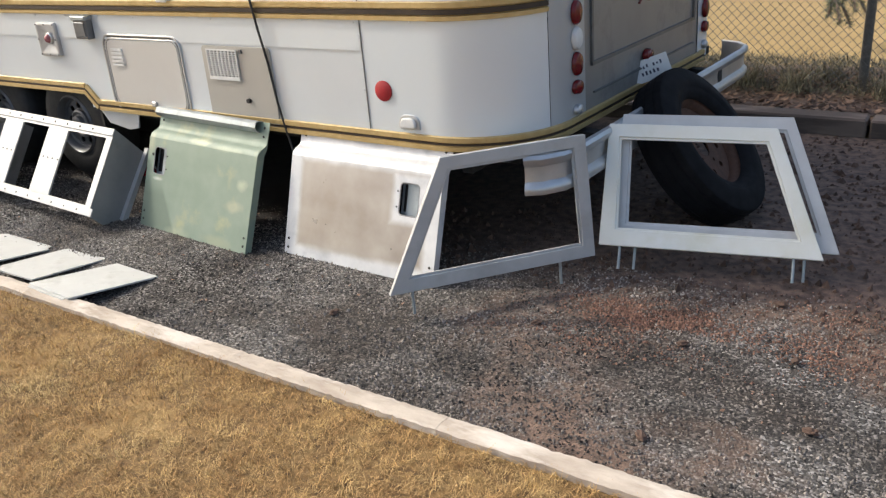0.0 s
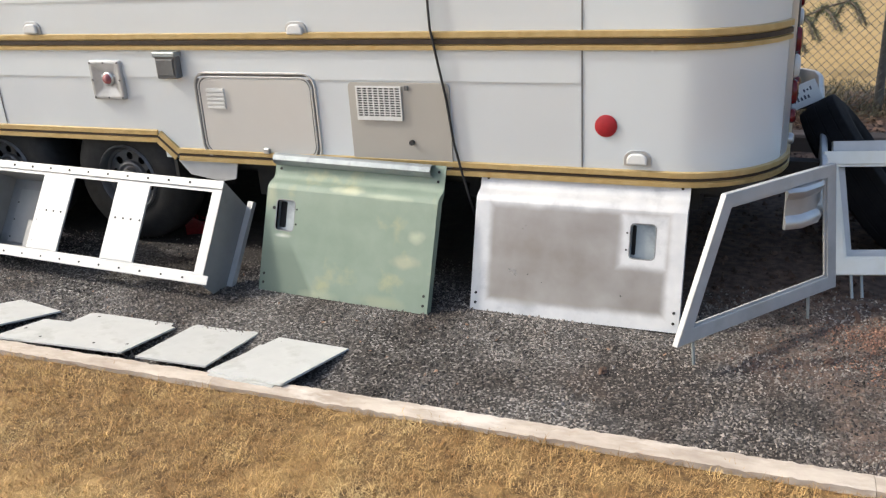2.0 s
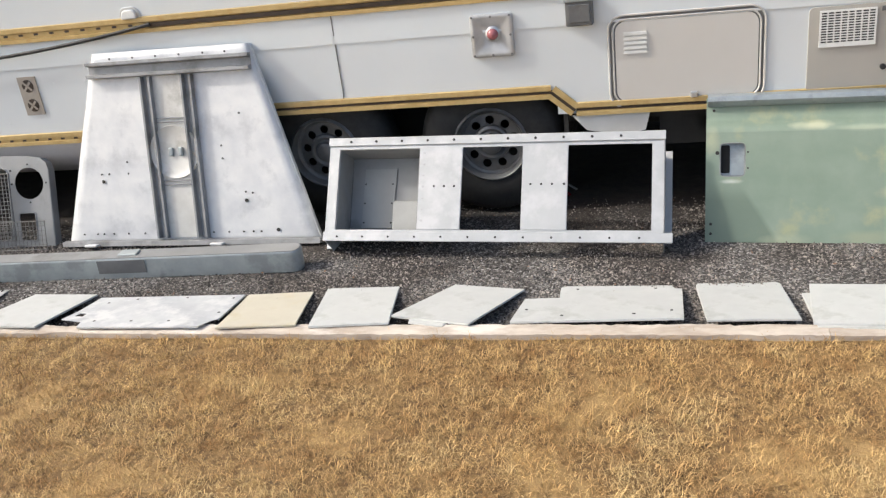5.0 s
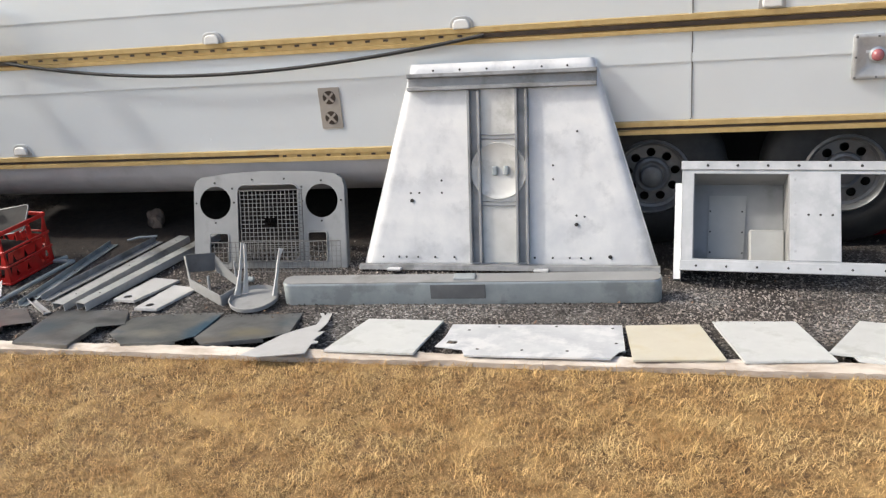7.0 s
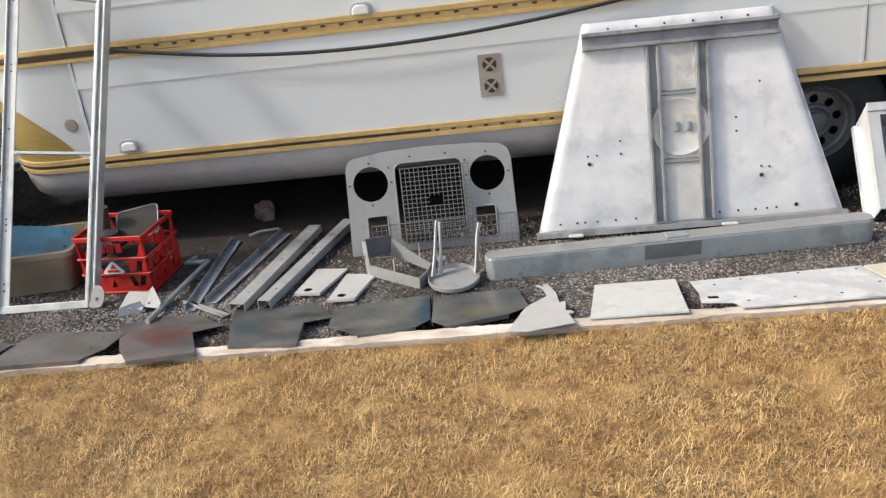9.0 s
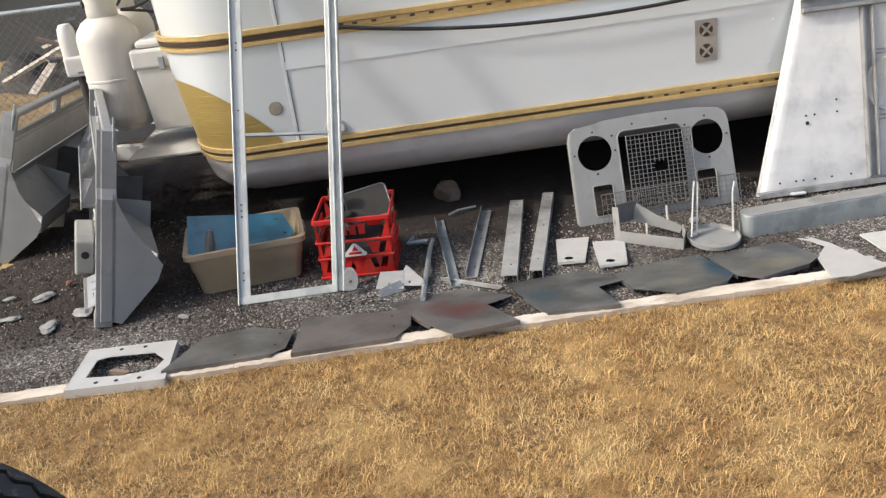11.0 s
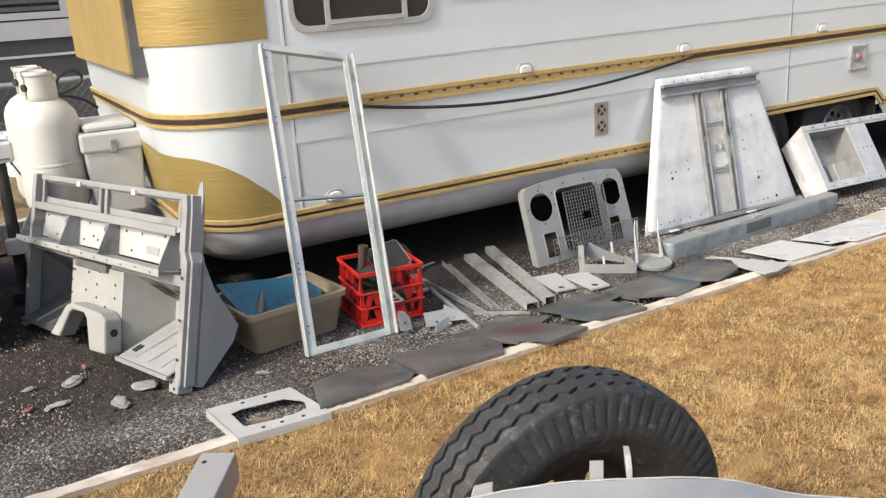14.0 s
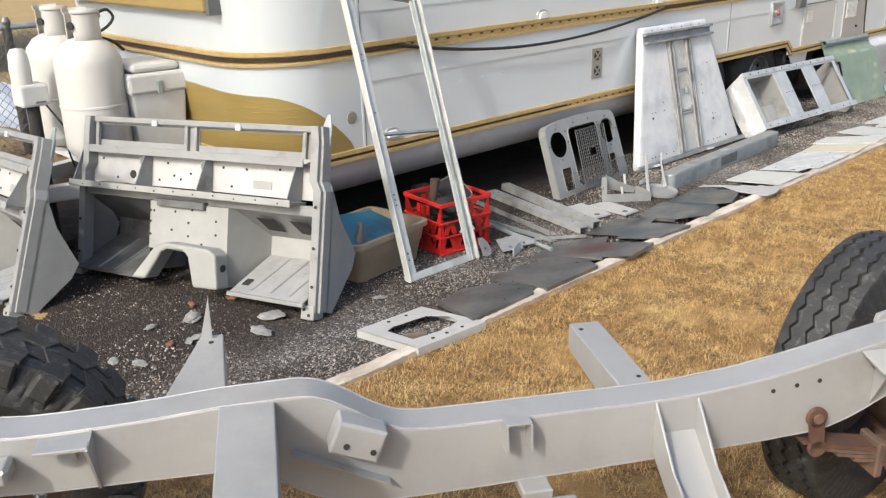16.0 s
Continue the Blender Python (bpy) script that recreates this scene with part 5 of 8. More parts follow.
for s in (0, 1):
    f = xl if s == 0 else xr
    q = -1 if s == 0 else 1
    b = nb()
    for y0, y1, w0, w1 in ((0.014, 0.040, -0.004, 0.001),):
        vs = []
        for z in (0.0, BH):
            for x, y in ((f(z) + q * w0, y0), (f(z) + q * w1, y0), (f(z) + q * w1, y1), (f(z) + q * w0, y1)):
                vs.append(b.verts.new((x, y, z)))
        for i in range(4):
            b.faces.new((vs[i], vs[(i + 1) % 4], vs[4 + (i + 1) % 4], vs[4 + i]))
        b.faces.new(vs[:4])
        b.faces.new(vs[4:])
    part("folded_edge", b, M_bonnet, bo, edge=0.002)


def hat(name, m, length, w=0.062, h=0.026, material=None, parent=bo):
    """A pressed stiffener: two raised sides with a trough between."""
    f = [(-w / 2, 0), (-w / 2 + 0.003, -h), (-w * 0.27, -h), (-w * 0.22, -h * 0.12), (w * 0.22, -h * 0.12), (w * 0.27, -h), (w / 2 - 0.003, -h), (w / 2, 0)]
    b = nb()
    a = [b.verts.new(m @ Vector((x, y, 0))) for x, y in f]
    c = [b.verts.new(m @ Vector((x, y, length))) for x, y in f]
    for i in range(len(f)):
        j = (i + 1) % len(f)
        b.faces.new((a[i], a[j], c[j], c[i]))
    b.faces.new(a)
    b.faces.new(c)
    return part(name, b, material or M_stiff, parent, edge=0.0015)


hat("stiffener", Matrix.Translation((0.540, -0.002, 0.03)), 0.765)
hat("stiffener", Matrix.Translation((0.750, -0.002, 0.03)), 0.765)
hat("stiffener", Matrix.Translation((0.245, -0.003, 0.835)) @ Matrix.Rotation(radians(90), 4, 'Y'), 0.830, 0.078, 0.034)
hat("stiffener", Matrix.Translation((0.564, -0.002, 0.295)) @ Matrix.Rotation(radians(90), 4, 'Y'), 0.162, 0.026, 0.014)
hat("stiffener", Matrix.Translation((0.564, -0.002, 0.590)) @ Matrix.Rotation(radians(90), 4, 'Y'), 0.162, 0.026, 0.014)
part("bottom_flange", fold(nb(), [(-0.006, 0.022), (-0.030, 0.018), (-0.034, -0.004), (0.02, -0.008)], -0.010, BW + 0.004, 0.003, back=-1), M_stiff, bo)
part("centre_strip", box(nb(), (0.570, -0.0060, 0.03), (0.720, -0.0015, 0.80)), M_strip, bo, "stained middle strip")
b = lathe(nb(), [(0.128, 0.002), (0.124, 0.014), (0.114, 0.011), (0.104, 0.0065), (0.0001, 0.006)], Matrix.Translation((0.646, -0.001, 0.440)) @ Matrix.Rotation(radians(90), 4, 'X'), 40)
part("pressed_ring", b, M_strip, bo, smooth=True)
for x in (0.630, 0.680):
    b = box(nb(), (x - 0.012, -0.020, 0.420), (x + 0.012, -0.004, 0.462), bevel=0.006, seg=2)
    part("clip", b, M_galv, bo)
for x in (0.13, 0.80):
    part("hinge_tab", box(nb(), (x, -0.062, -0.004), (x + 0.065, -0.030, 0.008), bevel=0.003), M_alub, bo)
dots([(0.245, 0.31), (0.985, 0.20), (1.13, 0.058)], 0.009, -0.003, bo)
dots([(0.24, 0.345), (0.28, 0.345), (0.385, 0.345), (0.385, 0.40), (1.02, 0.235), (0.985, 0.24), (0.885, 0.40), (0.885, 0.46), (0.99, 0.605), (0.10, 0.052), (0.175, 0.052), (0.21, 0.052), (0.265, 0.052), (0.345, 0.052), (0.435, 0.052), (0.60, 0.052), (0.67, 0.052), (0.80, 0.052), (0.88, 0.052), (0.955, 0.052), (1.005, 0.052), (1.045, 0.052), (0.36, 0.885), (0.48, 0.885), (0.60, 0.885), (0.72, 0.885), (0.84, 0.885), (0.95, 0.885), (0.575, 0.665), (0.615, 0.68), (0.66, 0.665), (0.64, 0.63)], 0.005, -0.003, bo)

# ---- galvanised front bumper lying on gravel ----
bu = thing("front_bumper", "long galvanised steel bumper lying on gravel before the bonnet", "bumper", frame_of((-6.925, 2.465, -0.036), (1.585, 0.035, 0.0), (0, 0, 1)))
plan = round_rect(0.0, 0.0, 1.585, 0.095, 0.040, 6)
b = slab(nb(), plan, 0.0, 0.100)
part("channel", b, M_galv, bu, smooth=False, edge=0.006)
part("top_lip", slab(nb(), round_rect(0.004, 0.003, 1.581, 0.090, 0.037, 6), 0.100, 0.103), M_grey, bu)
part("number_plate_recess", box(nb(), (0.645, -0.003, 0.030), (0.875, 0.001, 0.092)), M_rim, bu)
b = box(nb(), (0.74, 0.02, 0.102), (0.83, 0.075, 0.112), bevel=0.003)
part("bolt_plate", b, M_galv, bu)

# ---- radiator grille panel ----
gp = thing("radiator_panel", "grey primed grille panel with headlamp holes leaning on trailer", "vehicle panel", frame_of((-7.516, 2.872, -0.034), (0.755, 0.012, 0.0), (0, 0.150, 0.43)))
outl = [(0, 0), (0.758, 0), (0.752, 0.385), (0.742, 0.420), (0.715, 0.440), (0.60, 0.455), (0.378, 0.462), (0.16, 0.455), (0.045, 0.440), (0.016, 0.420), (0.006, 0.385)]
hol = [ring_pts(0.112, 0.318, 0.079, 28), ring_pts(0.642, 0.318, 0.079, 28), round_rect(0.224, 0.035, 0.530, 0.400, 0.035, 5), round_rect(0.080, 0.030, 0.175, 0.172, 0.012, 3), round_rect(0.572, 0.030, 0.665, 0.172, 0.012, 3)]
part("panel", sheet(nb(), outl, hol, 0.004), M_grey, gp)
b = nb()
for p, q in zip(outl, outl[1:] + outl[:1]):
    v = [b.verts.new((p[0], 0.004, p[1])), b.verts.new((q[0], 0.004, q[1])), b.verts.new((q[0], 0.050, q[1])), b.verts.new((p[0], 0.050, p[1]))]
    b.faces.new(v)
fl = part("folded_rim", b, M_grey, gp)
fl.modifiers.new("thickness", 'SOLIDIFY').thickness = 0.003
for k in (2, 3, 4):
    b = nb()
    tube(b, [(x, 0.0, z) for x, z in hol[k]], 0.004, 6, True)
    part("hole_lip", b, M_grey, gp)
for cx in (0.112, 0.642):
    dots([(cx + 0.095 * math.cos(a), 0.318 + 0.095 * math.sin(a)) for a in (0, math.pi / 2, math.pi, 3 * math.pi / 2)], 0.005, -0.0005, gp)
dots([(0.30, 0.425), (0.46, 0.425), (0.20, 0.385), (0.545, 0.385)], 0.005, -0.0005, gp)


def mesh_wires(name, m, w, h, nx, nz, r, parent_label, cat, gap=None):
    t = thing(name, parent_label, cat, m)
    b = nb()
    for i in range(nx + 1):
        x = w * i / nx
        runs = [(0, h)]
        if gap and gap[0] < x < gap[2]:
            runs = [(0, gap[1]), (gap[3], h)]
        for z0, z1 in runs:
            tube(b, [(x, 0.0015 * (-1) ** i, z0), (x, -0.0015 * (-1) ** i, z1)], r, 4)
    for k in range(nz + 1):
        z = h * k / nz
        runs = [(0, w)]
        if gap and gap[1] < z < gap[3]:
            runs = [(0, gap[0]), (gap[2], w)]
        for x0, x1 in runs:
            tube(b, [(x0, 0.0015 * (-1) ** k, z), (x1, -0.0015 * (-1) ** k, z)], r, 4)
    part("wire_weave", b, M_wire, t)["kind"] = "stuff"
    b = nb()
    tube(b, [(0, 0, 0), (w, 0, 0), (w, 0, h), (0, 0, h)], r * 1.9, 6, True)
    part("border_wire", b, M_wire, t)
    return t


mesh_wires("grille_mesh", gp.matrix_basis @ pose(0.252, -0.020, 0.036, 3, 0, 0), 0.305, 0.335, 15, 17, 0.0022, "woven wire radiator mesh standing in the grille panel opening", "wire mesh", (0.12, 0.16, 0.18, 0.205))
mesh_wires("wire_guard", frame_of((-7.415, 2.832, -0.034), (0.64, 0.002, 0.004), (0, 0.04, 0.14)), 0.645, 0.142, 30, 6, 0.0014, "narrow wire mesh guard standing before the grille panel", "wire mesh")

# ---- flat sheets laid on the timber edging ----


def plate(poly, material, label, cat="metal sheet", group="sheets on the edging", th=0.003, holes=(), lift=0.0, far=-0.026, lip=0.004):
    """A sheet with its near edge on the edging board and its far edge on the gravel."""
    poly = [(x, y - (0.026 if y < 2.1 and lip < 0.01 else 0.0)) for x, y in poly]
    holes = [[(x, y - 0.012) for x, y in h] for h in holes]
    xc = sum(p[0] for p in poly) / len(poly)
    yc = KERB(xc) + 0.035
    sl = math.atan((far - 0.024) / 0.34)
    m = Matrix.Translation((xc, yc, 0.023 + lift)) @ Matrix.Rotation(sl, 4, 'X')
    t = thing("metal_sheet", label, cat, m, group)
    loc = [(x - xc, (y - yc) / math.cos(sl)) for x, y in poly]
    XY = Matrix(((1, 0, 0, 0), (0, 0, 1, 0), (0, 1, 0, 0), (0, 0, 0, 1)))
    b = sheet(nb(), loc, [[(x - xc, (y - yc) / math.cos(sl)) for x, y in h] for h in holes], th, XY)
    part("sheet", b, material, t)
    b = nb()
    area = sum(loc[i][0] * loc[(i + 1) % len(loc)][1] - loc[(i + 1) % len(loc)][0] * loc[i][1] for i in range(len(loc)))
    for i, (p, q) in enumerate(zip(loc, loc[1:] + loc[:1])):
        if math.hypot(q[0] - p[0], q[1] - p[1]) > 0.2:
            v = [b.verts.new((p[0], p[1], 0.0)), b.verts.new((q[0], q[1], 0.0)), b.verts.new((q[0], q[1], -lip)), b.verts.new((p[0], p[1], -lip))]
            b.faces.new(v)
    if len(b.faces):
        r = part("folded_lip", b, material, t)
        r.modifiers.new("thickness", 'SOLIDIFY').thickness = 0.002
    return t


def spots(t, pts, r=0.006):
    m = t.matrix_basis.inverted()
    for x, y in pts:
        p = m @ Vector((x, y, 0.02))
        o = part("bolt_hole", cyl(nb(), r, 0.0008, Matrix.Translation((p.x, p.y, 0.003)), 8), M_dark, t)


WL = "pale aluminium sheet lying half on the timber edging"
plate([(-3.31, 2.28), (-3.0, 2.25), (-3.07, 1.885), (-3.38, 1.915)], M_plate, WL)
plate([(-3.35, 2.20), (-3.06, 2.18), (-3.10, 1.875), (-3.37, 1.895)], M_plate, "second aluminium sheet stacked under another on the edging", lift=-0.008)
plate([(-3.70, 2.31), (-3.42, 2.31), (-3.41, 2.29), (-3.41, 1.945), (-3.71, 1.95), (-3.71, 2.29)], M_plate, WL)
p3 = plate([(-4.215, 2.285), (-4.19, 2.30), (-3.80, 2.285), (-3.79, 2.25), (-3.765, 2.245), (-3.785, 1.965), (-4.38, 1.955), (-4.345, 2.165), (-4.215, 2.17)], M_plate, "notched aluminium floor sheet with drilled edges on the edging")
spots(p3, [(-4.15, 2.27), (-3.86, 2.26), (-3.82, 2.02), (-3.95, 1.99), (-4.33, 2.05), (-4.20, 1.985)])
plate([(-4.64, 2.35), (-4.355, 2.27), (-4.525, 1.935), (-4.83, 2.03)], M_plate, "pale aluminium sheet lying askew on the timber edging")
plate([(-4.76, 2.06), (-4.60, 2.00), (-4.62, 1.93), (-4.75, 1.97)], M_plate, "small pale sheet peeping from under another", lift=-0.008)
plate([(-5.17, 2.33), (-4.87, 2.335), (-4.82, 1.955), (-5.115, 1.93)], M_plate, "white aluminium sheet lying on the timber edging")
plate([(-5.49, 2.27), (-5.22, 2.29), (-5.17, 1.945), (-5.475, 1.93)], M_platetan, "cream tinted aluminium sheet lying on the timber edging")
p8 = plate([(-6.155, 2.265), (-5.505, 2.265), (-5.50, 2.01), (-5.52, 2.00), (-5.55, 1.935), (-6.06, 1.95), (-6.075, 2.005), (-6.18, 2.035), (-6.175, 2.06), (-6.16, 2.11)], M_alub, "long drilled aluminium panel lying on the timber edging", holes=[[(-6.145, 2.055), (-6.105, 2.05), (-6.105, 2.085), (-6.14, 2.09)]])
spots(p8, [(-5.97, 2.24), (-5.75, 2.25), (-5.54, 2.23), (-5.53, 2.06), (-5.70, 1.975), (-5.86, 1.98), (-6.02, 1.985), (-6.08, 2.20)])
plate([(-6.51, 2.325), (-6.20, 2.305), (-6.245, 1.955), (-6.585, 1.975)], M_plate, WL)
plate([(-6.746, 2.402), (-6.727, 2.389), (-6.692, 2.425), (-6.667, 2.265), (-6.670, 2.150), (-6.645, 2.160), (-6.658, 2.080), (-6.635, 2.070), (-6.632, 2.045), (-6.652, 2.040), (-6.643, 1.937), (-6.809, 1.894), (-6.880, 1.912), (-6.798, 2.129), (-6.706, 2.240), (-6.714, 2.339)], M_topframe, "grey bracket sheet with a tail on the edging", "metal bracket")
DK = "sheets of dark steel"


def dark(poly, material, label, dx=0.0, over=0.032):
    """A dark cover sheet with a deeper lip, reaching well over the board."""
    return plate([(x + dx, y - (over if y < 2.15 else 0.0)) for x, y in poly], material, label, group=DK, th=0.002, lip=0.014)



# The tan spot in the colour stands for a glint on the steel.
dark([(-7.146, 2.393), (-6.819, 2.441), (-6.783, 2.138), (-6.865, 2.069), (-7.093, 2.000), (-7.147, 2.064)], blotched(M_steel, "mill_steel_tan_glint", [(0.02, 0.14, 0.10, 0.07, (0.30, 0.26, 0.17), 0.8), (-0.10, 0.05, 0.09, 0.05, (0.20, 0.17, 0.13), 0.7), (0.13, 0.27, 0.05, 0.08, (0.10, 0.13, 0.15), 0.8)], flat=True), "dark mill steel cover sheet with bent edge", over=0.0)
# Blue end, and a yellow-grey spot painted as a glint.
dark([(-7.544, 2.311), (-7.166, 2.437), (-7.152, 2.084), (-7.205, 2.018), (-7.413, 1.982), (-7.533, 2.103)], blotched(M_steelblue, "mill_steel_blue_end", [(0.17, 0.20, 0.06, 0.20, (0.035, 0.105, 0.17), 0.95), (-0.02, 0.10, 0.10, 0.06, (0.33, 0.31, 0.26), 0.8), (-0.12, 0.03, 0.08, 0.05, (0.07, 0.075, 0.08), 0.8)], flat=True), "dark steel cover sheet with a blue corner", over=0.0)
dark([(-7.962, 2.399), (-7.629, 2.422), (-7.527, 2.217), (-7.642, 2.182), (-7.628, 1.961), (-7.885, 1.990), (-7.929, 2.206)], blotched(M_steel, "mill_steel_blue_grey", [(-0.12, 0.15, 0.09, 0.16, (0.10, 0.14, 0.165), 0.85), (0.06, 0.12, 0.08, 0.08, (0.26, 0.27, 0.26), 0.7), (0.12, 0.25, 0.12, 0.05, (0.07, 0.075, 0.08), 0.8)], flat=True), "dark steel sheet with a square notch", over=0.0)
dark([(-8.429, 2.378), (-8.135, 2.432), (-7.965, 2.235), (-8.071, 2.180), (-7.994, 1.955), (-8.236, 1.925), (-8.302, 2.045)], blotched(M_steelred, "mill_steel_red_middle", [(0.0, 0.13, 0.11, 0.10, (0.20, 0.075, 0.07), 0.85), (-0.10, 0.22, 0.07, 0.06, (0.24, 0.10, 0.085), 0.7), (0.14, 0.27, 0.12, 0.05, (0.12, 0.12, 0.12), 0.7)], flat=True), "dark notched steel sheet with red stains", over=0.0)
dA = dark([(-8.80, 2.355), (-8.40, 2.27), (-8.385, 2.25), (-8.40, 2.11), (-8.46, 2.015), (-8.83, 2.025)], M_steelred, "dark steel floor sheet with a clipped corner", 0.03)
dB = dark([(-9.15, 2.31), (-8.96, 2.345), (-8.80, 2.23), (-8.82, 2.085), (-8.87, 2.045), (-9.25, 2.05)], M_steel, "dark steel floor sheet with a clipped corner")
spots(dA, [(-8.43, 2.22), (-8.43, 2.10), (-8.78, 2.20)], 0.005)
spots(dB, [(-8.85, 2.22), (-8.86, 2.10), (-9.0, 2.06)], 0.005)
rp = thing("front_plate", "grey primed plate with a large cut-out lying on the edging", "vehicle panel", frame_of((-9.575, 2.000, 0.028), (0.33, -0.03, 0.0), (-0.01, 0.33, -0.03)))
rot = frame_of((0, 0, 0), (1, 0, 0), (0, 0, 1))
b = sheet(nb(), [(0, 0), (0.345, 0), (0.300, 0.345), (-0.035, 0.345)], [[(0.045, 0.085), (0.20, 0.065), (0.285, 0.095), (0.300, 0.17), (0.245, 0.245), (0.08, 0.255), (0.035, 0.235)]], 0.003)
part("plate", b, M_topframe, rp)
b = nb()
for p, q in (((0, 0), (0.345, 0)), ((0.345, 0), (0.300, 0.345)), ((-0.035, 0.345), (0, 0))):
    b.faces.new([b.verts.new((p[0], 0, p[1])), b.verts.new((q[0], 0, q[1])), b.verts.new((q[0], 0.032, q[1])), b.verts.new((p[0], 0.032, p[1]))])
part("folded_lip", b, M_topframe, rp).modifiers.new("thickness", 'SOLIDIFY').thickness = 0.003
dots([(0.10, 0.03), (0.17, 0.03), (0.25, 0.03), (0.10, 0.31), (0.19, 0.31)], 0.008, -0.0005, rp)
b = slab(nb(), [(0, 0), (0.08, 0.005), (0.088, 0.024), (0.008, 0.02)], 0, 0.018)
o = tagged(part("wood_offcut", b, M_timber), "splintered offcut of brown wood", "wood scrap")
o.matrix_basis = pose(-9.47, 2.17, -0.03, 0, 0, -35)

# ---- long steel channels on the gravel ----


def channel(p0, p1, w, h, material, label, holes=True, kind=0):
    a, c = Vector((*p0, -0.026)), Vector((*p1, -0.026))
    ln = (c - a).length
    t = thing("steel_channel", label, "steel channel", frame_of(a, c - a, (0, 0, 1)), "channels on the gravel")
    prof = [(-w / 2, 0), (-w / 2, h), (w / 2, h), (w / 2, 0)] if kind == 0 else ([(-w / 2, h), (-w / 2, 0), (w / 2, 0)] if kind == 1 else [(-w / 2, h), (-w / 2, 0.0), (w / 2, 0.0), (w / 2, h)])
    part("channel", fold(nb(), prof, 0, ln, 0.003, back=-1 if kind == 0 else 1), material, t)
    if holes:
        top = h + 0.0035 if kind == 0 else 0.004
        me = None
        for i in range(3):
            if me is None:
                o = part("bolt_hole", cyl(nb(), 0.004, 0.001, n=8), M_dark, t)
                me = o.data
            else:
                o = new("bolt_hole", me)
                o.parent = t
            o.matrix_basis = Matrix.Translation((ln * (0.08 + 0.40 * i), 0.004, top))
    return t


channel((-7.735, 3.23), (-7.945, 2.395), 0.062, 0.030, M_channel, "bright aluminium channel lying on gravel")
channel((-7.570, 3.26), (-7.835, 2.395), 0.050, 0.034, M_channel, "bright aluminium channel with bent end on gravel")
channel((-7.885, 3.24), (-8.080, 2.50), 0.046, 0.026, M_stiff, "grey steel angle strip lying on gravel", kind=1)
channel((-8.125, 3.20), (-8.155, 2.44), 0.040, 0.022, M_galv, "narrow grey angle strip on gravel", kind=1)
channel((-8.195, 2.535), (-7.985, 2.365), 0.030, 0.014, M_toe, "short bright angle strip on gravel", kind=1, holes=False)
b = nb()
tube(b, [(-8.27, 2.99, -0.01), (-8.30, 2.93, -0.01), (-8.215, 2.915, -0.006), (-8.19, 2.92, -0.006), (-8.215, 2.82, -0.008), (-8.30, 2.345, -0.012)], 0.011, 8)
tagged(part("bent_rod", b, M_galv, smooth=True), "bent grey steel rod lying on gravel", "steel rod")
b = nb()
tube(b, [(-7.93, 3.30, -0.02), (-8.02, 3.27, -0.015), (-8.07, 3.24, -0.02)], 0.007, 6)
tagged(part("bent_rod", b, M_galv, smooth=True), "short bent strip under the trailer", "steel rod")
for poly, yaw in (([(-7.665, 2.745), (-7.525, 2.715), (-7.615, 2.455), (-7.725, 2.475)], 0), ([(-7.525, 2.660), (-7.395, 2.625), (-7.465, 2.375), (-7.575, 2.385)], 0)):
    xc, yc = sum(p[0] for p in poly) / 4, sum(p[1] for p in poly) / 4
    t = thing("bracket_plate", "small grey folded plate with a round hole on gravel", "metal bracket", pose(xc, yc, -0.018, -3, 0, 0), "small folded plates")
    c0 = ((poly[2][0] + poly[3][0]) / 2 - xc, (poly[2][1] + poly[3][1]) / 2 - yc + 0.040)
    XY = Matrix(((1, 0, 0, 0), (0, 0, 1, 0), (0, 1, 0, 0), (0, 0, 0, 1)))
    part("plate", sheet(nb(), [(x - xc, y - yc) for x, y in poly], [ring_pts(*c0, 0.019, 14)], 0.003, XY), M_topframe, t)
    b = nb()
    lp = [(x - xc, y - yc) for x, y in poly]
    for p, q in ((lp[1], lp[2]), (lp[2], lp[3]), (lp[3], lp[0])):
        b.faces.new([b.verts.new((p[0], p[1], 0)), b.verts.new((q[0], q[1], 0)), b.verts.new((q[0], q[1], -0.008)), b.verts.new((p[0], p[1], -0.008))])
    part("folded_lip", b, M_topframe, t).modifiers.new("thickness", 'SOLIDIFY').thickness = 0.003

# ---- headlamp carrier brackets before the grille ----
hb = thing("lamp_bracket", "grey bent bracket with a dish and upright arms on gravel", "metal bracket")


def strap(pts, w, material, parent, name="strap", th=0.004):
    """A flat strip standing on edge along points; w may vary from point to point."""
    b = nb()
    ws = w if isinstance(w, (list, tuple)) else [w] * len(pts)
    ps = [Vector(p) for p in pts]
    rows = []
    for i, p in enumerate(ps):
        d = (ps[min(i + 1, len(ps) - 1)] - ps[max(i - 1, 0)]).normalized()
        nx = Vector((d.y, -d.x, 0))
        nx = nx.normalized() * th / 2 if nx.length > 1e-5 else Vector((th / 2, 0, 0))
        u = d.cross(nx).normalized() * ws[i] / 2
        rows.append([b.verts.new(p + nx + u), b.verts.new(p - nx + u), b.verts.new(p - nx - u), b.verts.new(p + nx - u)])
    for r0, r1 in zip(rows, rows[1:]):
        for i in range(4):
            b.faces.new((r0[i], r0[(i + 1) % 4], r1[(i + 1) % 4], r1[i]))
    b.faces.new(rows[0])
    b.faces.new(rows[-1])
    return part(name, b, material, parent)


strap([(-7.420, 2.622, 0.000), (-7.200, 2.450, -0.006)], 0.050, M_grey, hb)
strap([(-7.200, 2.450, -0.006), (-7.165, 2.520, 0.0), (-7.150, 2.588, 0.002)], 0.050, M_grey, hb)
strap([(-7.421, 2.624, -0.030), (-7.428, 2.632, 0.130)], 0.030, M_grey, hb, "end_upright")
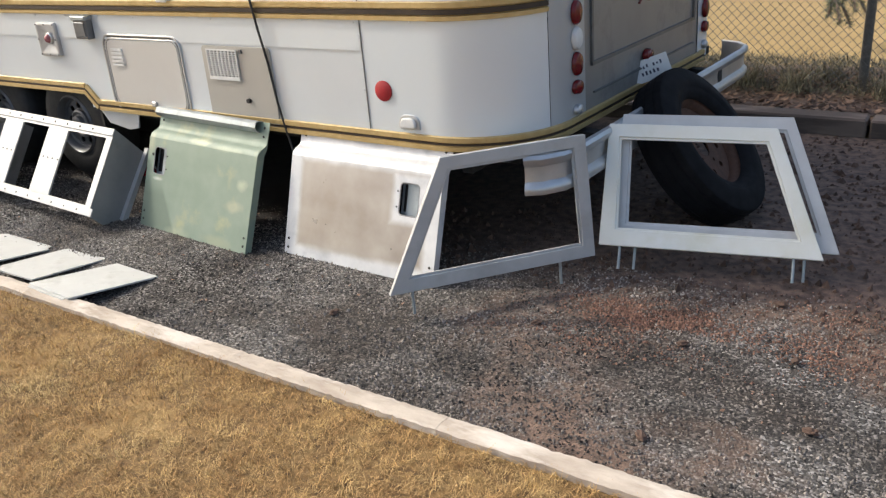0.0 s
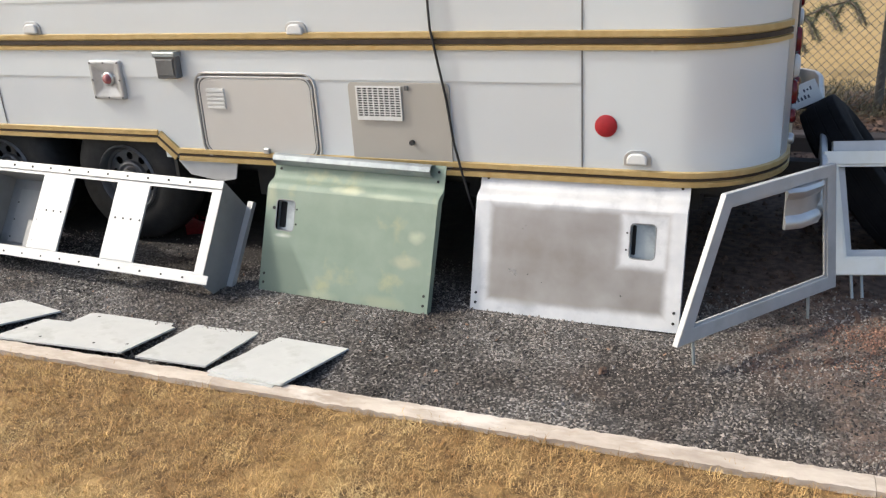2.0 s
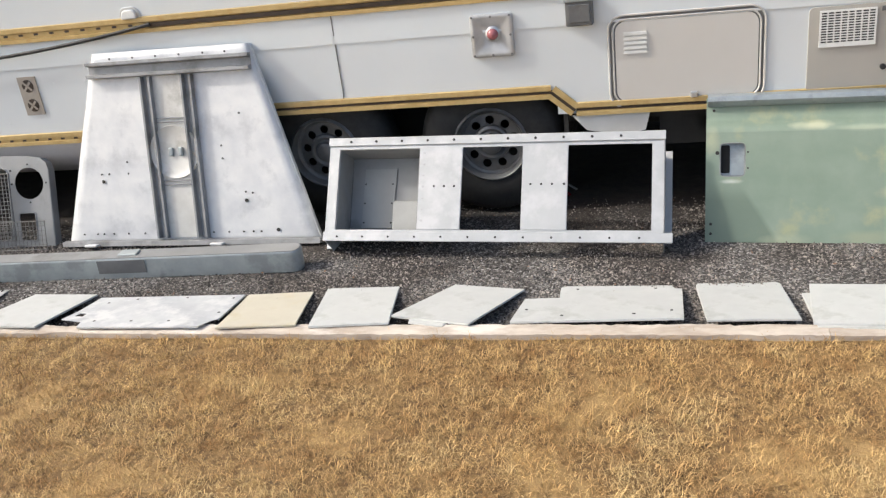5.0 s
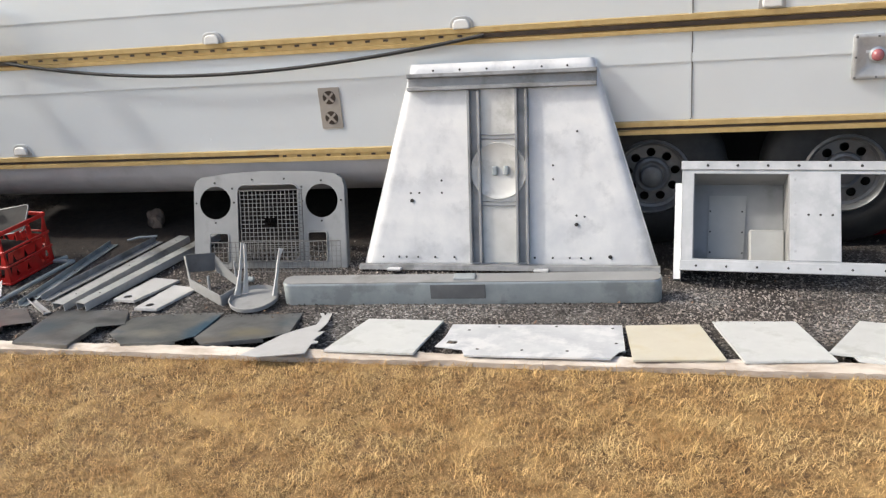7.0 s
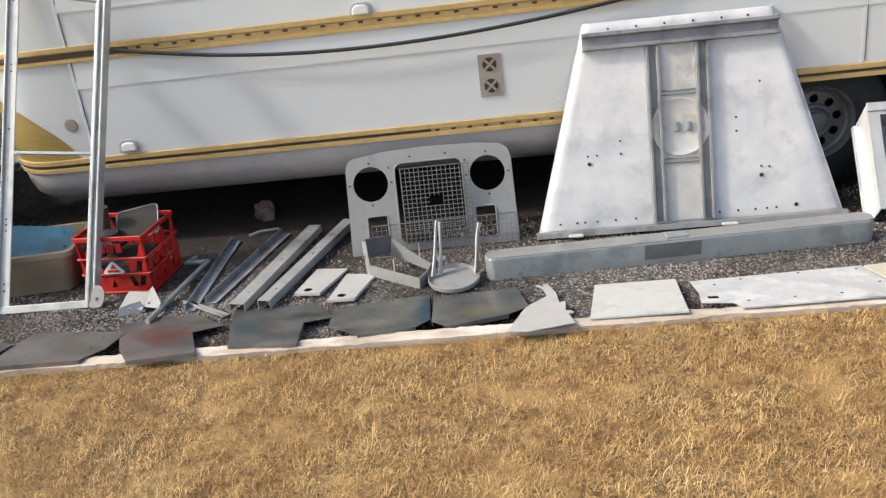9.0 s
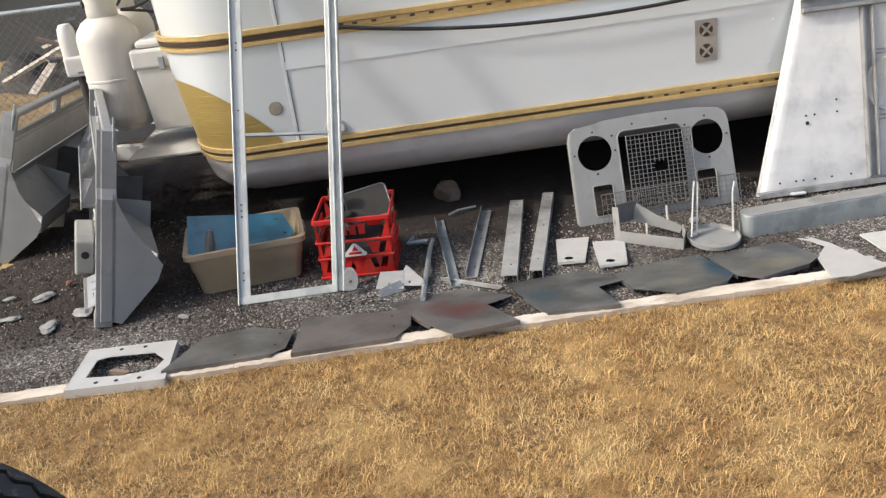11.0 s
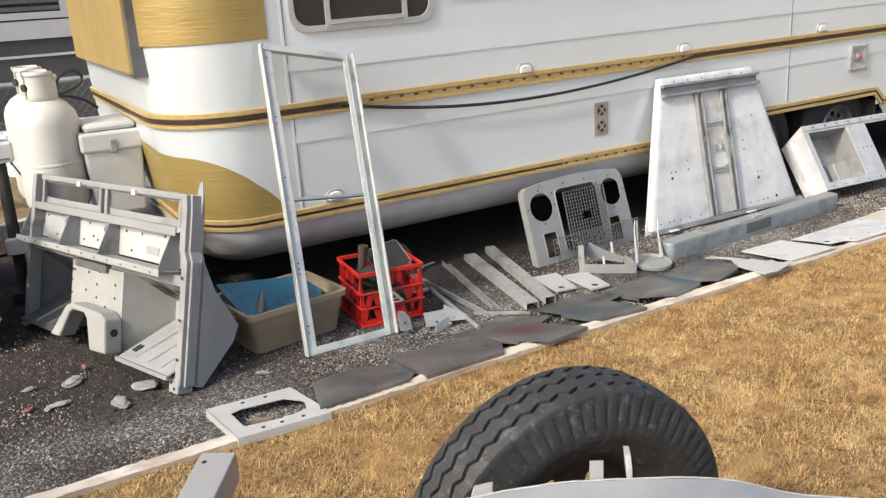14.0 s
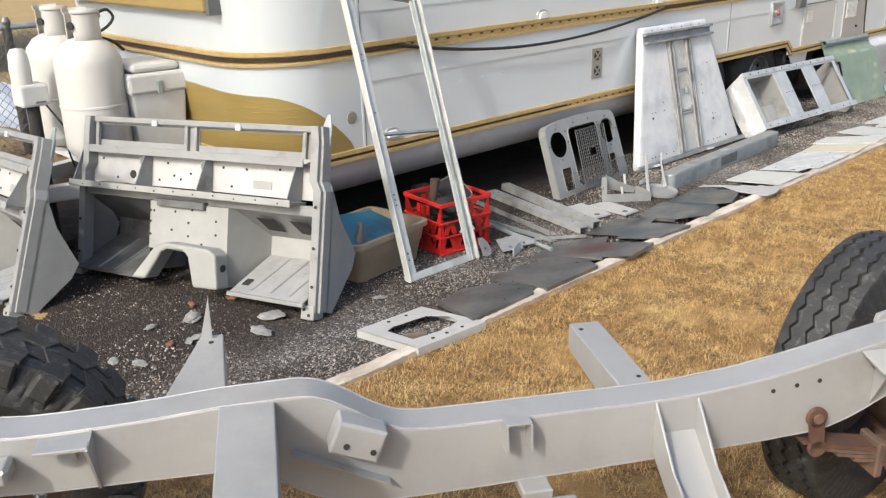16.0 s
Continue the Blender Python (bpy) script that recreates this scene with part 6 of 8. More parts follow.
# The end plate's shade is put into its darker primer.
strap([(-7.428, 2.634, 0.095), (-7.325, 2.705, 0.075)], 0.085, M_well, hb, "end_plate")
strap([(-7.325, 2.705, 0.070), (-7.250, 2.655, 0.035), (-7.154, 2.591, 0.0)], [0.085, 0.055, 0.035], M_grey, hb)
strap([(-7.31, 2.575, -0.01), (-7.31, 2.58, 0.03), (-7.31, 2.585, 0.055)], 0.016, M_topframe, hb, "tab")
strap([(-7.20, 2.63, 0.03), (-7.20, 2.635, 0.07), (-7.20, 2.64, 0.10)], 0.016, M_topframe, hb, "tab")
b = lathe(nb(), [(0.0001, 0.004), (0.098, 0.004), (0.104, 0.020), (0.108, 0.018), (0.106, 0.0), (0.0001, 0.0)], Matrix.Translation((-7.060, 2.475, -0.014)) @ Matrix.Rotation(radians(5), 4, 'X'), 30)
part("dish", b, M_grey, hb, "shallow round dish", smooth=True)
for p in ([(-7.145, 2.500, 0.0), (-7.130, 2.530, 0.09), (-7.118, 2.550, 0.17), (-7.108, 2.560, 0.22)], [(-7.115, 2.520, 0.0), (-7.105, 2.540, 0.10), (-7.098, 2.555, 0.215)], [(-6.970, 2.490, 0.0), (-6.960, 2.520, 0.08), (-6.950, 2.545, 0.15), (-6.935, 2.555, 0.195)]):
    strap(p, [0.030, 0.014, 0.012, 0.018][:len(p)], M_topframe, hb, "arm", 0.006)
b = nb()
tube(b, [(-7.125, 2.57, 0.045), (-7.090, 2.57, 0.045)], 0.012, 8)
part("pivot", b, M_galv, hb)
br = thing("folded_bracket", "small bright folded bracket lying on gravel", "metal bracket")
for outline, m, mt in (([(0, 0), (0.12, 0.0), (0.105, 0.095), (0.0, 0.085)], pose(-8.475, 2.515, -0.016, -62, 0, -22), M_stiff),
                       ([(0, 0), (0.115, 0.0), (0.10, 0.048), (0.015, 0.036)], pose(-8.465, 2.455, -0.030, -12, 0, 16), M_toe),
                       ([(0, 0), (0.125, 0.012), (0.115, 0.040), (0.012, 0.105)], pose(-8.395, 2.505, -0.010, -60, 0, -32), M_stiff)):
    part("leaf", sheet(nb(), outline, [ring_pts(outline[1][0] * 0.45, 0.024, 0.006, 8)], 0.003), mt, br).matrix_basis = m

# ---- tall rear door frame leaning on the trailer ----
df = thing("door_frame", "tall pale aluminium door frame leaning on the trailer", "door frame", frame_of((-9.036, 2.595, -0.032), (0.43, -0.016, 0.0), (0, 0.588, 1.304)))


def leanbar(z0, x0, z1, x1, w, y0, y1, material, parent, name, bevel=0.003):
    b = prism(nb(), [(x0, z0), (x0 + w, z0), (x1 + w, z1), (x1, z1)], y0, y1)
    return part(name, b, material, parent, edge=bevel)


lx = lambda z: 0.143 * z / 1.43
rx = lambda z: 0.432 + 0.144 * z / 1.335
M_dframe = mat("door_frame_aluminium", (0.52, 0.53, 0.505), (0.45, 0.46, 0.44), 9.0, 0.45, 0.25, 0.05, 90.0, (0.37, 0.38, 0.37), 5.0)
leanbar(0.0, lx(0), 1.43, lx(1.43), 0.046, 0.0, 0.006, M_dframe, df, "post")
leanbar(0.0, lx(0) - 0.006, 1.43, lx(1.43) - 0.006, 0.008, -0.012, 0.030, M_dframe, df, "post_flange")
leanbar(0.0, rx(0) - 0.050, 1.335, rx(1.335) - 0.050, 0.050, 0.0, 0.006, M_dframe, df, "post")
leanbar(0.0, rx(0) - 0.004, 1.335, rx(1.335) - 0.004, 0.010, -0.026, 0.030, M_dframe, df, "post_flange")
leanbar(0.0, rx(0) - 0.034, 1.335, rx(1.335) - 0.034, 0.010, -0.016, 0.0, M_galv, df, "channel_rib")
part("sill", prism(nb(), [(0.0, 0.0), (0.44, 0.0), (0.44, 0.034), (0.0, 0.034)], -0.004, 0.040), M_dframe, df, edge=0.003)
part("head", prism(nb(), [(lx(1.43), 1.43), (rx(1.335), 1.335), (rx(1.305), 1.305), (lx(1.40), 1.400)], -0.006, 0.030), M_dframe, df, edge=0.003)
part("mid_rail", prism(nb(), [(lx(0.70) + 0.04, 0.690), (rx(0.665) - 0.04, 0.655), (rx(0.665) - 0.04, 0.668), (lx(0.70) + 0.04, 0.703)], 0.0, 0.026), M_galv, df, edge=0.002)
b = sheet(nb(), [(-0.030, -0.036), (-0.008, -0.046), (0.024, -0.040), (0.036, -0.010), (0.034, 0.022), (0.018, 0.052), (-0.008, 0.056), (-0.020, 0.026)], [ring_pts(0.004, -0.006, 0.007, 8)], 0.005, Matrix.Translation((0.462, -0.052, 0.040)) @ Matrix.Rotation(radians(-14), 4, 'X'))
part("foot_bracket", b, M_stiff, df, edge=0.001)
dots([(lx(z) + 0.020, z) for z in (0.10, 0.13, 0.36, 0.385, 0.41, 0.80, 1.05, 1.08, 1.36)], 0.004, -0.0008, df)

# ---- storage tote ----
to = thing("storage_tote", "tan plastic tote holding a blue panel and parts", "storage tote", frame_of((-9.235, 2.752, -0.030), (0.455, 0.045, 0.0), (0, 0, 1)))


def shell_box(bm, lo, hi, z0, z1, th, r):
    """An open tapered box with rounded corners: lo and hi are (x0, y0, x1, y1) at the bottom and the rim."""
    def ring(bx, z):
        return [bm.verts.new((x, y, z)) for x, y in round_rect(*bx, r, 4)]
    inn = lambda q: (q[0] + th, q[1] + th, q[2] - th, q[3] - th)
    mid = [a + (c - a) * 0.55 for a, c in zip(lo, hi)]
    mid2 = (mid[0] - 0.004, mid[1] - 0.004, mid[2] + 0.004, mid[3] + 0.004)
    zm = z0 + (z1 - z0) * 0.55
    rim = (hi[0] - 0.014, hi[1] - 0.014, hi[2] + 0.014, hi[3] + 0.014)
    rings = [ring(lo, z0), ring(mid, zm - 0.006), ring(mid2, zm), ring(hi, z1 - 0.024), ring(rim, z1 - 0.024), ring(rim, z1), ring(inn(hi), z1), ring(inn(lo), z0 + th)]
    for a, c in zip(rings, rings[1:]):
        for i in range(len(a)):
            bm.faces.new((a[i], a[(i + 1) % len(a)], c[(i + 1) % len(a)], c[i]))
    bm.faces.new(rings[0])
    bm.faces.new(rings[-1])
    return bm


part("tub", shell_box(nb(), (0.03, 0.0, 0.455, 0.31), (0.0, -0.026, 0.486, 0.345), 0.0, 0.196, 0.005, 0.035), M_tan, to, smooth=True)
for x in (-0.020, 0.488):
    part("handle", box(nb(), (x, 0.10, 0.150), (x + 0.022, 0.215, 0.183), bevel=0.007, seg=2), M_tan, to)
blue = thing("blue_panel", "blue painted sheet metal panel standing in the tote", "metal sheet", frame_of((-9.235, 2.765, 0.145), (0.44, 0.12, -0.03), (0, 0.32, 0.09)))
b = sheet(nb(), [(0.0, 0.0), (0.43, 0.0), (0.47, 0.05), (0.455, 0.20), (0.05, 0.30)], [ring_pts(0.43, 0.05, 0.008, 8), ring_pts(0.42, 0.16, 0.007, 8)], 0.004)
part("sheet", b, M_blue, blue)
lump = thing("small_part", "dark metal fitting resting in the tote", "metal part", to.matrix_basis @ pose(0.09, 0.055, 0.15, 0, 12, 0))
part("body", lathe(nb(), [(0.020, 0), (0.024, 0.05), (0.018, 0.08), (0.012, 0.115), (0.0001, 0.12)], n=12), M_rim, lump, smooth=True)
lump = thing("small_part", "folded grey scrap resting in the tote", "metal part", to.matrix_basis @ pose(0.12, 0.12, 0.15, 20, 30, 40))
part("body", box(nb(), (0, 0, 0), (0.13, 0.08, 0.03), bevel=0.008), M_galv, lump)

# ---- red milk crate ----
cr = thing("milk_crate", "red plastic milk crate holding dark parts on gravel", "crate", frame_of((-8.690, 2.730, -0.032), (0.31, -0.045, 0.0), (0, 0, 1)))
CW, CD, CH = 0.312, 0.300, 0.268


def crate_wall(w, m, logo=False):
    holes = []
    for row, (z0, z1) in enumerate(((0.028, 0.078), (0.100, 0.150), (0.190, 0.232))):
        k = 7
        for i in range(k):
            x0 = 0.020 + (w - 0.040) * i / k + 0.006
            x1 = 0.020 + (w - 0.040) * (i + 1) / k - 0.006
            if logo and row == 1 and i in (2, 3, 4):
                continue
            if row == 2 and i in (0, 1, 5, 6):
                continue
            lean = 0.008 * (1 if i % 2 else -1) if row < 2 else 0.0
            holes.append([(x0 + lean, z0), (x1 + lean, z0), (x1 - lean, z1), (x0 - lean, z1)])
    o = part("wall", sheet(nb(), [(0, 0), (w, 0), (w, CH), (0, CH)], holes, 0.006, m), M_redplastic, cr)
    for z in (0.0, 0.086, 0.160, CH - 0.020):
        b = box(nb(), (-0.004, -0.009, z), (w + 0.004, 0.0, z + (0.020 if z > 0.2 else 0.010)), m, bevel=0.002)
        part("rib", b, M_redplastic, cr)
    return o


crate_wall(CW, I4, True)
crate_wall(CW, Matrix.Translation((CW, CD, 0)) @ Matrix.Rotation(math.pi, 4, 'Z'))
crate_wall(CD, Matrix.Translation((CW, 0, 0)) @ Matrix.Rotation(math.pi / 2, 4, 'Z'))
crate_wall(CD, Matrix.Translation((0, CD, 0)) @ Matrix.Rotation(-math.pi / 2, 4, 'Z'))
part("floor", box(nb(), (0.004, 0.004, 0.004), (CW - 0.004, CD - 0.004, 0.012)), M_redplastic, cr)
lg = part("emblem", prism(nb(), [(0.112, 0.098), (0.200, 0.098), (0.206, 0.106), (0.162, 0.154), (0.150, 0.154), (0.106, 0.106)], -0.0135, -0.0095), M_paper, cr, "white triangular emblem")
part("emblem_mark", prism(nb(), [(0.126, 0.106), (0.186, 0.106), (0.180, 0.117), (0.132, 0.117)], -0.0150, -0.0136), M_redplastic, cr)
part("emblem_mark", prism(nb(), [(0.142, 0.122), (0.172, 0.122), (0.157, 0.144)], -0.0150, -0.0136), M_redplastic, cr)
t = thing("steel_flap", "dark sheet metal flap standing in the crate", "metal part", cr.matrix_basis @ pose(0.14, 0.10, 0.20, -50, -8, 12))
part("sheet", sheet(nb(), round_rect(0, 0, 0.19, 0.155, 0.02, 4), (), 0.004), M_dark, t)
b = nb()
tube(b, [(x, 0.002, z) for x, z in round_rect(0.0, 0.0, 0.19, 0.155, 0.02, 4)], 0.004, 6, True)
part("bead", b, M_rim, t)
t = thing("dark_casting", "black cast metal part lying in the crate", "metal part", cr.matrix_basis @ pose(0.03, 0.05, 0.175))
b = nb()
bmesh.ops.create_icosphere(b, subdivisions=3, radius=0.07)
for v in b.verts:
    v.co = Vector((v.co.x * 1.1, v.co.y * 1.3, v.co.z * 0.8)) * (0.85 + 0.45 * noise.noise(v.co * 22)) + Vector((0.07, 0.08, 0.03))
part("body", b, M_dark, t, smooth=True)
t = thing("steel_tube", "rusty brown tube standing in the crate", "metal part", cr.matrix_basis @ pose(0.045, 0.17, 0.02, 4, 6, 0))
part("tube", lathe(nb(), [(0.021, 0.0), (0.021, 0.30), (0.024, 0.302), (0.024, 0.335), (0.014, 0.337)], n=14), M_axle, t, smooth=True)
t = thing("filler", "grey metal scraps filling the crate", "metal part", cr.matrix_basis @ pose(0.02, 0.02, 0.014))
part("body", box(nb(), (0.02, 0.02, 0), (0.25, 0.24, 0.12), bevel=0.02), M_dark, t)


# ---- bulkheads ----
def bulkhead(o, w, lean, label):
    w = Vector(w)
    away = Vector((-w.y, w.x, 0.0)).normalized()
    t = thing("bulkhead", label, "vehicle bulkhead", frame_of(o, w, away * lean + Vector((0, 0, 0.97))) @ Matrix.Diagonal((1.03, 1, 1, 1)), "stripped bulkheads")
    P = lambda n, b, m=M_grey, lab="", e=0.0, s=False: part(n, b, m, t, lab, edge=e, smooth=s)
    # posts with their kink, feet and ears
    for x, s in ((1.375, 1), (0.0, -1)):
        q = x if s > 0 else x
        for n_, x0, x1, y0, y1 in (("post", 0.0, 0.038, -0.030, 0.030), ("post_flange", 0.030 if s > 0 else -0.012, 0.050 if s > 0 else 0.008, -0.012, 0.046)):
            b = prism(nb(), [(q + x0, 0.03), (q + x1, 0.03), (q + x1, 0.535), (q + x1 - 0.022 * s, 0.575), (q + x1 - 0.022 * s, 0.735), (q + x1 - 0.03 * s, 0.80), (q + x0 - 0.03 * s, 0.80), (q + x0 - 0.022 * s, 0.735), (q + x0 - 0.022 * s, 0.575), (q + x0, 0.535)], y0, y1)
            P(n_, b, M_grey, e=0.003)
        P("ear", prism(nb(), [(q - 0.010, 0.70), (q + 0.030, 0.72), (q + 0.034, 0.79), (q + 0.026, 0.852), (q + 0.010, 0.852), (q - 0.014, 0.79)], 0.028, 0.036), M_galv, e=0.002)
        P("foot_bracket", box(nb(), (q - 0.03, -0.035, 0.0), (q + 0.035, 0.035, 0.062), bevel=0.003), M_tunnel, "pale foot bracket")
        dots([(q - 0.012, 0.042), (q + 0.012, 0.020), (q + 0.02, 0.14), (q + 0.02, 0.30), (q + 0.02, 0.47)], 0.007, -0.0365, t)
        xa = q + (0.046 if s > 0 else -0.008)
        P("wing_plate", prism(nb(), [(0.03, 0.56), (0.10, 0.42), (0.225, 0.27), (0.205, 0.20), (0.07, 0.02), (0.03, 0.03)], xa, xa + 0.004, YZ), M_grey)
    # head rail and vent panel
    P("head_rail", box(nb(), (0.0, -0.006, 0.772), (1.37, 0.034, 0.800), bevel=0.005), M_grey)
    P("vent_panel", sheet(nb(), [(0.02, 0.660), (1.365, 0.660), (1.365, 0.775), (0.02, 0.775)], [round_rect(0.085, 0.690, 0.640, 0.763, 0.015, 3), round_rect(0.715, 0.690, 1.290, 0.763, 0.015, 3)], 0.004, Matrix.Translation((0, 0.016, 0))))
    for x in (0.08, 0.645, 0.70, 1.295):
        P("vent_post", box(nb(), (x - 0.008, -0.002, 0.655), (x + 0.012, 0.016, 0.775), bevel=0.003), M_grey)
    for x in (0.45, 0.94):
        P("clip", box(nb(), (x, -0.016, 0.765), (x + 0.030, -0.004, 0.790), bevel=0.002), M_alub)
    # parcel shelf of three bays
    Y0, Y1 = -0.078, 0.030
    P("shelf_top", prism(nb(), [(0.03, 0.642), (1.325, 0.642), (1.365, 0.662), (0.02, 0.662)], -0.022, Y1), M_tunnel, e=0.003)
    P("shelf_top_lip", box(nb(), (0.04, -0.028, 0.628), (1.315, -0.022, 0.664), bevel=0.002), M_grey)
    # The back's paler grey carries the light it faces; the dividers stay dark.
    P("shelf_back", box(nb(), (0.03, Y1 - 0.004, 0.490), (1.335, Y1, 0.645)), M_topframe)
    dots([(0.10, 0.60), (0.20, 0.515), (0.36, 0.60), (0.47, 0.52), (0.52, 0.60), (0.56, 0.545), (0.60, 0.53), (0.66, 0.56), (0.73, 0.61), (0.85, 0.60), (0.90, 0.52), (0.98, 0.60), (1.16, 0.61), (1.22, 0.53)], 0.006, Y1 - 0.0048, t)
    dots([(0.09 + 0.115 * i, 0.474 + 0.005 * (i % 2)) for i in range(11)], 0.004, Y0 - 0.0066, t)
    P("shelf_floor", prism(nb(), [(0.0, 0.470), (1.295, 0.470), (1.30, 0.482), (0.0, 0.482)], Y0, Y1), M_grey)
    P("shelf_lip", box(nb(), (-0.010, Y0 - 0.006, 0.462), (1.30, Y0, 0.492), bevel=0.002), M_tunnel)
    for x in (0.010, 0.418, 0.785, 1.275):
        b = prism(nb(), [(Y0, 0.484), (Y1 - 0.006, 0.484), (Y1 - 0.006, 0.642), (-0.020, 0.642)], x, x + 0.005, YZ)
        P("shelf_divider", b, M_stiff if x < 1.2 else M_grey)
        if x in (0.418, 0.785):
            b = lathe(nb(), [(0.026, 0), (0.026, 0.002), (0.0001, 0.002)], Matrix.Translation((x - 0.0005, -0.02, 0.60)) @ Matrix.Rotation(radians(-90), 4, 'Y'), 16)
            P("instrument_hole", b, M_plate)
    P("data_plate", box(nb(), (1.02, Y1 - 0.007, 0.520), (1.12, Y1 - 0.004, 0.556)), M_tunnel, "small pale data plate")
    P("cable_hole", lathe(nb(), [(0.020, 0), (0.020, 0.002), (0.0001, 0.002)], Matrix.Translation((0.30, Y1 - 0.004, 0.535)) @ Matrix.Rotation(radians(90), 4, 'X'), 14), M_dark)
    # bar under the shelf
    P("cross_bar", box(nb(), (0.02, -0.012, 0.425), (1.375, 0.012, 0.470), bevel=0.004), M_grey)
    P("cross_bar_tray", box(nb(), (0.52, -0.040, 0.405), (0.80, 0.0, 0.440), bevel=0.003), M_rim)
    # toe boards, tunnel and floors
    # The left footwell's parts are darker than the right one's.
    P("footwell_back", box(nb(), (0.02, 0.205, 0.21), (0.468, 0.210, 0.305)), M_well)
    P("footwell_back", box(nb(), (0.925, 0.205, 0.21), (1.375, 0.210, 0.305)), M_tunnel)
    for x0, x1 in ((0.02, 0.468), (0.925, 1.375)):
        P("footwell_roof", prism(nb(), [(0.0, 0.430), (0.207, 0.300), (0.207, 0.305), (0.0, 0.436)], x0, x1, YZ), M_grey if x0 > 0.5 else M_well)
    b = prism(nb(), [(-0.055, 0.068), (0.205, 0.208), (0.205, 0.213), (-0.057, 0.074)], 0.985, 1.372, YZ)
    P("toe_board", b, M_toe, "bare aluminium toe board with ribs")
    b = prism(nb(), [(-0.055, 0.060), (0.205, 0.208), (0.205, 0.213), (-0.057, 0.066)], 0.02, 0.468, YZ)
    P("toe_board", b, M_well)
    FL = frame_of((0.925, -0.056, 0.0745), (1, 0, 0), (0, 0.260, 0.139))
    for x in (0.16, 0.26, 0.36):
        b = nb()
        tube(b, [FL @ Vector((x - 0.0, -0.001, 0.02)), FL @ Vector((x + 0.02, -0.001, 0.28))], 0.006, 6)
        P("rib", b, M_toe, s=True)
    FL2 = frame_of((0.02, -0.056, 0.0665), (1, 0, 0), (0, 0.260, 0.147))
    for x in (0.14, 0.25):
        b = nb()
        tube(b, [FL2 @ Vector((x, -0.001, 0.02)), FL2 @ Vector((x + 0.02, -0.001, 0.28))], 0.006, 6)
        P("rib", b, M_galv, s=True)
    P("pedal_hole", box(nb(), (-0.015, 0.0, 0), (0.02, 0.003, 0.045), FL @ Matrix.Translation((0.10, -0.004, 0.05))), M_dark)
    P("toe_lip", box(nb(), (0.975, -0.070, 0.054), (1.378, -0.054, 0.072), bevel=0.002), M_grey)
    P("tunnel_side", slab(nb(), [(0.921, -0.018), (0.926, -0.018), (0.988, 0.208), (0.982, 0.208)], 0.075, 0.428), M_tunnel)
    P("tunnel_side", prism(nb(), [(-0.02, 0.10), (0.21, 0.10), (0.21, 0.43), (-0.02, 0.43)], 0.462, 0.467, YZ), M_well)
    P("tunnel_front", sheet(nb(), [(0.462, 0.205), (0.926, 0.205), (0.926, 0.425), (0.462, 0.425)], (), 0.005, Matrix.Translation((0, -0.02, 0))), M_tunnel)
    SR = Matrix.Translation((0, 0.0, 0.430)) @ Matrix.Rotation(radians(-32.3), 4, 'X')
    for x in (1.03, 1.21):
        P("slot", prism(nb(), [(x, -0.010), (x + 0.055, -0.010), (x + 0.100, -0.012), (x + 0.045, -0.012)], 0.05, 0.16, SR), M_dark)
    dots([(0.47, 0.38), (0.49, 0.38), (0.47, 0.33), (0.47, 0.27), (0.60, 0.30), (0.70, 0.28), (0.70, 0.34), (0.78, 0.25), (0.86, 0.36), (0.86, 0.30), (0.86, 0.24), (0.62, 0.385), (0.72, 0.40)], 0.006, -0.0205, t)
    # gearbox arch standing proud of the tunnel
    b = prism(nb(), [(0.440, 0.070), (0.585, 0.232), (0.640, 0.250), (0.890, 0.246), (0.935, 0.222), (0.952, 0.075), (0.815, 0.068), (0.778, 0.200), (0.752, 0.222), (0.655, 0.222), (0.622, 0.205), (0.530, 0.074)], -0.105, -0.021)
    P("gearbox_arch", b, M_tunnel, e=0.010)
    P("gear_hole", lathe(nb(), [(0.017, 0), (0.017, 0.002), (0.0001, 0.002)], Matrix.Translation((0.944, -0.062, 0.165)) @ Matrix.Rotation(radians(90), 4, 'Y'), 16), M_dark)
    return t


bulkhead((-9.960, 3.985, -0.100), (0.258, -0.966, 0.048), 0.25, "grey primed vehicle bulkhead with parcel shelf standing on gravel")
bulkhead((-10.350, 5.120, -0.165), (-0.036, -0.997, 0.060), 0.36, "second grey primed bulkhead standing further back on gravel")

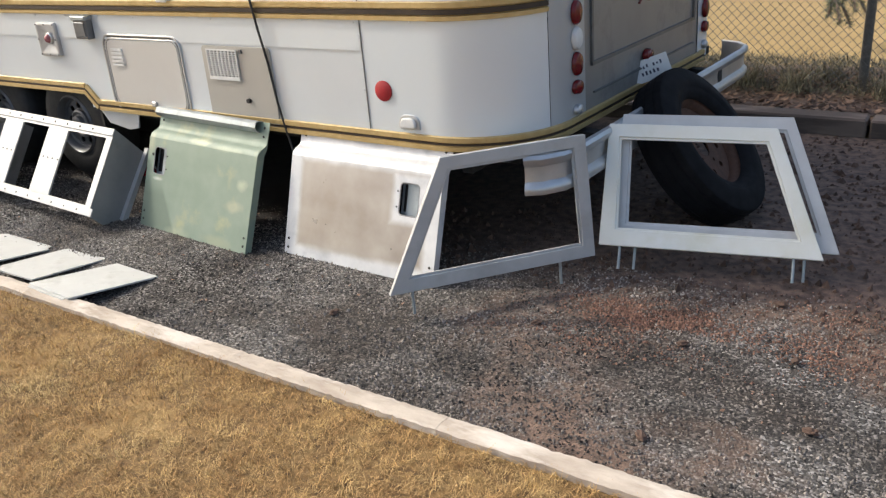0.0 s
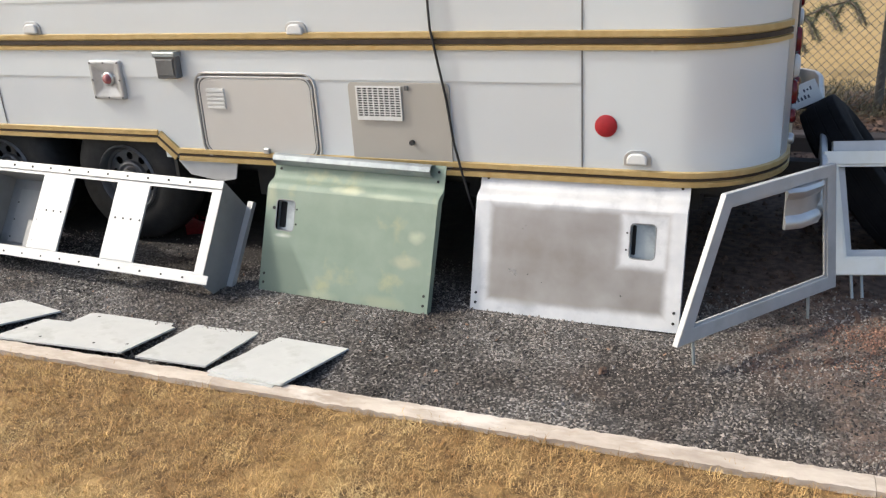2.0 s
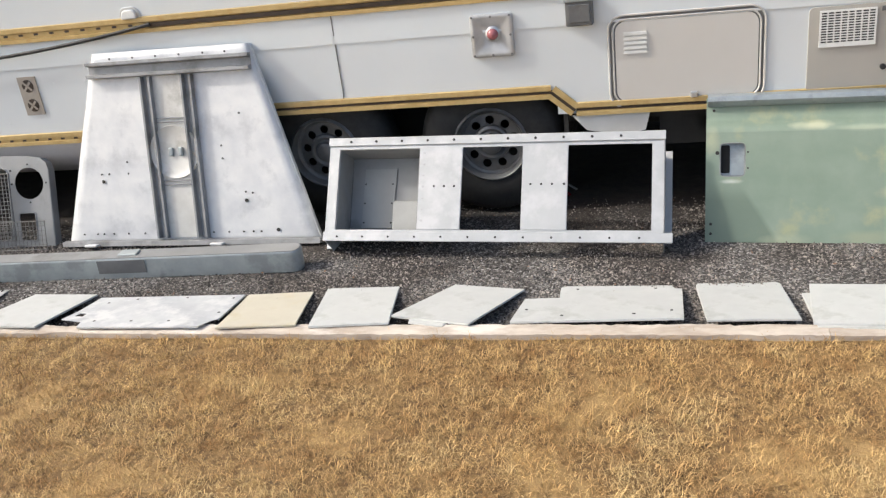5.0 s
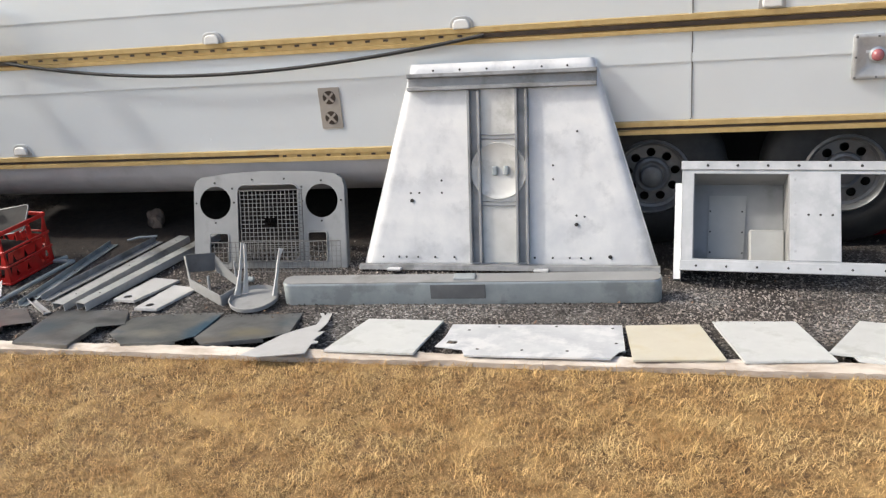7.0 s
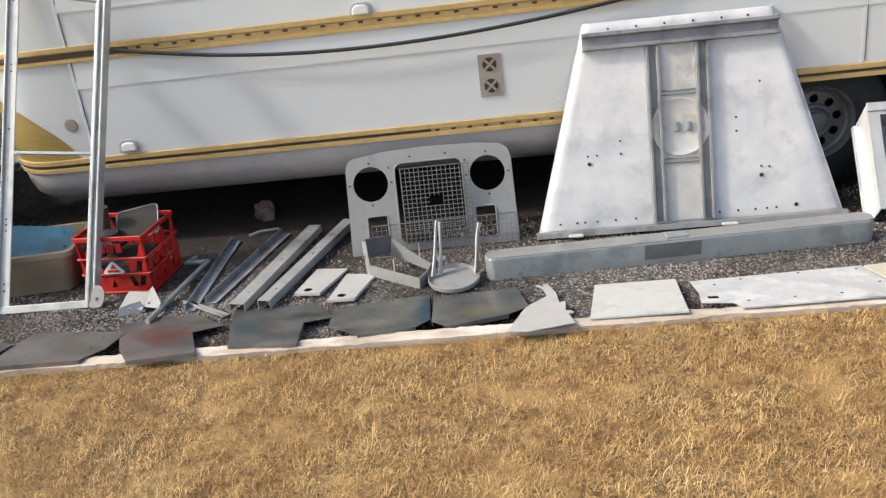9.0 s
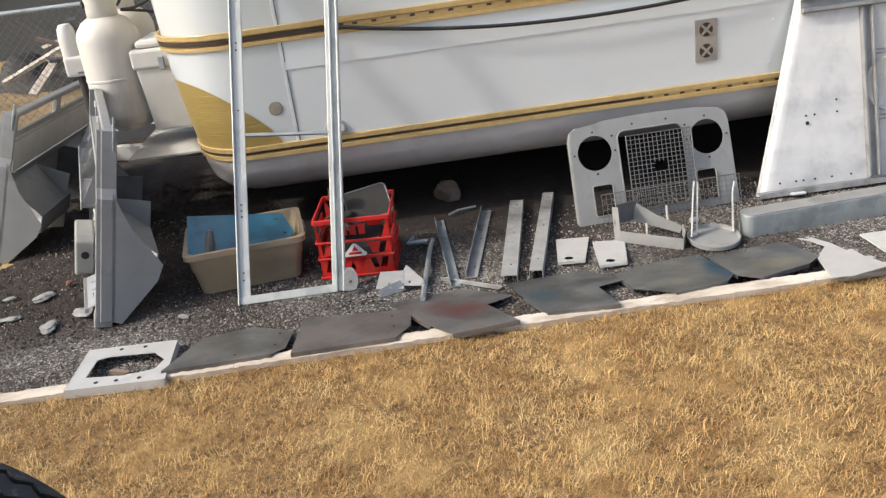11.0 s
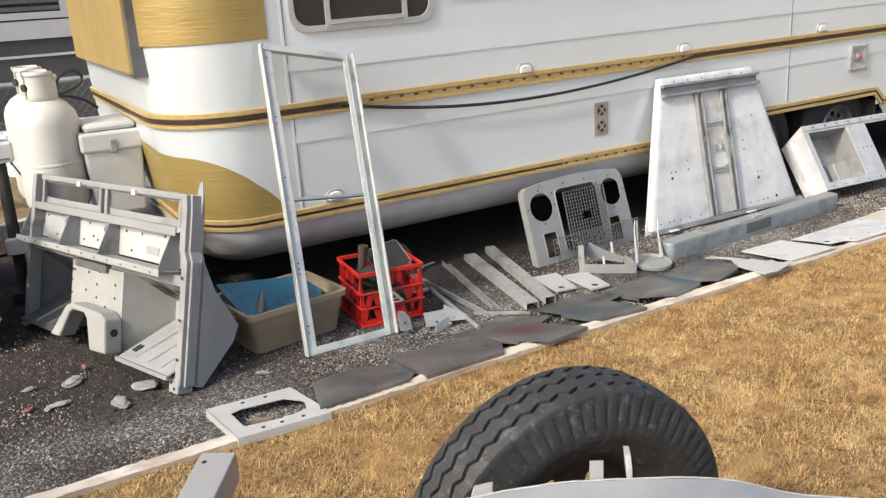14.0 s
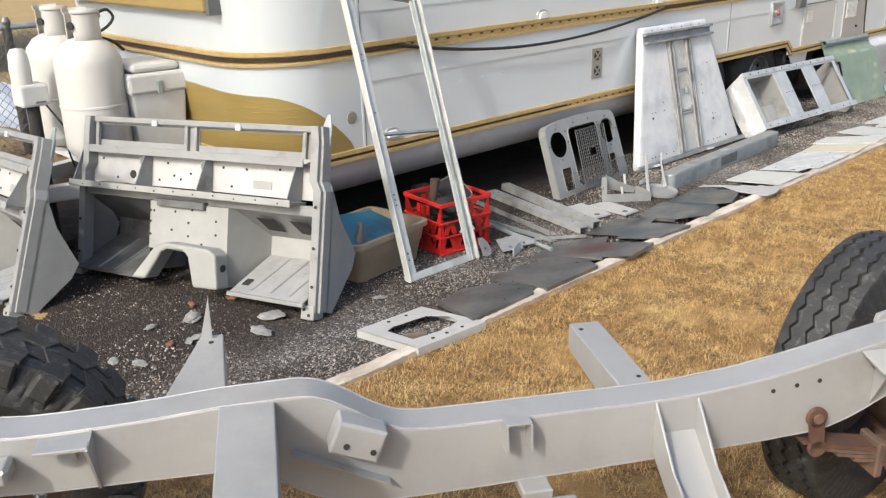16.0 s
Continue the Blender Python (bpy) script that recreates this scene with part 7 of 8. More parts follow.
# ---- gas cylinders, battery box and jack on the tongue ----


def cylinder(x, y):
    t = thing("gas_cylinder", "cream painted steel gas cylinder with dirt streaks on the tongue", "gas cylinder", pose(x, y, 0.425), "gas cylinders")
    R = 0.160
    prof = [(0.10, 0.0), (0.125, 0.004), (0.125, 0.03), (R - 0.02, 0.035), (R - 0.002, 0.070), (R, 0.085), (R, 0.262), (R, 0.270), (R + 0.003, 0.273), (R + 0.003, 0.283), (R, 0.286), (R, 0.294), (R, 0.48), (R - 0.003, 0.502), (R - 0.014, 0.535), (R - 0.045, 0.575), (R - 0.085, 0.598), (0.03, 0.606), (0.0001, 0.608)]
    part("body", lathe(nb(), prof, n=36), M_cream, t, smooth=True)
    b = nb()
    n = 30
    rows = []
    for i in range(n + 1):
        a = radians(-150 + 300 * i / n)
        top = 0.742 if abs(i - n / 2) > 4 else 0.715
        rows.append([b.verts.new(((0.080 + k * 0.004) * math.cos(a), (0.080 + k * 0.004) * math.sin(a), z)) for k, z in ((0, 0.580), (0, 0.63), (0, top - 0.025), (2.0, top - 0.018), (2.2, top))])
    for r0, r1 in zip(rows, rows[1:]):
        for k in range(4):
            b.faces.new((r0[k], r0[k + 1], r1[k + 1], r1[k]))
    c = part("collar", b, M_cream, t, smooth=True)
    c.modifiers.new("thickness", 'SOLIDIFY').thickness = 0.006
    part("collar_hole", lathe(nb(), [(0.019, 0), (0.019, 0.012), (0.0001, 0.012)], Matrix.Translation((-0.072, -0.032, 0.665)) @ Matrix.Rotation(radians(-90), 4, 'Y') @ Matrix.Rotation(radians(24), 4, 'X'), 14), M_dark, t)
    part("valve", lathe(nb(), [(0.018, 0.57), (0.018, 0.63), (0.03, 0.632), (0.03, 0.655), (0.0001, 0.656)], n=14), M_rust, t)
    return t


cylinder(-9.675, 4.185)
cylinder(-9.660, 4.560)
b = nb()
tube(b, smooth_pts([(-9.60, 4.23, 1.06), (-9.55, 4.30, 1.12), (-9.47, 4.34, 1.14), (-9.43, 4.36, 1.10), (-9.46, 4.36, 1.06), (-9.54, 4.33, 1.03), (-9.60, 4.30, 1.03), (-9.50, 4.40, 1.00), (-9.42, 4.42, 0.97), (-9.36, 4.43, 0.92)], 5), 0.008, 6)
tagged(part("gas_hose", b, M_black, smooth=True), "looped black rubber hose at the gas cylinders", "hose")
bb = thing("battery_box", "white plastic battery box with latch on the trailer tongue", "battery box", frame_of((-9.545, 4.040, 0.405), (0.235, -0.02, 0.0), (0, 0, 1)) @ Matrix.Diagonal((1.25, 1.15, 1.25, 1)))
b = nb()
lo = [(0.02, 0.02), (0.215, 0.02), (0.215, 0.29), (0.02, 0.29)]
hi = [(0.0, 0.0), (0.235, 0.0), (0.235, 0.31), (0.0, 0.31)]
v0 = [b.verts.new((x, y, 0)) for x, y in lo]
v1 = [b.verts.new((x, y, 0.275)) for x, y in hi]
for i in range(4):
    b.faces.new((v0[i], v0[(i + 1) % 4], v1[(i + 1) % 4], v1[i]))
b.faces.new(v0)
b.faces.new(v1)
part("body", b, M_white, bb, edge=0.010)
part("lid", box(nb(), (-0.010, -0.010, 0.268), (0.245, 0.32, 0.350), bevel=0.012, seg=2), M_white, bb)
part("lid_top", box(nb(), (0.012, 0.012, 0.350), (0.222, 0.298, 0.385), bevel=0.018, seg=2), M_white, bb)
part("latch", box(nb(), (0.105, -0.020, 0.262), (0.130, -0.008, 0.318), bevel=0.003), M_galv, bb)
jk = thing("tongue_jack", "white electric tongue jack on a black post", "trailer jack", pose(-9.905, 4.375, 0.0))
part("post", cyl(nb(), 0.031, 0.72, n=16), M_dark, jk)
part("head", box(nb(), (-0.070, -0.062, 0.705), (0.070, 0.062, 0.815), bevel=0.014, seg=2), M_white, jk)
part("motor", lathe(nb(), [(0.048, 0.80), (0.050, 0.90), (0.044, 0.962), (0.030, 0.985), (0.0001, 0.990)], Matrix.Translation((-0.030, 0, 0)), 18), M_white, jk, smooth=True)
part("rating_mark", box(nb(), (-0.005, -0.0645, 0.722), (0.045, -0.0622, 0.732)), M_rim, jk)
part("foot", box(nb(), (-0.07, -0.07, -0.034), (0.07, 0.07, 0.0)), M_dark, jk)
b = nb()
tube(b, [(0.04, -0.05, 0.72), (0.10, -0.09, 0.60), (0.12, -0.06, 0.45), (0.16, 0.0, 0.36)], 0.005, 6)
part("wire", b, M_black, jk)

# ---- spare tyre with rusty rim ----


def tyre_mesh(bm, R, w, rim, lugs, zig, groove=0.010, n=350):
    """A tyre round local z with zigzag grooves in the tread and slots in the shoulders."""
    base = [(rim, -0.30), (rim + 0.010, -0.40), (rim + 0.035, -0.47), (rim + 0.045, -0.478), (rim + 0.05, -0.49), (R - 0.095, -0.525), (R - 0.070, -0.510), (R - 0.060, -0.500), (R - 0.018, -0.440), (R - 0.008, -0.428), (R - 0.004, -0.412)]
    tread = []
    for g in (-0.25, 0.0, 0.25):
        tread += [(g - 0.030, 0), (g - 0.024, 1), (g + 0.024, 1), (g + 0.030, 0)]
    rings = []
    for i in range(n):
        a = 2 * math.pi * i / n
        sh = (0, 0.5, 1.0, 1.5, 2, 1.33, 0.67)[i % 7] - 1.0
        slot = lugs and i % 5 == 0

        def side(sgn):
            out = []
            for r, u in base:
                q = u
                if slot and R - 0.064 < r < R - 0.010:
                    q, r = u * 0.955, r - 0.005
                out.append((r, q * w * sgn))
            return out

        pts = side(1)
        for u, dn in tread:
            pts.append((R - groove * dn + 0.005 * (1 - 2 * abs(u)) + 0.0012 * noise.noise(Vector((i * 0.7, u * 20, 3))), (u + zig * sh) * w))
        pts += list(reversed(side(-1)))
        rings.append([bm.verts.new((r * math.cos(a), r * math.sin(a), z)) for r, z in pts])
    k = len(rings[0])
    for i in range(n):
        a, c = rings[i], rings[(i + 1) % n]
        for j in range(k - 1):
            bm.faces.new((a[j], a[j + 1], c[j + 1], c[j]))
    return bm


def axle_pose(c, axis, roll=0.0):
    z = Vector(axis).normalized()
    return Matrix.Translation(c) @ z.to_track_quat('Z', 'Y').to_matrix().to_4x4() @ Matrix.Rotation(roll, 4, 'Z')


def rim_parts(t, R, material, lab):
    b = lathe(nb(), [(R + 0.012, 0.062), (R + 0.016, 0.055), (R + 0.004, 0.048), (R - 0.010, 0.020), (R - 0.014, -0.03), (R + 0.004, -0.048), (R + 0.016, -0.055), (R + 0.012, -0.062), (R - 0.008, -0.040), (R - 0.022, -0.02), (R - 0.020, 0.02), (R - 0.006, 0.045)], n=44, close=True)
    part("rim", b, material, t, lab, smooth=True)
    b = nb()
    sheet(b, ring_pts(0, 0, R - 0.012, 40), [ring_pts(0, 0, 0.055, 22)] + [ring_pts(0.088 * math.cos(q), 0.088 * math.sin(q), 0.009, 8) for q in [i * math.tau / 5 for i in range(5)]] + [ring_pts(0.138 * math.cos(q), 0.138 * math.sin(q), 0.016, 10) for q in [i * math.tau / 8 + 0.3 for i in range(8)]], 0.006, Matrix.Translation((0, 0, 0.004)) @ Matrix.Rotation(radians(90), 4, 'X'))
    part("wheel_disc", b, material, t)


M_blacktyre = mat("old_black_tyre", (0.0075, 0.0075, 0.0085), (0.012, 0.012, 0.0135), 16.0, 0.82, 0.0, 0.15, 120.0, spec=0.15)
sp = thing("spare_wheel", "black tyre on a rusty rim leaning on the trailer bumper", "wheel", axle_pose((-1.110, 3.862, 0.290), (0.800, -0.030, 0.600)))
part("tyre", tyre_mesh(nb(), 0.372, 0.195, 0.215, 0, 0.004, 0.0035), M_blacktyre, sp, smooth=True)
rim_parts(sp, 0.219, M_rust, "rust brown steel rim")
cd = thing("paper_card", "white card with handwriting stuck above the spare tyre", "card", frame_of((-1.445, 3.915, 0.535), (0.150, 0.085, 0.055), (-0.06, 0.02, 0.10)))
part("card", sheet(nb(), [(0, 0), (0.185, 0), (0.185, 0.105), (0, 0.105)], (), 0.001), M_paper, cd)
for x0, z0, x1, z1 in [(0.028 + 0.017 * i + (0.014 if i > 3 else 0), 0.062 + 0.003 * (i % 2), 0.036 + 0.017 * i + (0.014 if i > 3 else 0), 0.080 - 0.003 * (i % 3)) for i in range(7)] + [(0.048 + 0.018 * i, 0.030, 0.057 + 0.018 * i, 0.046 + 0.003 * (i % 2)) for i in range(5)]:
    part("writing", sheet(nb(), [(x0, z0), (x1, z0), (x1, z1), (x0, z1)], (), 0.0006, Matrix.Translation((0, -0.0012, 0))), M_ink, cd)

# ---- bare vehicle chassis on its wheels ----
CH_M = frame_of((-10.576, 0.965, 0.0), (0.8225, -0.5688, 0.0), (0, 0, 1))
ch = thing("vehicle_chassis", "bare grey primed vehicle chassis with axles standing on the lawn", "vehicle chassis", CH_M)
TOPL = [(-2.0, 0.64), (-1.5, 0.70), (-1.0, 0.70), (-0.78, 0.648), (-0.55, 0.648), (-0.37, 0.660), (-0.24, 0.663), (-0.19, 0.657), (-0.14, 0.632), (-0.08, 0.592), (-0.03, 0.569), (0.02, 0.562), (0.10, 0.560), (0.50, 0.560), (0.66, 0.570), (0.80, 0.590), (0.93, 0.617), (1.06, 0.645), (1.17, 0.665), (1.27, 0.673), (1.42, 0.674), (1.52, 0.664), (1.62, 0.636), (1.74, 0.620)]
BOTL = [(1.74, 0.520), (1.60, 0.535), (1.42, 0.570), (1.26, 0.573), (1.16, 0.550), (1.05, 0.503), (0.97, 0.463), (0.86, 0.435), (0.50, 0.420), (0.02, 0.408), (-0.12, 0.414), (-0.22, 0.448), (-0.32, 0.515), (-0.45, 0.522), (-0.80, 0.530), (-1.0, 0.58), (-1.5, 0.58), (-2.0, 0.53)]


TOPL, BOTL = smooth_pts(TOPL, 4), smooth_pts(BOTL, 3)


def chassis_rail(y0):
    r = part("side_rail", prism(nb(), TOPL + BOTL, y0, y0 + 0.078), M_chassis, ch, smooth=True, edge=0.004)
    for yy, side in ((y0 + 0.001, TOPL), (y0 + 0.077, TOPL), (y0 + 0.001, BOTL)):
        b = nb()
        tube(b, [(x, yy + 0.0012 * noise.noise(Vector((x * 60, yy, 1))), h + 0.0005 + 0.0014 * noise.noise(Vector((x * 45, yy * 9, 5)))) for x, h in side], 0.0017, 5)
        part("weld_seam", b, M_weld, r, smooth=True)
    return r


chassis_rail(0.0)
chassis_rail(-0.760)
C = lambda n, b, m=M_chassis, lab="", e=0.003, s=False: part(n, b, m, ch, lab, edge=e, smooth=s)
C("crossmember", box(nb(), (-0.372, -0.676, 0.535), (-0.270, -0.001, 0.661)))
C("crossmember", box(nb(), (1.365, -0.676, 0.575), (1.468, -0.001, 0.671)))
C("crossmember", box(nb(), (-1.95, -0.676, 0.53), (-1.85, -0.001, 0.64)))
# gearbox support: a channel with gussets
C("support_floor", prism(nb(), [(-0.676, 0.300), (-0.16, 0.352), (-0.001, 0.476), (-0.001, 0.483), (-0.163, 0.359), (-0.676, 0.307)], 0.506, 0.596, YZ), e=0.0015)
for x in (0.500, 0.594):
    C("gusset", prism(nb(), [(-0.676, 0.290), (-0.16, 0.335), (-0.001, 0.440), (-0.001, 0.557), (-0.10, 0.450), (-0.20, 0.395), (-0.676, 0.345)], x, x + 0.006, YZ), e=0.0015)
# outriggers
C("outrigger", prism(nb(), [(0.086, 0.455), (0.43, 0.480), (0.43, 0.548), (0.086, 0.548)], 0.462, 0.540, YZ))
b = nb()
lo_ = [b.verts.new(p) for p in ((-0.479, 0.079, 0.53), (-0.362, 0.079, 0.53), (-0.376, 0.350, 0.590), (-0.424, 0.350, 0.590))]
hi_ = [b.verts.new(p) for p in ((-0.479, 0.079, 0.650), (-0.362, 0.079, 0.650), (-0.376, 0.350, 0.650), (-0.424, 0.350, 0.650))]
for i in range(4):
    b.faces.new((lo_[i], lo_[(i + 1) % 4], hi_[(i + 1) % 4], hi_[i]))
b.faces.new(lo_)
b.faces.new(hi_)
C("outrigger", b)
C("spike_plate", prism(nb(), [(-0.431, 0.62), (-0.398, 0.62), (-0.398, 0.75)], 0.330, 0.336), e=0.001)
# brackets on the inner face
bx = C("mount_box", box(nb(), (-0.170, -0.055, 0.545), (-0.070, -0.001, 0.615), bevel=0.004))
bx.matrix_basis = Matrix.Translation((-0.12, 0, 0.585)) @ Matrix.Rotation(radians(22), 4, 'Y') @ Matrix.Translation((0.12, 0, -0.585))
C("mount_web", prism(nb(), [(-0.245, 0.548), (-0.06, 0.458), (-0.06, 0.462), (-0.245, 0.552)], -0.024, -0.001), e=0.0)
for x in (-0.145, -0.095):
    o = C("bolt_hole", cyl(nb(), 0.006, 0.002, Matrix.Translation((x, -0.0556, 0.568 - (x + 0.12) * 0.4)) @ Matrix.Rotation(radians(90), 4, 'X'), 10), M_dark, e=0)
for x in (0.172, 0.222):
    C("clip_plate", prism(nb(), [(-0.040, 0.505), (-0.001, 0.500), (-0.001, 0.560), (-0.035, 0.562)], x, x + 0.004, YZ), e=0)
C("clip_top", box(nb(), (0.172, -0.030, 0.560), (0.226, 0.0, 0.564)), e=0)
C("rear_bracket", prism(nb(), [(-0.060, 0.635), (-0.001, 0.645), (-0.001, 0.520)], -0.602, -0.597, YZ), e=0)
C("rear_bracket_top", box(nb(), (-0.690, -0.055, 0.632), (-0.598, -0.001, 0.640)), e=0.002)
C("rear_bush", cyl(nb(), 0.017, 0.012, Matrix.Translation((-0.645, -0.001, 0.600)) @ Matrix.Rotation(radians(90), 4, 'X'), 14), M_galv, e=0)
C("rear_bush", box(nb(), (-0.88, -0.060, 0.580), (-0.735, -0.001, 0.615), bevel=0.006))
C("rear_shelf", box(nb(), (-0.25, -0.02, 0.395), (-0.12, -0.001, 0.405)), M_rust, e=0)
# engine mount and small ears at the front
C("engine_mount", sheet(nb(), [(1.004, -0.082), (1.046, -0.092), (1.078, -0.066), (1.092, -0.030), (1.100, 0.0), (0.970, 0.0), (0.984, -0.052)], [ring_pts(1.036, -0.055, 0.011, 12)], 0.006, Matrix.Translation((0, 0, 0.618)) @ Matrix.Rotation(radians(30), 4, 'X') @ Matrix(((1, 0, 0, 0), (0, 0, 1, 0), (0, 1, 0, 0), (0, 0, 0, 1)))), M_tunnel, e=0.0015)
for x in (1.008, 1.062):
    C("mount_web", prism(nb(), [(-0.046, 0.586), (-0.001, 0.604), (-0.001, 0.49)], x, x + 0.006, YZ), e=0)
C("spring_ear", prism(nb(), [(-0.050, 0.635), (-0.001, 0.650), (-0.001, 0.52), (-0.02, 0.54)], 1.205, 1.211, YZ), e=0)
C("spring_bracket", box(nb(), (1.146, -0.046, 0.640), (1.198, -0.001, 0.646), bevel=0.002))
C("spring_bracket", prism(nb(), [(1.150, 0.595), (1.194, 0.600), (1.194, 0.642), (1.150, 0.642)], -0.044, -0.039), e=0.001)
C("bolt_hole", cyl(nb(), 0.007, 0.003, Matrix.Translation((1.172, -0.043, 0.618)) @ Matrix.Rotation(radians(90), 4, 'X'), 12), M_dark, e=0)
C("bolt_hole", cyl(nb(), 0.004, 0.003, Matrix.Translation((1.316, -0.009, 0.640)) @ Matrix.Rotation(radians(90), 4, 'X'), 10), M_dark, e=0)
for x in (1.368, 1.460):
    C("socket_cheek", prism(nb(), [(-0.175, 0.668), (-0.010, 0.668), (-0.010, 0.700), (-0.060, 0.706), (-0.150, 0.688)], x, x + 0.005, YZ), e=0.001)
for x, y, z in ((0.480, 0.39, 0.5475), (0.520, 0.13, 0.5475), (-0.400, 0.31, 0.6495), (1.530, -0.030, 0.6655)):
    C("bolt_hole", cyl(nb(), 0.006, 0.0016, Matrix.Translation((x, y, z)), 10), M_dark, e=0)
C("vertical_plate", box(nb(), (1.300, -0.010, 0.565), (1.332, -0.001, 0.668)))
C("ear_tab", prism(nb(), [(1.270, 0.66), (1.294, 0.66), (1.294, 0.708), (1.270, 0.708)], 0.080, 0.086), e=0.001)
C("ear_tab", prism(nb(), [(0.080, 0.665), (0.108, 0.685), (0.125, 0.712), (0.102, 0.708), (0.085, 0.690)], 1.335, 1.345, YZ), e=0.001)
C("ear_tab", prism(nb(), [(1.06, 0.640), (1.100, 0.650), (1.100, 0.668), (1.066, 0.660)], 0.080, 0.094), e=0.002)
C("radiator_bracket", prism(nb(), [(1.500, 0.656), (1.556, 0.645), (1.556, 0.656), (1.500, 0.666)], -0.055, -0.001), e=0.003)
C("round_hole", lathe(nb(), [(0.031, 0.0), (0.031, 0.002), (0.0001, 0.002)], Matrix.Translation((1.420, -0.084, 0.6715)), 24), M_dark, e=0)
for x, z in ((0.769, 0.550), (0.824, 0.557), (0.877, 0.562)):
    C("bolt_hole", cyl(nb(), 0.005, 0.002, Matrix.Translation((x, -0.0005, z)) @ Matrix.Rotation(radians(90), 4, 'X'), 10), M_dark, e=0)
for x, z in ((1.68, 0.595), (1.71, 0.575)):
    C("bolt_hole", cyl(nb(), 0.011, 0.002, Matrix.Translation((x, -0.0005, z)) @ Matrix.Rotation(radians(90), 4, 'X'), 10), M_dark, e=0)
C("hanger_plate", box(nb(), (0.205, -0.045, 0.388), (0.27, 0.03, 0.412), bevel=0.003))
C("hanger_arm", box(nb(), (0.25, -0.060, 0.380), (0.32, -0.035, 0.388), bevel=0.003))
# tall bracket on the near rail
C("top_plate", prism(nb(), [(1.025, 0.62), (1.75, 0.60), (1.75, 0.880), (1.025, 0.890)], -0.84, -0.61), e=0.004)
# springs, shackles and axles
for y in (0.030, -0.735):
    lf = None
    for i in range(7):
        L = 0.44 - 0.045 * i
        b = nb()
        rows = []
        for k in range(15):
            u = -L + 2 * L * k / 14
            z = 0.347 - 0.0098 * i + 0.34 * u * u
            rows.append([b.verts.new((1.30 + u, y - 0.030, z)), b.verts.new((1.30 + u, y + 0.030, z)), b.verts.new((1.30 + u, y + 0.030, z - 0.0088)), b.verts.new((1.30 + u, y - 0.030, z - 0.0088))])
        for r0, r1 in zip(rows, rows[1:]):
            for j in range(4):
                b.faces.new((r0[j], r0[(j + 1) % 4], r1[(j + 1) % 4], r1[j]))
        b.faces.new(rows[0])
        b.faces.new(rows[-1])
        C("spring_leaf", b, M_rustpale if i else M_rust, e=0)
    for u in (-0.24, 0.24):
        C("spring_clip", box(nb(), (1.30 + u - 0.010, y - 0.036, 0.290), (1.30 + u + 0.010, y + 0.036, 0.382), bevel=0.004), M_rustpale, e=0)
    for u in (-0.050, 0.050):
        b = nb()
        tube(b, [(1.30 + u, y - 0.040, 0.270), (1.30 + u, y - 0.040, 0.385), (1.30 + u, y - 0.030, 0.405), (1.30 + u, y + 0.030, 0.405), (1.30 + u, y + 0.040, 0.385), (1.30 + u, y + 0.040, 0.270)], 0.007, 6)
        C("u_bolt", b, M_rust, e=0, s=True)
    for yy in (y - 0.042, y + 0.042):
        b = nb()
        for k, (xx, zz, rr) in enumerate(((0.875, 0.478, 0.024), (0.885, 0.400, 0.021))):
            cyl(b, rr, 0.010, Matrix.Translation((xx, yy + 0.005, zz)) @ Matrix.Rotation(radians(90), 4, 'X'), 16)
        prism(b, [(0.857, 0.478), (0.893, 0.478), (0.900, 0.400), (0.870, 0.400)], yy - 0.005, yy + 0.005)
        C("shackle", b, M_rust, "rusty spring shackle", e=0)
        C("shackle_bolt", cyl(nb(), 0.012, 0.022, Matrix.Translation((0.875, yy + 0.011, 0.478)) @ Matrix.Rotation(radians(90), 4, 'X'), 6), M_rustpale, e=0)
for a, nm in ((1.262, "front_axle"), (-0.976, "rear_axle")):
    b = nb()
    tube(b, [(a, 0.20, 0.345), (a, -0.95, 0.345)], 0.043, 16)
    ax = C(nm, b, M_axle, "dusty rusty axle tube", e=0, s=True)
    b = nb()
    bmesh.ops.create_uvsphere(b, u_segments=24, v_segments=14, radius=0.115, matrix=Matrix.Translation((a + 0.02, -0.52, 0.345)) @ Matrix.Diagonal((1, 0.75, 1, 1)))
    part("differential", b, M_axle, ax, smooth=True)
b = lathe(nb(), [(0.045, -0.03), (0.076, 0.0), (0.082, 0.03), (0.082, 0.09), (0.065, 0.11), (0.0001, 0.112)], axle_pose((0, 0, 0), (0, 1, 0)), 26)
for v in b.verts:
    v.co += Vector((1.262, 0.165, 0.365))
C("swivel_housing", b, M_axle, "rusty swivel housing", e=0, s=True)
b = nb()
bmesh.ops.create_uvsphere(b, u_segments=22, v_segments=12, radius=0.055, matrix=Matrix.Translation((1.262, 0.150, 0.365)))
C("swivel_ball", b, M_rustpale, "grimy swivel ball", e=0, s=True)
b = nb()
tube(b, [(1.20, 0.20, 0.29), (1.12, -0.30, 0.29), (1.10, -0.85, 0.29)], 0.014, 8)
C("track_rod", b, M_rust, e=0, s=True)
b = nb()
tube(b, [(1.45, 0.10, 0.58), (1.36, 0.02, 0.36)], 0.026, 12)
C("shock_absorber", b, M_dark, e=0, s=True)

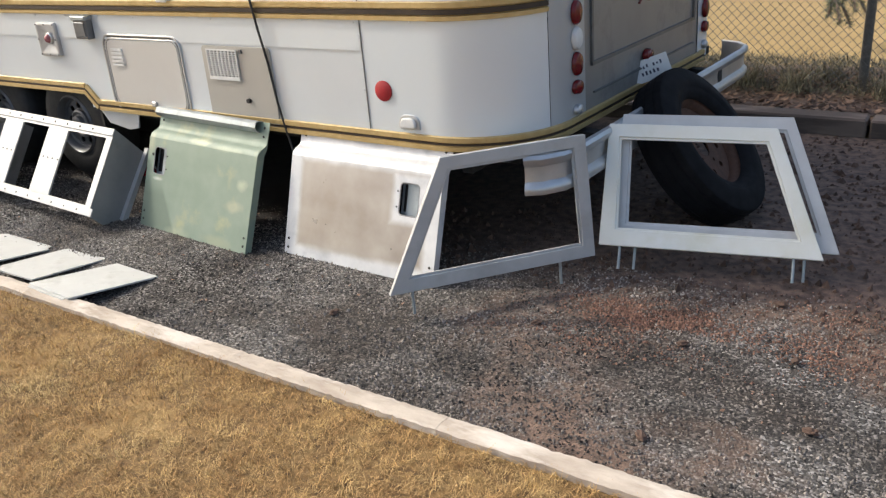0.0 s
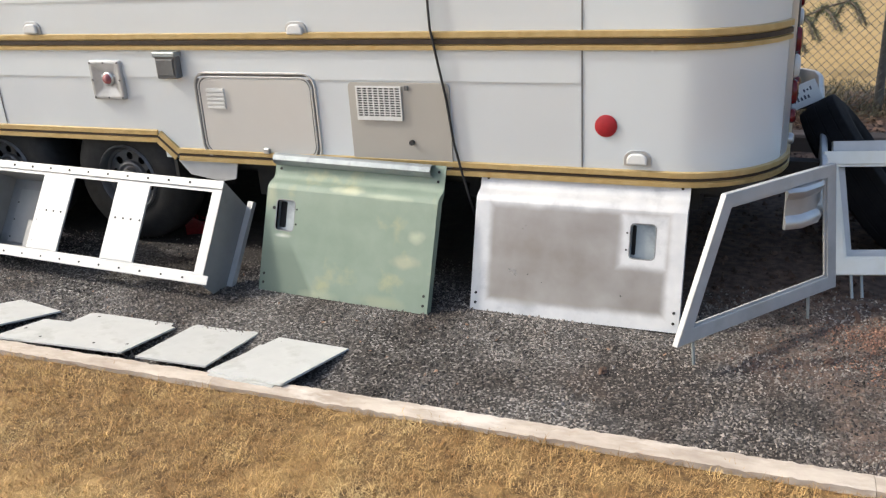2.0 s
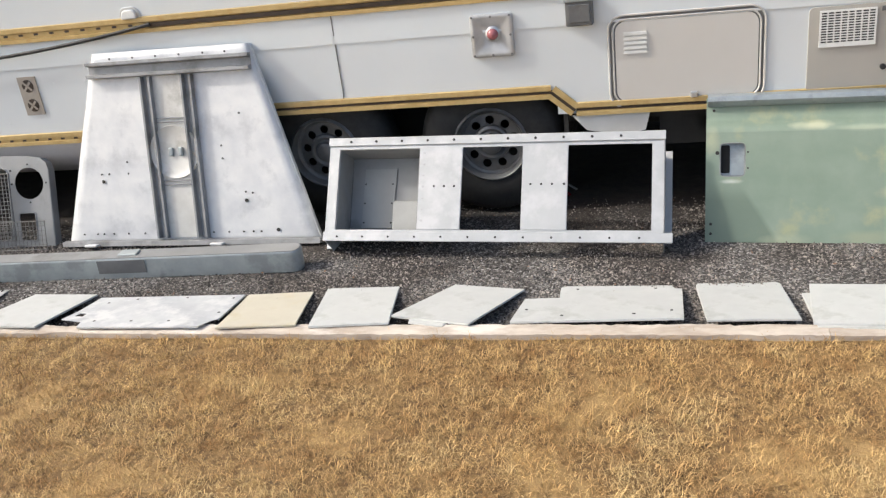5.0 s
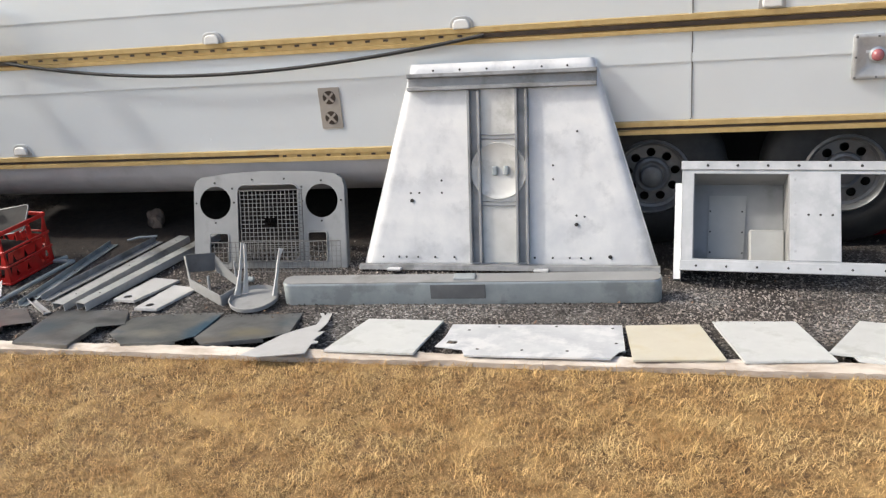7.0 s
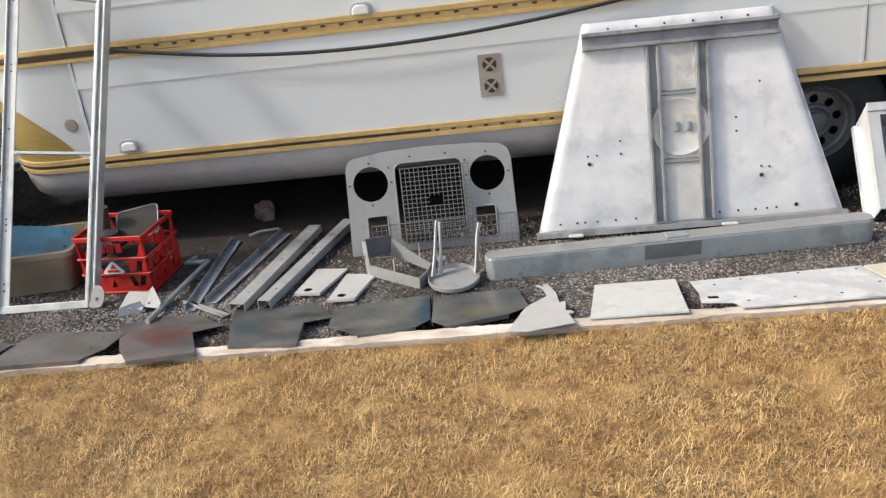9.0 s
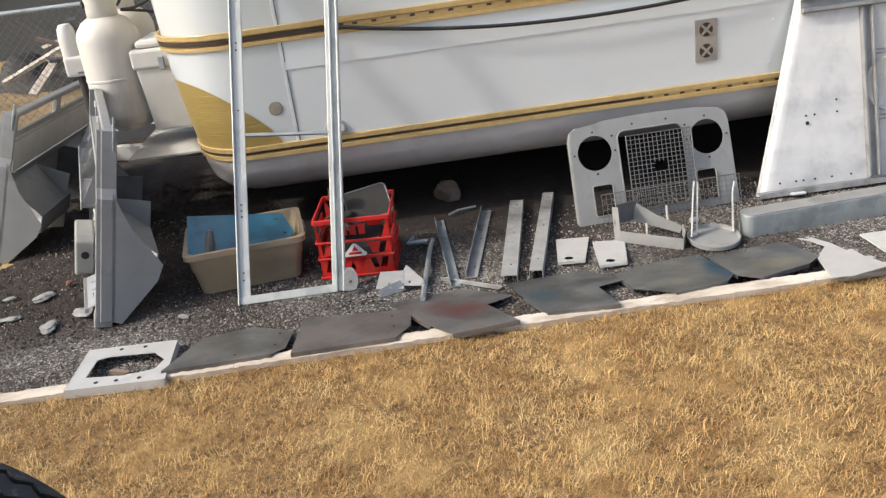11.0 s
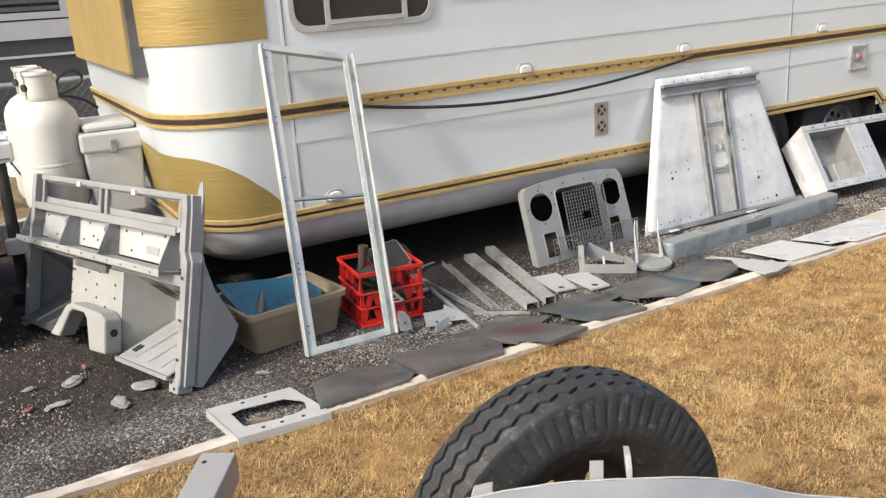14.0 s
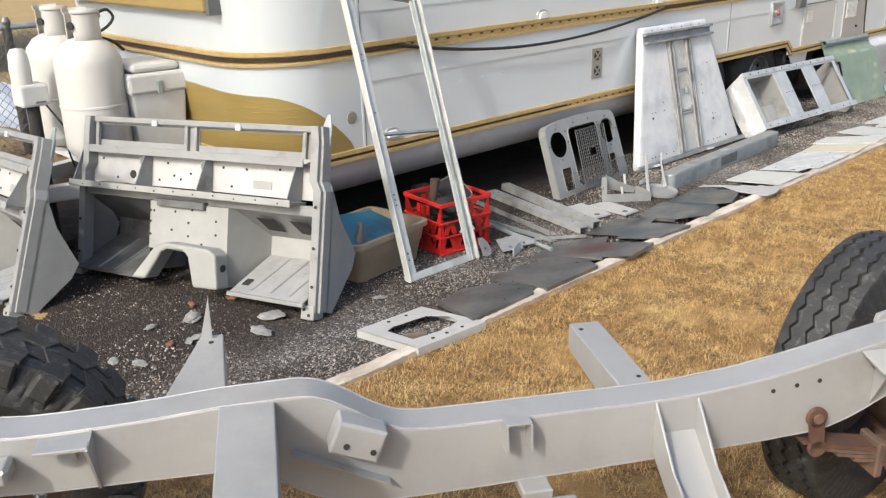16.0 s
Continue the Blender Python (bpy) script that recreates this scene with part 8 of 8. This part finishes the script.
# road wheels
def road_wheel(name, centre, axis, R, w, lugs, zig, label, mud=False):
    t = part(name, tyre_mesh(nb(), R, w, 0.208, lugs, zig, 0.012), M_tyre, ch, label, smooth=True)
    t.matrix_basis = CH_M.inverted() @ axle_pose(centre, axis)
    rim_parts(t, 0.205, M_axle, "rust brown steel rim")
    if mud:
        for k in range(24):
            for sg in (-1, 1):
                m = Matrix.Rotation(math.tau * (k + (0.5 if sg < 0 else 0.0)) / 24, 4, 'Z') @ Matrix.Diagonal((1, 1, sg, 1))
                b = nb()
                for poly in ([(-0.034, 0.006), (0.020, 0.002), (0.044, w * 0.26), (-0.008, w * 0.30)], [(-0.014, w * 0.30), (0.042, w * 0.26), (0.034, w * 0.50), (-0.022, w * 0.50)]):
                    q0 = [b.verts.new(m @ Vector((R - 0.010, y, z))) for y, z in poly]
                    q1 = [b.verts.new(m @ Vector((R + 0.009 - 0.5 * y * y / R, y * 0.95, z))) for y, z in poly]
                    b.faces.new(q0)
                    b.faces.new(q1)
                    for i in range(4):
                        b.faces.new((q0[i], q0[(i + 1) % 4], q1[(i + 1) % 4], q1[i]))
                box(b, (R - 0.060, -0.018, w * 0.47), (R + 0.004, 0.030, w * 0.545), m, bevel=0.006)
                part("tread_block", b, M_tyre, t, edge=0.003)
    return t


road_wheel("front_wheel", (-9.342, 0.536, 0.366), (0.1198, 0.9928, 0.0), 0.366, 0.172, 3, 0.034, "worn black road tyre turned on lock")
road_wheel("rear_wheel", tuple(CH_M @ Vector((-0.940, 0.345, 0.358))), (0.5688, 0.8225, 0.0), 0.352, 0.190, 2, 0.0, "black tyre with deep mud tread blocks", True)

# ---- debris on the gravel ----


def shard(x, y, r, material, label, cat, seed, flat=0.35):
    b = nb()
    bmesh.ops.create_icosphere(b, subdivisions=3, radius=r)
    for v in b.verts:
        q = v.co.normalized()
        v.co = Vector((v.co.x * 1.35, v.co.y * 0.8, v.co.z * flat)) * (0.8 + 0.38 * noise.noise(q * 1.5 + Vector((seed, 0, 0))))
    o = tagged(part(cat.replace(" ", "_"), b, material), label, cat)
    o.matrix_basis = pose(x, y, -0.028 + r * flat * 0.45, 0, 0, seed * 47)
    return o


for i, (x, y, r) in enumerate(((-9.935, 2.985, 0.048), (-9.82, 2.66, 0.050), (-9.70, 2.75, 0.058), (-10.015, 2.805, 0.034), (-10.06, 2.80, 0.026), (-10.29, 2.77, 0.032), (-9.26, 2.56, 0.024), (-10.10, 3.04, 0.024), (-10.35, 2.86, 0.03), (-10.62, 3.15, 0.05))):
    shard(x, y, r, M_debris, "pale broken shard lying on gravel", "stone shard", i + 1, 0.30)
for i, (x, y, r) in enumerate(((-10.13, 2.83, 0.022), (-9.86, 3.12, 0.020), (-9.70, 3.05, 0.024))):
    shard(x, y, r, M_brick, "reddish brick crumb lying on gravel", "brick crumb", i + 20, 0.5)
for i, (x, y, r) in enumerate(((-2.05, 2.30, 0.020), (-0.72, 2.05, 0.022), (-0.30, 2.28, 0.020), (-0.78, 2.62, 0.018), (-0.42, 2.66, 0.018), (-0.12, 1.92, 0.020), (-0.55, 3.05, 0.022), (-1.30, 2.55, 0.018))):
    shard(x, y, r, M_clod, "dark red soil clod lying on gravel", "soil clod", i + 40, 0.6)
shard(-8.04, 3.52, 0.075, M_timber, "old brown block under the trailer", "wood block", 60, 0.9)
t = thing("wheel_chock", "red plastic wheel chock behind the trailer wheel", "wheel chock", pose(-4.36, 3.22, -0.034, 0, 0, 20))
# The wedge's dark red holds the shade it stands in.
part("wedge", prism(nb(), [(0, 0), (0.17, 0), (0.17, 0.015), (0.05, 0.095), (0.02, 0.095), (0, 0.06)], 0, 0.09), M_red, t, edge=0.004)
part("rope", tube(nb(), [(0.12, 0.04, 0.06), (0.17, 0.03, 0.05), (0.20, 0.0, 0.03)], 0.006, 6), M_debris, t)

# ---- chain link fence ----
fe = thing("chain_link_fence", "galvanised chain link fence on steel posts", "fence", Matrix.Translation((0, 6.2, 0)))
FX0, FX1, FZ0, FZ1 = -14.0, 4.0, 0.02, 0.93


def fence_run(x0, x1):
    """Woven wire as crossing zigzags of thin square rod."""
    r = 0.0021
    vs, fs = [], []
    p = 0.062
    rows_ = int((FZ1 - FZ0) / (p / 2))
    for k in range(int((x1 - x0) / p)):
        xc = x0 + p * k
        pts = []
        for j in range(rows_ + 1):
            pts.append((xc + (p * 0.52 if (j + 0) % 2 else -0.002 * p), 0.0035 * (1 if j % 2 else -1), FZ0 + j * p / 2))
        base = len(vs)
        for x, y, z in pts:
            vs += [(x - r, y - r, z), (x + r, y - r, z), (x + r, y + r, z), (x - r, y + r, z)]
        for j in range(rows_):
            a = base + 4 * j
            for i in range(4):
                fs.append((a + i, a + (i + 1) % 4, a + 4 + (i + 1) % 4, a + 4 + i))
        base = len(vs)
        for j in range(rows_ + 1):
            x, y, z = xc + (p * 0.52 if j % 2 else 1.0 * p), -0.0035 * (1 if j % 2 else -1), FZ0 + j * p / 2
            vs += [(x - r, y - r, z), (x + r, y - r, z), (x + r, y + r, z), (x - r, y + r, z)]
        for j in range(rows_):
            a = base + 4 * j
            for i in range(4):
                fs.append((a + i, a + (i + 1) % 4, a + 4 + (i + 1) % 4, a + 4 + i))
    o = data_part("wire_fabric", vs, fs, M_wire, fe, "galvanised diamond wire")
    o["kind"] = "stuff"


fence_run(-13.8, -7.0)
fence_run(-2.6, 3.6)
for x in (-13.2, -11.55, -9.28, -6.5, -3.6, -0.75, 2.0):
    part("post", lathe(nb(), [(0.030, -0.3), (0.030, 0.96), (0.033, 0.965), (0.020, 0.995), (0.0001, 1.0)], Matrix.Translation((x, 0.035, 0)), 16), M_wire, fe, smooth=True)
b = nb()
tube(b, [(FX0, 0.030, FZ1), (FX1, 0.030, FZ1)], 0.021, 12)
part("top_rail", b, M_galv, fe, smooth=True)

# fallen leaves and straw along the fence


def leaves(name, n, x0, x1, y0, y1, lo, hi, material, label, zf):
    x, y = rng.uniform(x0, x1, n), rng.uniform(y0, y1, n)
    r = rng.uniform(lo, hi, n)
    a, ti, tj = rng.uniform(0, 6.28, n), rng.uniform(-0.6, 0.6, n), rng.uniform(-0.6, 0.6, n)
    z = np.array([zf(p, q) for p, q in zip(x, y)]) + rng.uniform(0.002, 0.02, n)
    base = np.array([(-1, 0), (-0.2, 0.55), (0.9, 0.1), (0.1, -0.5)])
    vs = []
    for bx_, by_ in base:
        px = (bx_ * np.cos(a) - by_ * np.sin(a)) * r
        py = (bx_ * np.sin(a) + by_ * np.cos(a)) * r
        vs.append(np.stack([x + px, y + py, z + px * ti + py * tj + r * 0.12 * abs(bx_)], 1))
    v = np.stack(vs, 1).reshape(-1, 3)
    f = (np.array([0, 1, 2, 3])[None] + 4 * np.arange(n)[:, None]).tolist()
    return tagged(data_part(name, v.tolist(), f, material), label, "leaves", kind="stuff")


leaves("fallen_leaves", 7500, -2.2, 2.5, 5.45, 6.9, 0.012, 0.034, M_leaf, "brown fallen leaves and bark along the fence", fb)
leaves("fallen_leaves", 1300, -9.6, -7.0, 5.50, 6.6, 0.010, 0.026, M_leaf, "brown fallen leaves and bark along the fence", fb)
leaves("gravel_litter", 700, -11.0, 0.4, 2.1, 3.2, 0.004, 0.010, M_leaf, "brown leaf scraps on the gravel", bed_z)
M_straw = mat("grey_straw", (0.19, 0.165, 0.10), (0.12, 0.108, 0.062), 5.0, 0.85, 0.0, 0.0, 60.0, (0.26, 0.225, 0.145), 2.0, island=0.5)


def tuft(x, y, n, h, label):
    b = nb()
    for i in range(n):
        a = rng.uniform(0, 6.28)
        px, py = rng.normal(0, 0.05), rng.normal(0, 0.05)
        l_ = h * rng.uniform(0.5, 1.1)
        bend = rng.uniform(0.3, 1.1)
        ps = []
        for k in range(5):
            u = k / 4
            ps.append(Vector((px + math.cos(a) * l_ * bend * u ** 1.6, py + math.sin(a) * l_ * bend * u ** 1.6, l_ * (u - 0.45 * bend * u * u))))
        sd = Vector((-math.sin(a), math.cos(a), 0)) * 0.0028
        prev = None
        for k, p in enumerate(ps):
            q = sd * (1 - k / 4.3)
            cur = (b.verts.new(p + q), b.verts.new(p - q))
            if prev:
                b.faces.new((prev[0], prev[1], cur[1], cur[0]))
            prev = cur
    o = tagged(part("grass_tuft", b, M_straw), label, "grass tuft", "tufts by the fence")
    o.matrix_basis = pose(x, y, 0.04)


for x, y, n, h in ((-1.75, 6.05, 90, 0.26), (-1.45, 6.15, 120, 0.30), (-1.15, 6.1, 120, 0.28), (-0.55, 6.0, 110, 0.24), (-0.15, 6.2, 90, 0.24), (-1.0, 6.45, 100, 0.24), (-0.3, 6.5, 100, 0.26), (-1.7, 6.5, 100, 0.26), (0.3, 6.1, 90, 0.24)):
    tuft(x, y, n, h, "drooping clump of dry grey-green grass by the fence")

# dark creeping shrub at the foot of the fence
M_shrub = mat("creeping_shrub", (0.050, 0.050, 0.028), (0.085, 0.072, 0.040), 6.0, 0.85, 0.0, 0.0, 60.0, (0.11, 0.085, 0.05), 3.0, (0.5, 0.66), island=0.5)
n = 16000
sx_, sy_ = rng.uniform(-2.3, 2.2, n), rng.uniform(5.95, 6.95, n)
hh = 0.20 * np.clip(1 - np.abs(sy_ - 6.45) / 0.55, 0.15, 1) * np.array([0.75 + 0.6 * noise.noise(Vector((a * 2.2, b * 2.2, 4))) for a, b in zip(sx_, sy_)])
sz = 0.05 + hh * rng.random(n)
an, el, ln_ = rng.uniform(0, 6.28, n), rng.uniform(-0.5, 1.0, n), rng.uniform(0.03, 0.08, n)
dx_, dy_, dz_ = np.cos(an) * np.cos(el) * ln_, np.sin(an) * np.cos(el) * ln_, np.sin(el) * ln_
wx, wy = -np.sin(an) * 0.004, np.cos(an) * 0.004
vv = np.stack([np.stack([sx_ - wx, sy_ - wy, sz], 1), np.stack([sx_ + wx, sy_ + wy, sz], 1), np.stack([sx_ + dx_, sy_ + dy_, sz + dz_], 1)], 1).reshape(-1, 3)
tagged(data_part("creeping_shrub", vv.tolist(), np.arange(3 * n).reshape(-1, 3).tolist(), M_shrub), "low dark creeping shrub along the fence foot", "shrub", kind="stuff")

# hanging evergreen bough beside the fence
M_needle = mat("conifer_needle", (0.035, 0.055, 0.025), (0.055, 0.075, 0.035), 8.0, 0.7, 0.0, 0.0, 60.0, island=0.4)
pt = thing("conifer_tree", "dark conifer tree with a drooping bough by the fence", "tree", pose(0.55, 8.2, 0.0))
part("trunk", lathe(nb(), [(0.10, -0.1), (0.085, 0.6), (0.07, 1.6), (0.05, 2.6), (0.02, 3.6), (0.0001, 3.9)], n=14), M_timber, pt, smooth=True)
b = nb()
limbs = []
for i in range(26):
    z = 1.25 + 2.5 * i / 26
    a = i * 2.4 + 3.6
    L = 1.55 * (1 - (z - 1.2) / 3.2) + 0.15
    pts = [Vector((math.cos(a) * L * u, math.sin(a) * L * u, z + 0.12 * u - (0.42 if i > 1 else 0.55) * u * u)) for u in (0, 0.25, 0.5, 0.75, 1.0)]
    limbs.append(pts)
ext = [Vector((0, 0, 1.25)), Vector((-1.09, 0.00, 0.74)), Vector((-1.37, 0.00, 0.57)), Vector((-1.56, 0.00, 0.51)), Vector((-1.73, 0.00, 0.43)), Vector((-1.84, 0.00, 0.33)), Vector((-1.87, 0.00, 0.18))]
for k in range(1, len(ext) - 1):
    for dx, dy, dz in ((0.10, -0.20, -0.16), (-0.06, 0.20, -0.14), (0.16, -0.05, -0.20)):
        limbs.append([ext[k], ext[k] + Vector((dx * 0.5, dy * 0.5, dz * 0.25)), ext[k] + Vector((dx, dy, dz))])
limbs.append(ext)
for pts in limbs:
    tube(b, pts, 0.011, 5)
part("branching", b, M_timber, pt)
vs, fs = [], []
for pts in limbs:
    for k in range(len(pts) - 1):
        for m_ in range(120):
            u = rng.random()
            p = pts[k].lerp(pts[k + 1], u)
            d = Vector(rng.normal(0, 1, 3)).normalized()
            d = (d + (pts[k + 1] - pts[k]).normalized() * 0.6).normalized()
            ln = rng.uniform(0.035, 0.10)
            s = d.orthogonal().normalized() * 0.0022
            i0 = len(vs)
            vs += [tuple(p + s), tuple(p - s), tuple(p + d * ln)]
            fs.append((i0, i0 + 1, i0 + 2))
data_part("foliage", vs, fs, M_needle, pt)["kind"] = "stuff"

# ---- beyond the fence: the neighbour's house and yard ----
ho = thing("neighbour_house", "grey clad house with white trim and louvred windows behind the fence", "house", Matrix.Translation((-14.0, 11.5, -0.07)))
part("wall", box(nb(), (0, 0, 0), (6.2, 4.0, 3.0)), M_house, ho)
part("trim_band", box(nb(), (-0.02, -0.05, 1.08), (6.22, 0.0, 1.30)), M_housewhite, ho)
part("trim_band", box(nb(), (-0.02, -0.03, 0.86), (6.22, 0.0, 0.89)), M_housewhite, ho)
for x in (0.8, 2.7, 4.6):
    w = part("window", sheet(nb(), [(x, 1.32), (x + 1.3, 1.32), (x + 1.3, 2.3), (x, 2.3)], [[(x + 0.08, 1.40), (x + 1.22, 1.40), (x + 1.22, 2.22), (x + 0.08, 2.22)]], 0.06, Matrix.Translation((0, -0.06, 0))), M_housewhite, ho)
    part("pane", box(nb(), (x + 0.06, -0.02, 1.38), (x + 1.24, -0.01, 2.24)), M_glass, w)
    for i in range(9):
        part("louvre", box(nb(), (x + 0.08, -0.045, 1.42 + 0.09 * i), (x + 1.22, -0.022, 1.47 + 0.09 * i)), M_rim, w)
part("roof", prism(nb(), [(-0.4, 3.0), (6.6, 3.0), (6.6, 3.15), (-0.4, 3.15)], -0.5, 4.5), M_rim, ho)
bn = thing("wheelie_bin", "dark plastic wheelie bin against the neighbour's house", "bin", pose(-10.15, 10.9, -0.07))
part("body", box(nb(), (0, 0, 0), (0.5, 0.45, 0.60), bevel=0.03), M_dark, bn)
part("lid", box(nb(), (-0.03, -0.03, 0.60), (0.53, 0.48, 0.66), bevel=0.02), M_dark, bn)


def heap(name, x, y, sx, sy, h, material, label, cat, seed):
    b = nb()
    bmesh.ops.create_grid(b, x_segments=26, y_segments=26, size=1.0)
    for v in b.verts:
        d = max(0.0, 1 - (v.co.x ** 2 + v.co.y ** 2))
        q = noise.noise(Vector((v.co.x * 2.2 + seed, v.co.y * 2.2, 0))) + 0.5 * noise.noise(Vector((v.co.x * 6 + seed, v.co.y * 6, 1)))
        v.co = Vector((v.co.x * sx, v.co.y * sy, h * min(1.0, d * 1.6) * (0.75 + 0.5 * q)))
    o = tagged(part(name, b, material, smooth=True), label, cat)
    o.matrix_basis = pose(x, y, -0.08)


heap("tarpaulin", -9.15, 8.1, 0.95, 0.8, 0.42, M_tarp, "pale blue-white tarpaulin over a heap behind the fence", "tarpaulin", 3)
heap("tarpaulin", -10.6, 9.6, 0.9, 0.5, 0.30, M_tarp, "pale blue-white tarpaulin over a heap behind the fence", "tarpaulin", 9)
heap("dark_heap", -11.0, 8.6, 1.1, 0.8, 0.45, M_dark, "dark heap of scrap behind the fence", "scrap heap", 5)
heap("dark_heap", -9.9, 9.4, 0.9, 0.7, 0.40, M_timber, "brown heap of boards and scrap behind the fence", "scrap heap", 15)
sc = thing("scrap_boards", "leaning boards and pipes among the scrap", "scrap", pose(-10.9, 8.3, 0.0))
for i in range(9):
    b = box(nb(), (-0.6, -0.04, -0.015), (0.6, 0.04, 0.015))
    o = part("board", b, (M_timber, M_rim, M_wood)[i % 3], sc)
    o.matrix_basis = pose(0.25 * math.sin(i * 2.3), 0.3 * math.cos(i * 1.7), 0.25 + 0.03 * i, 10 * math.sin(i), 22 * math.cos(i * 1.3), 40 * i)
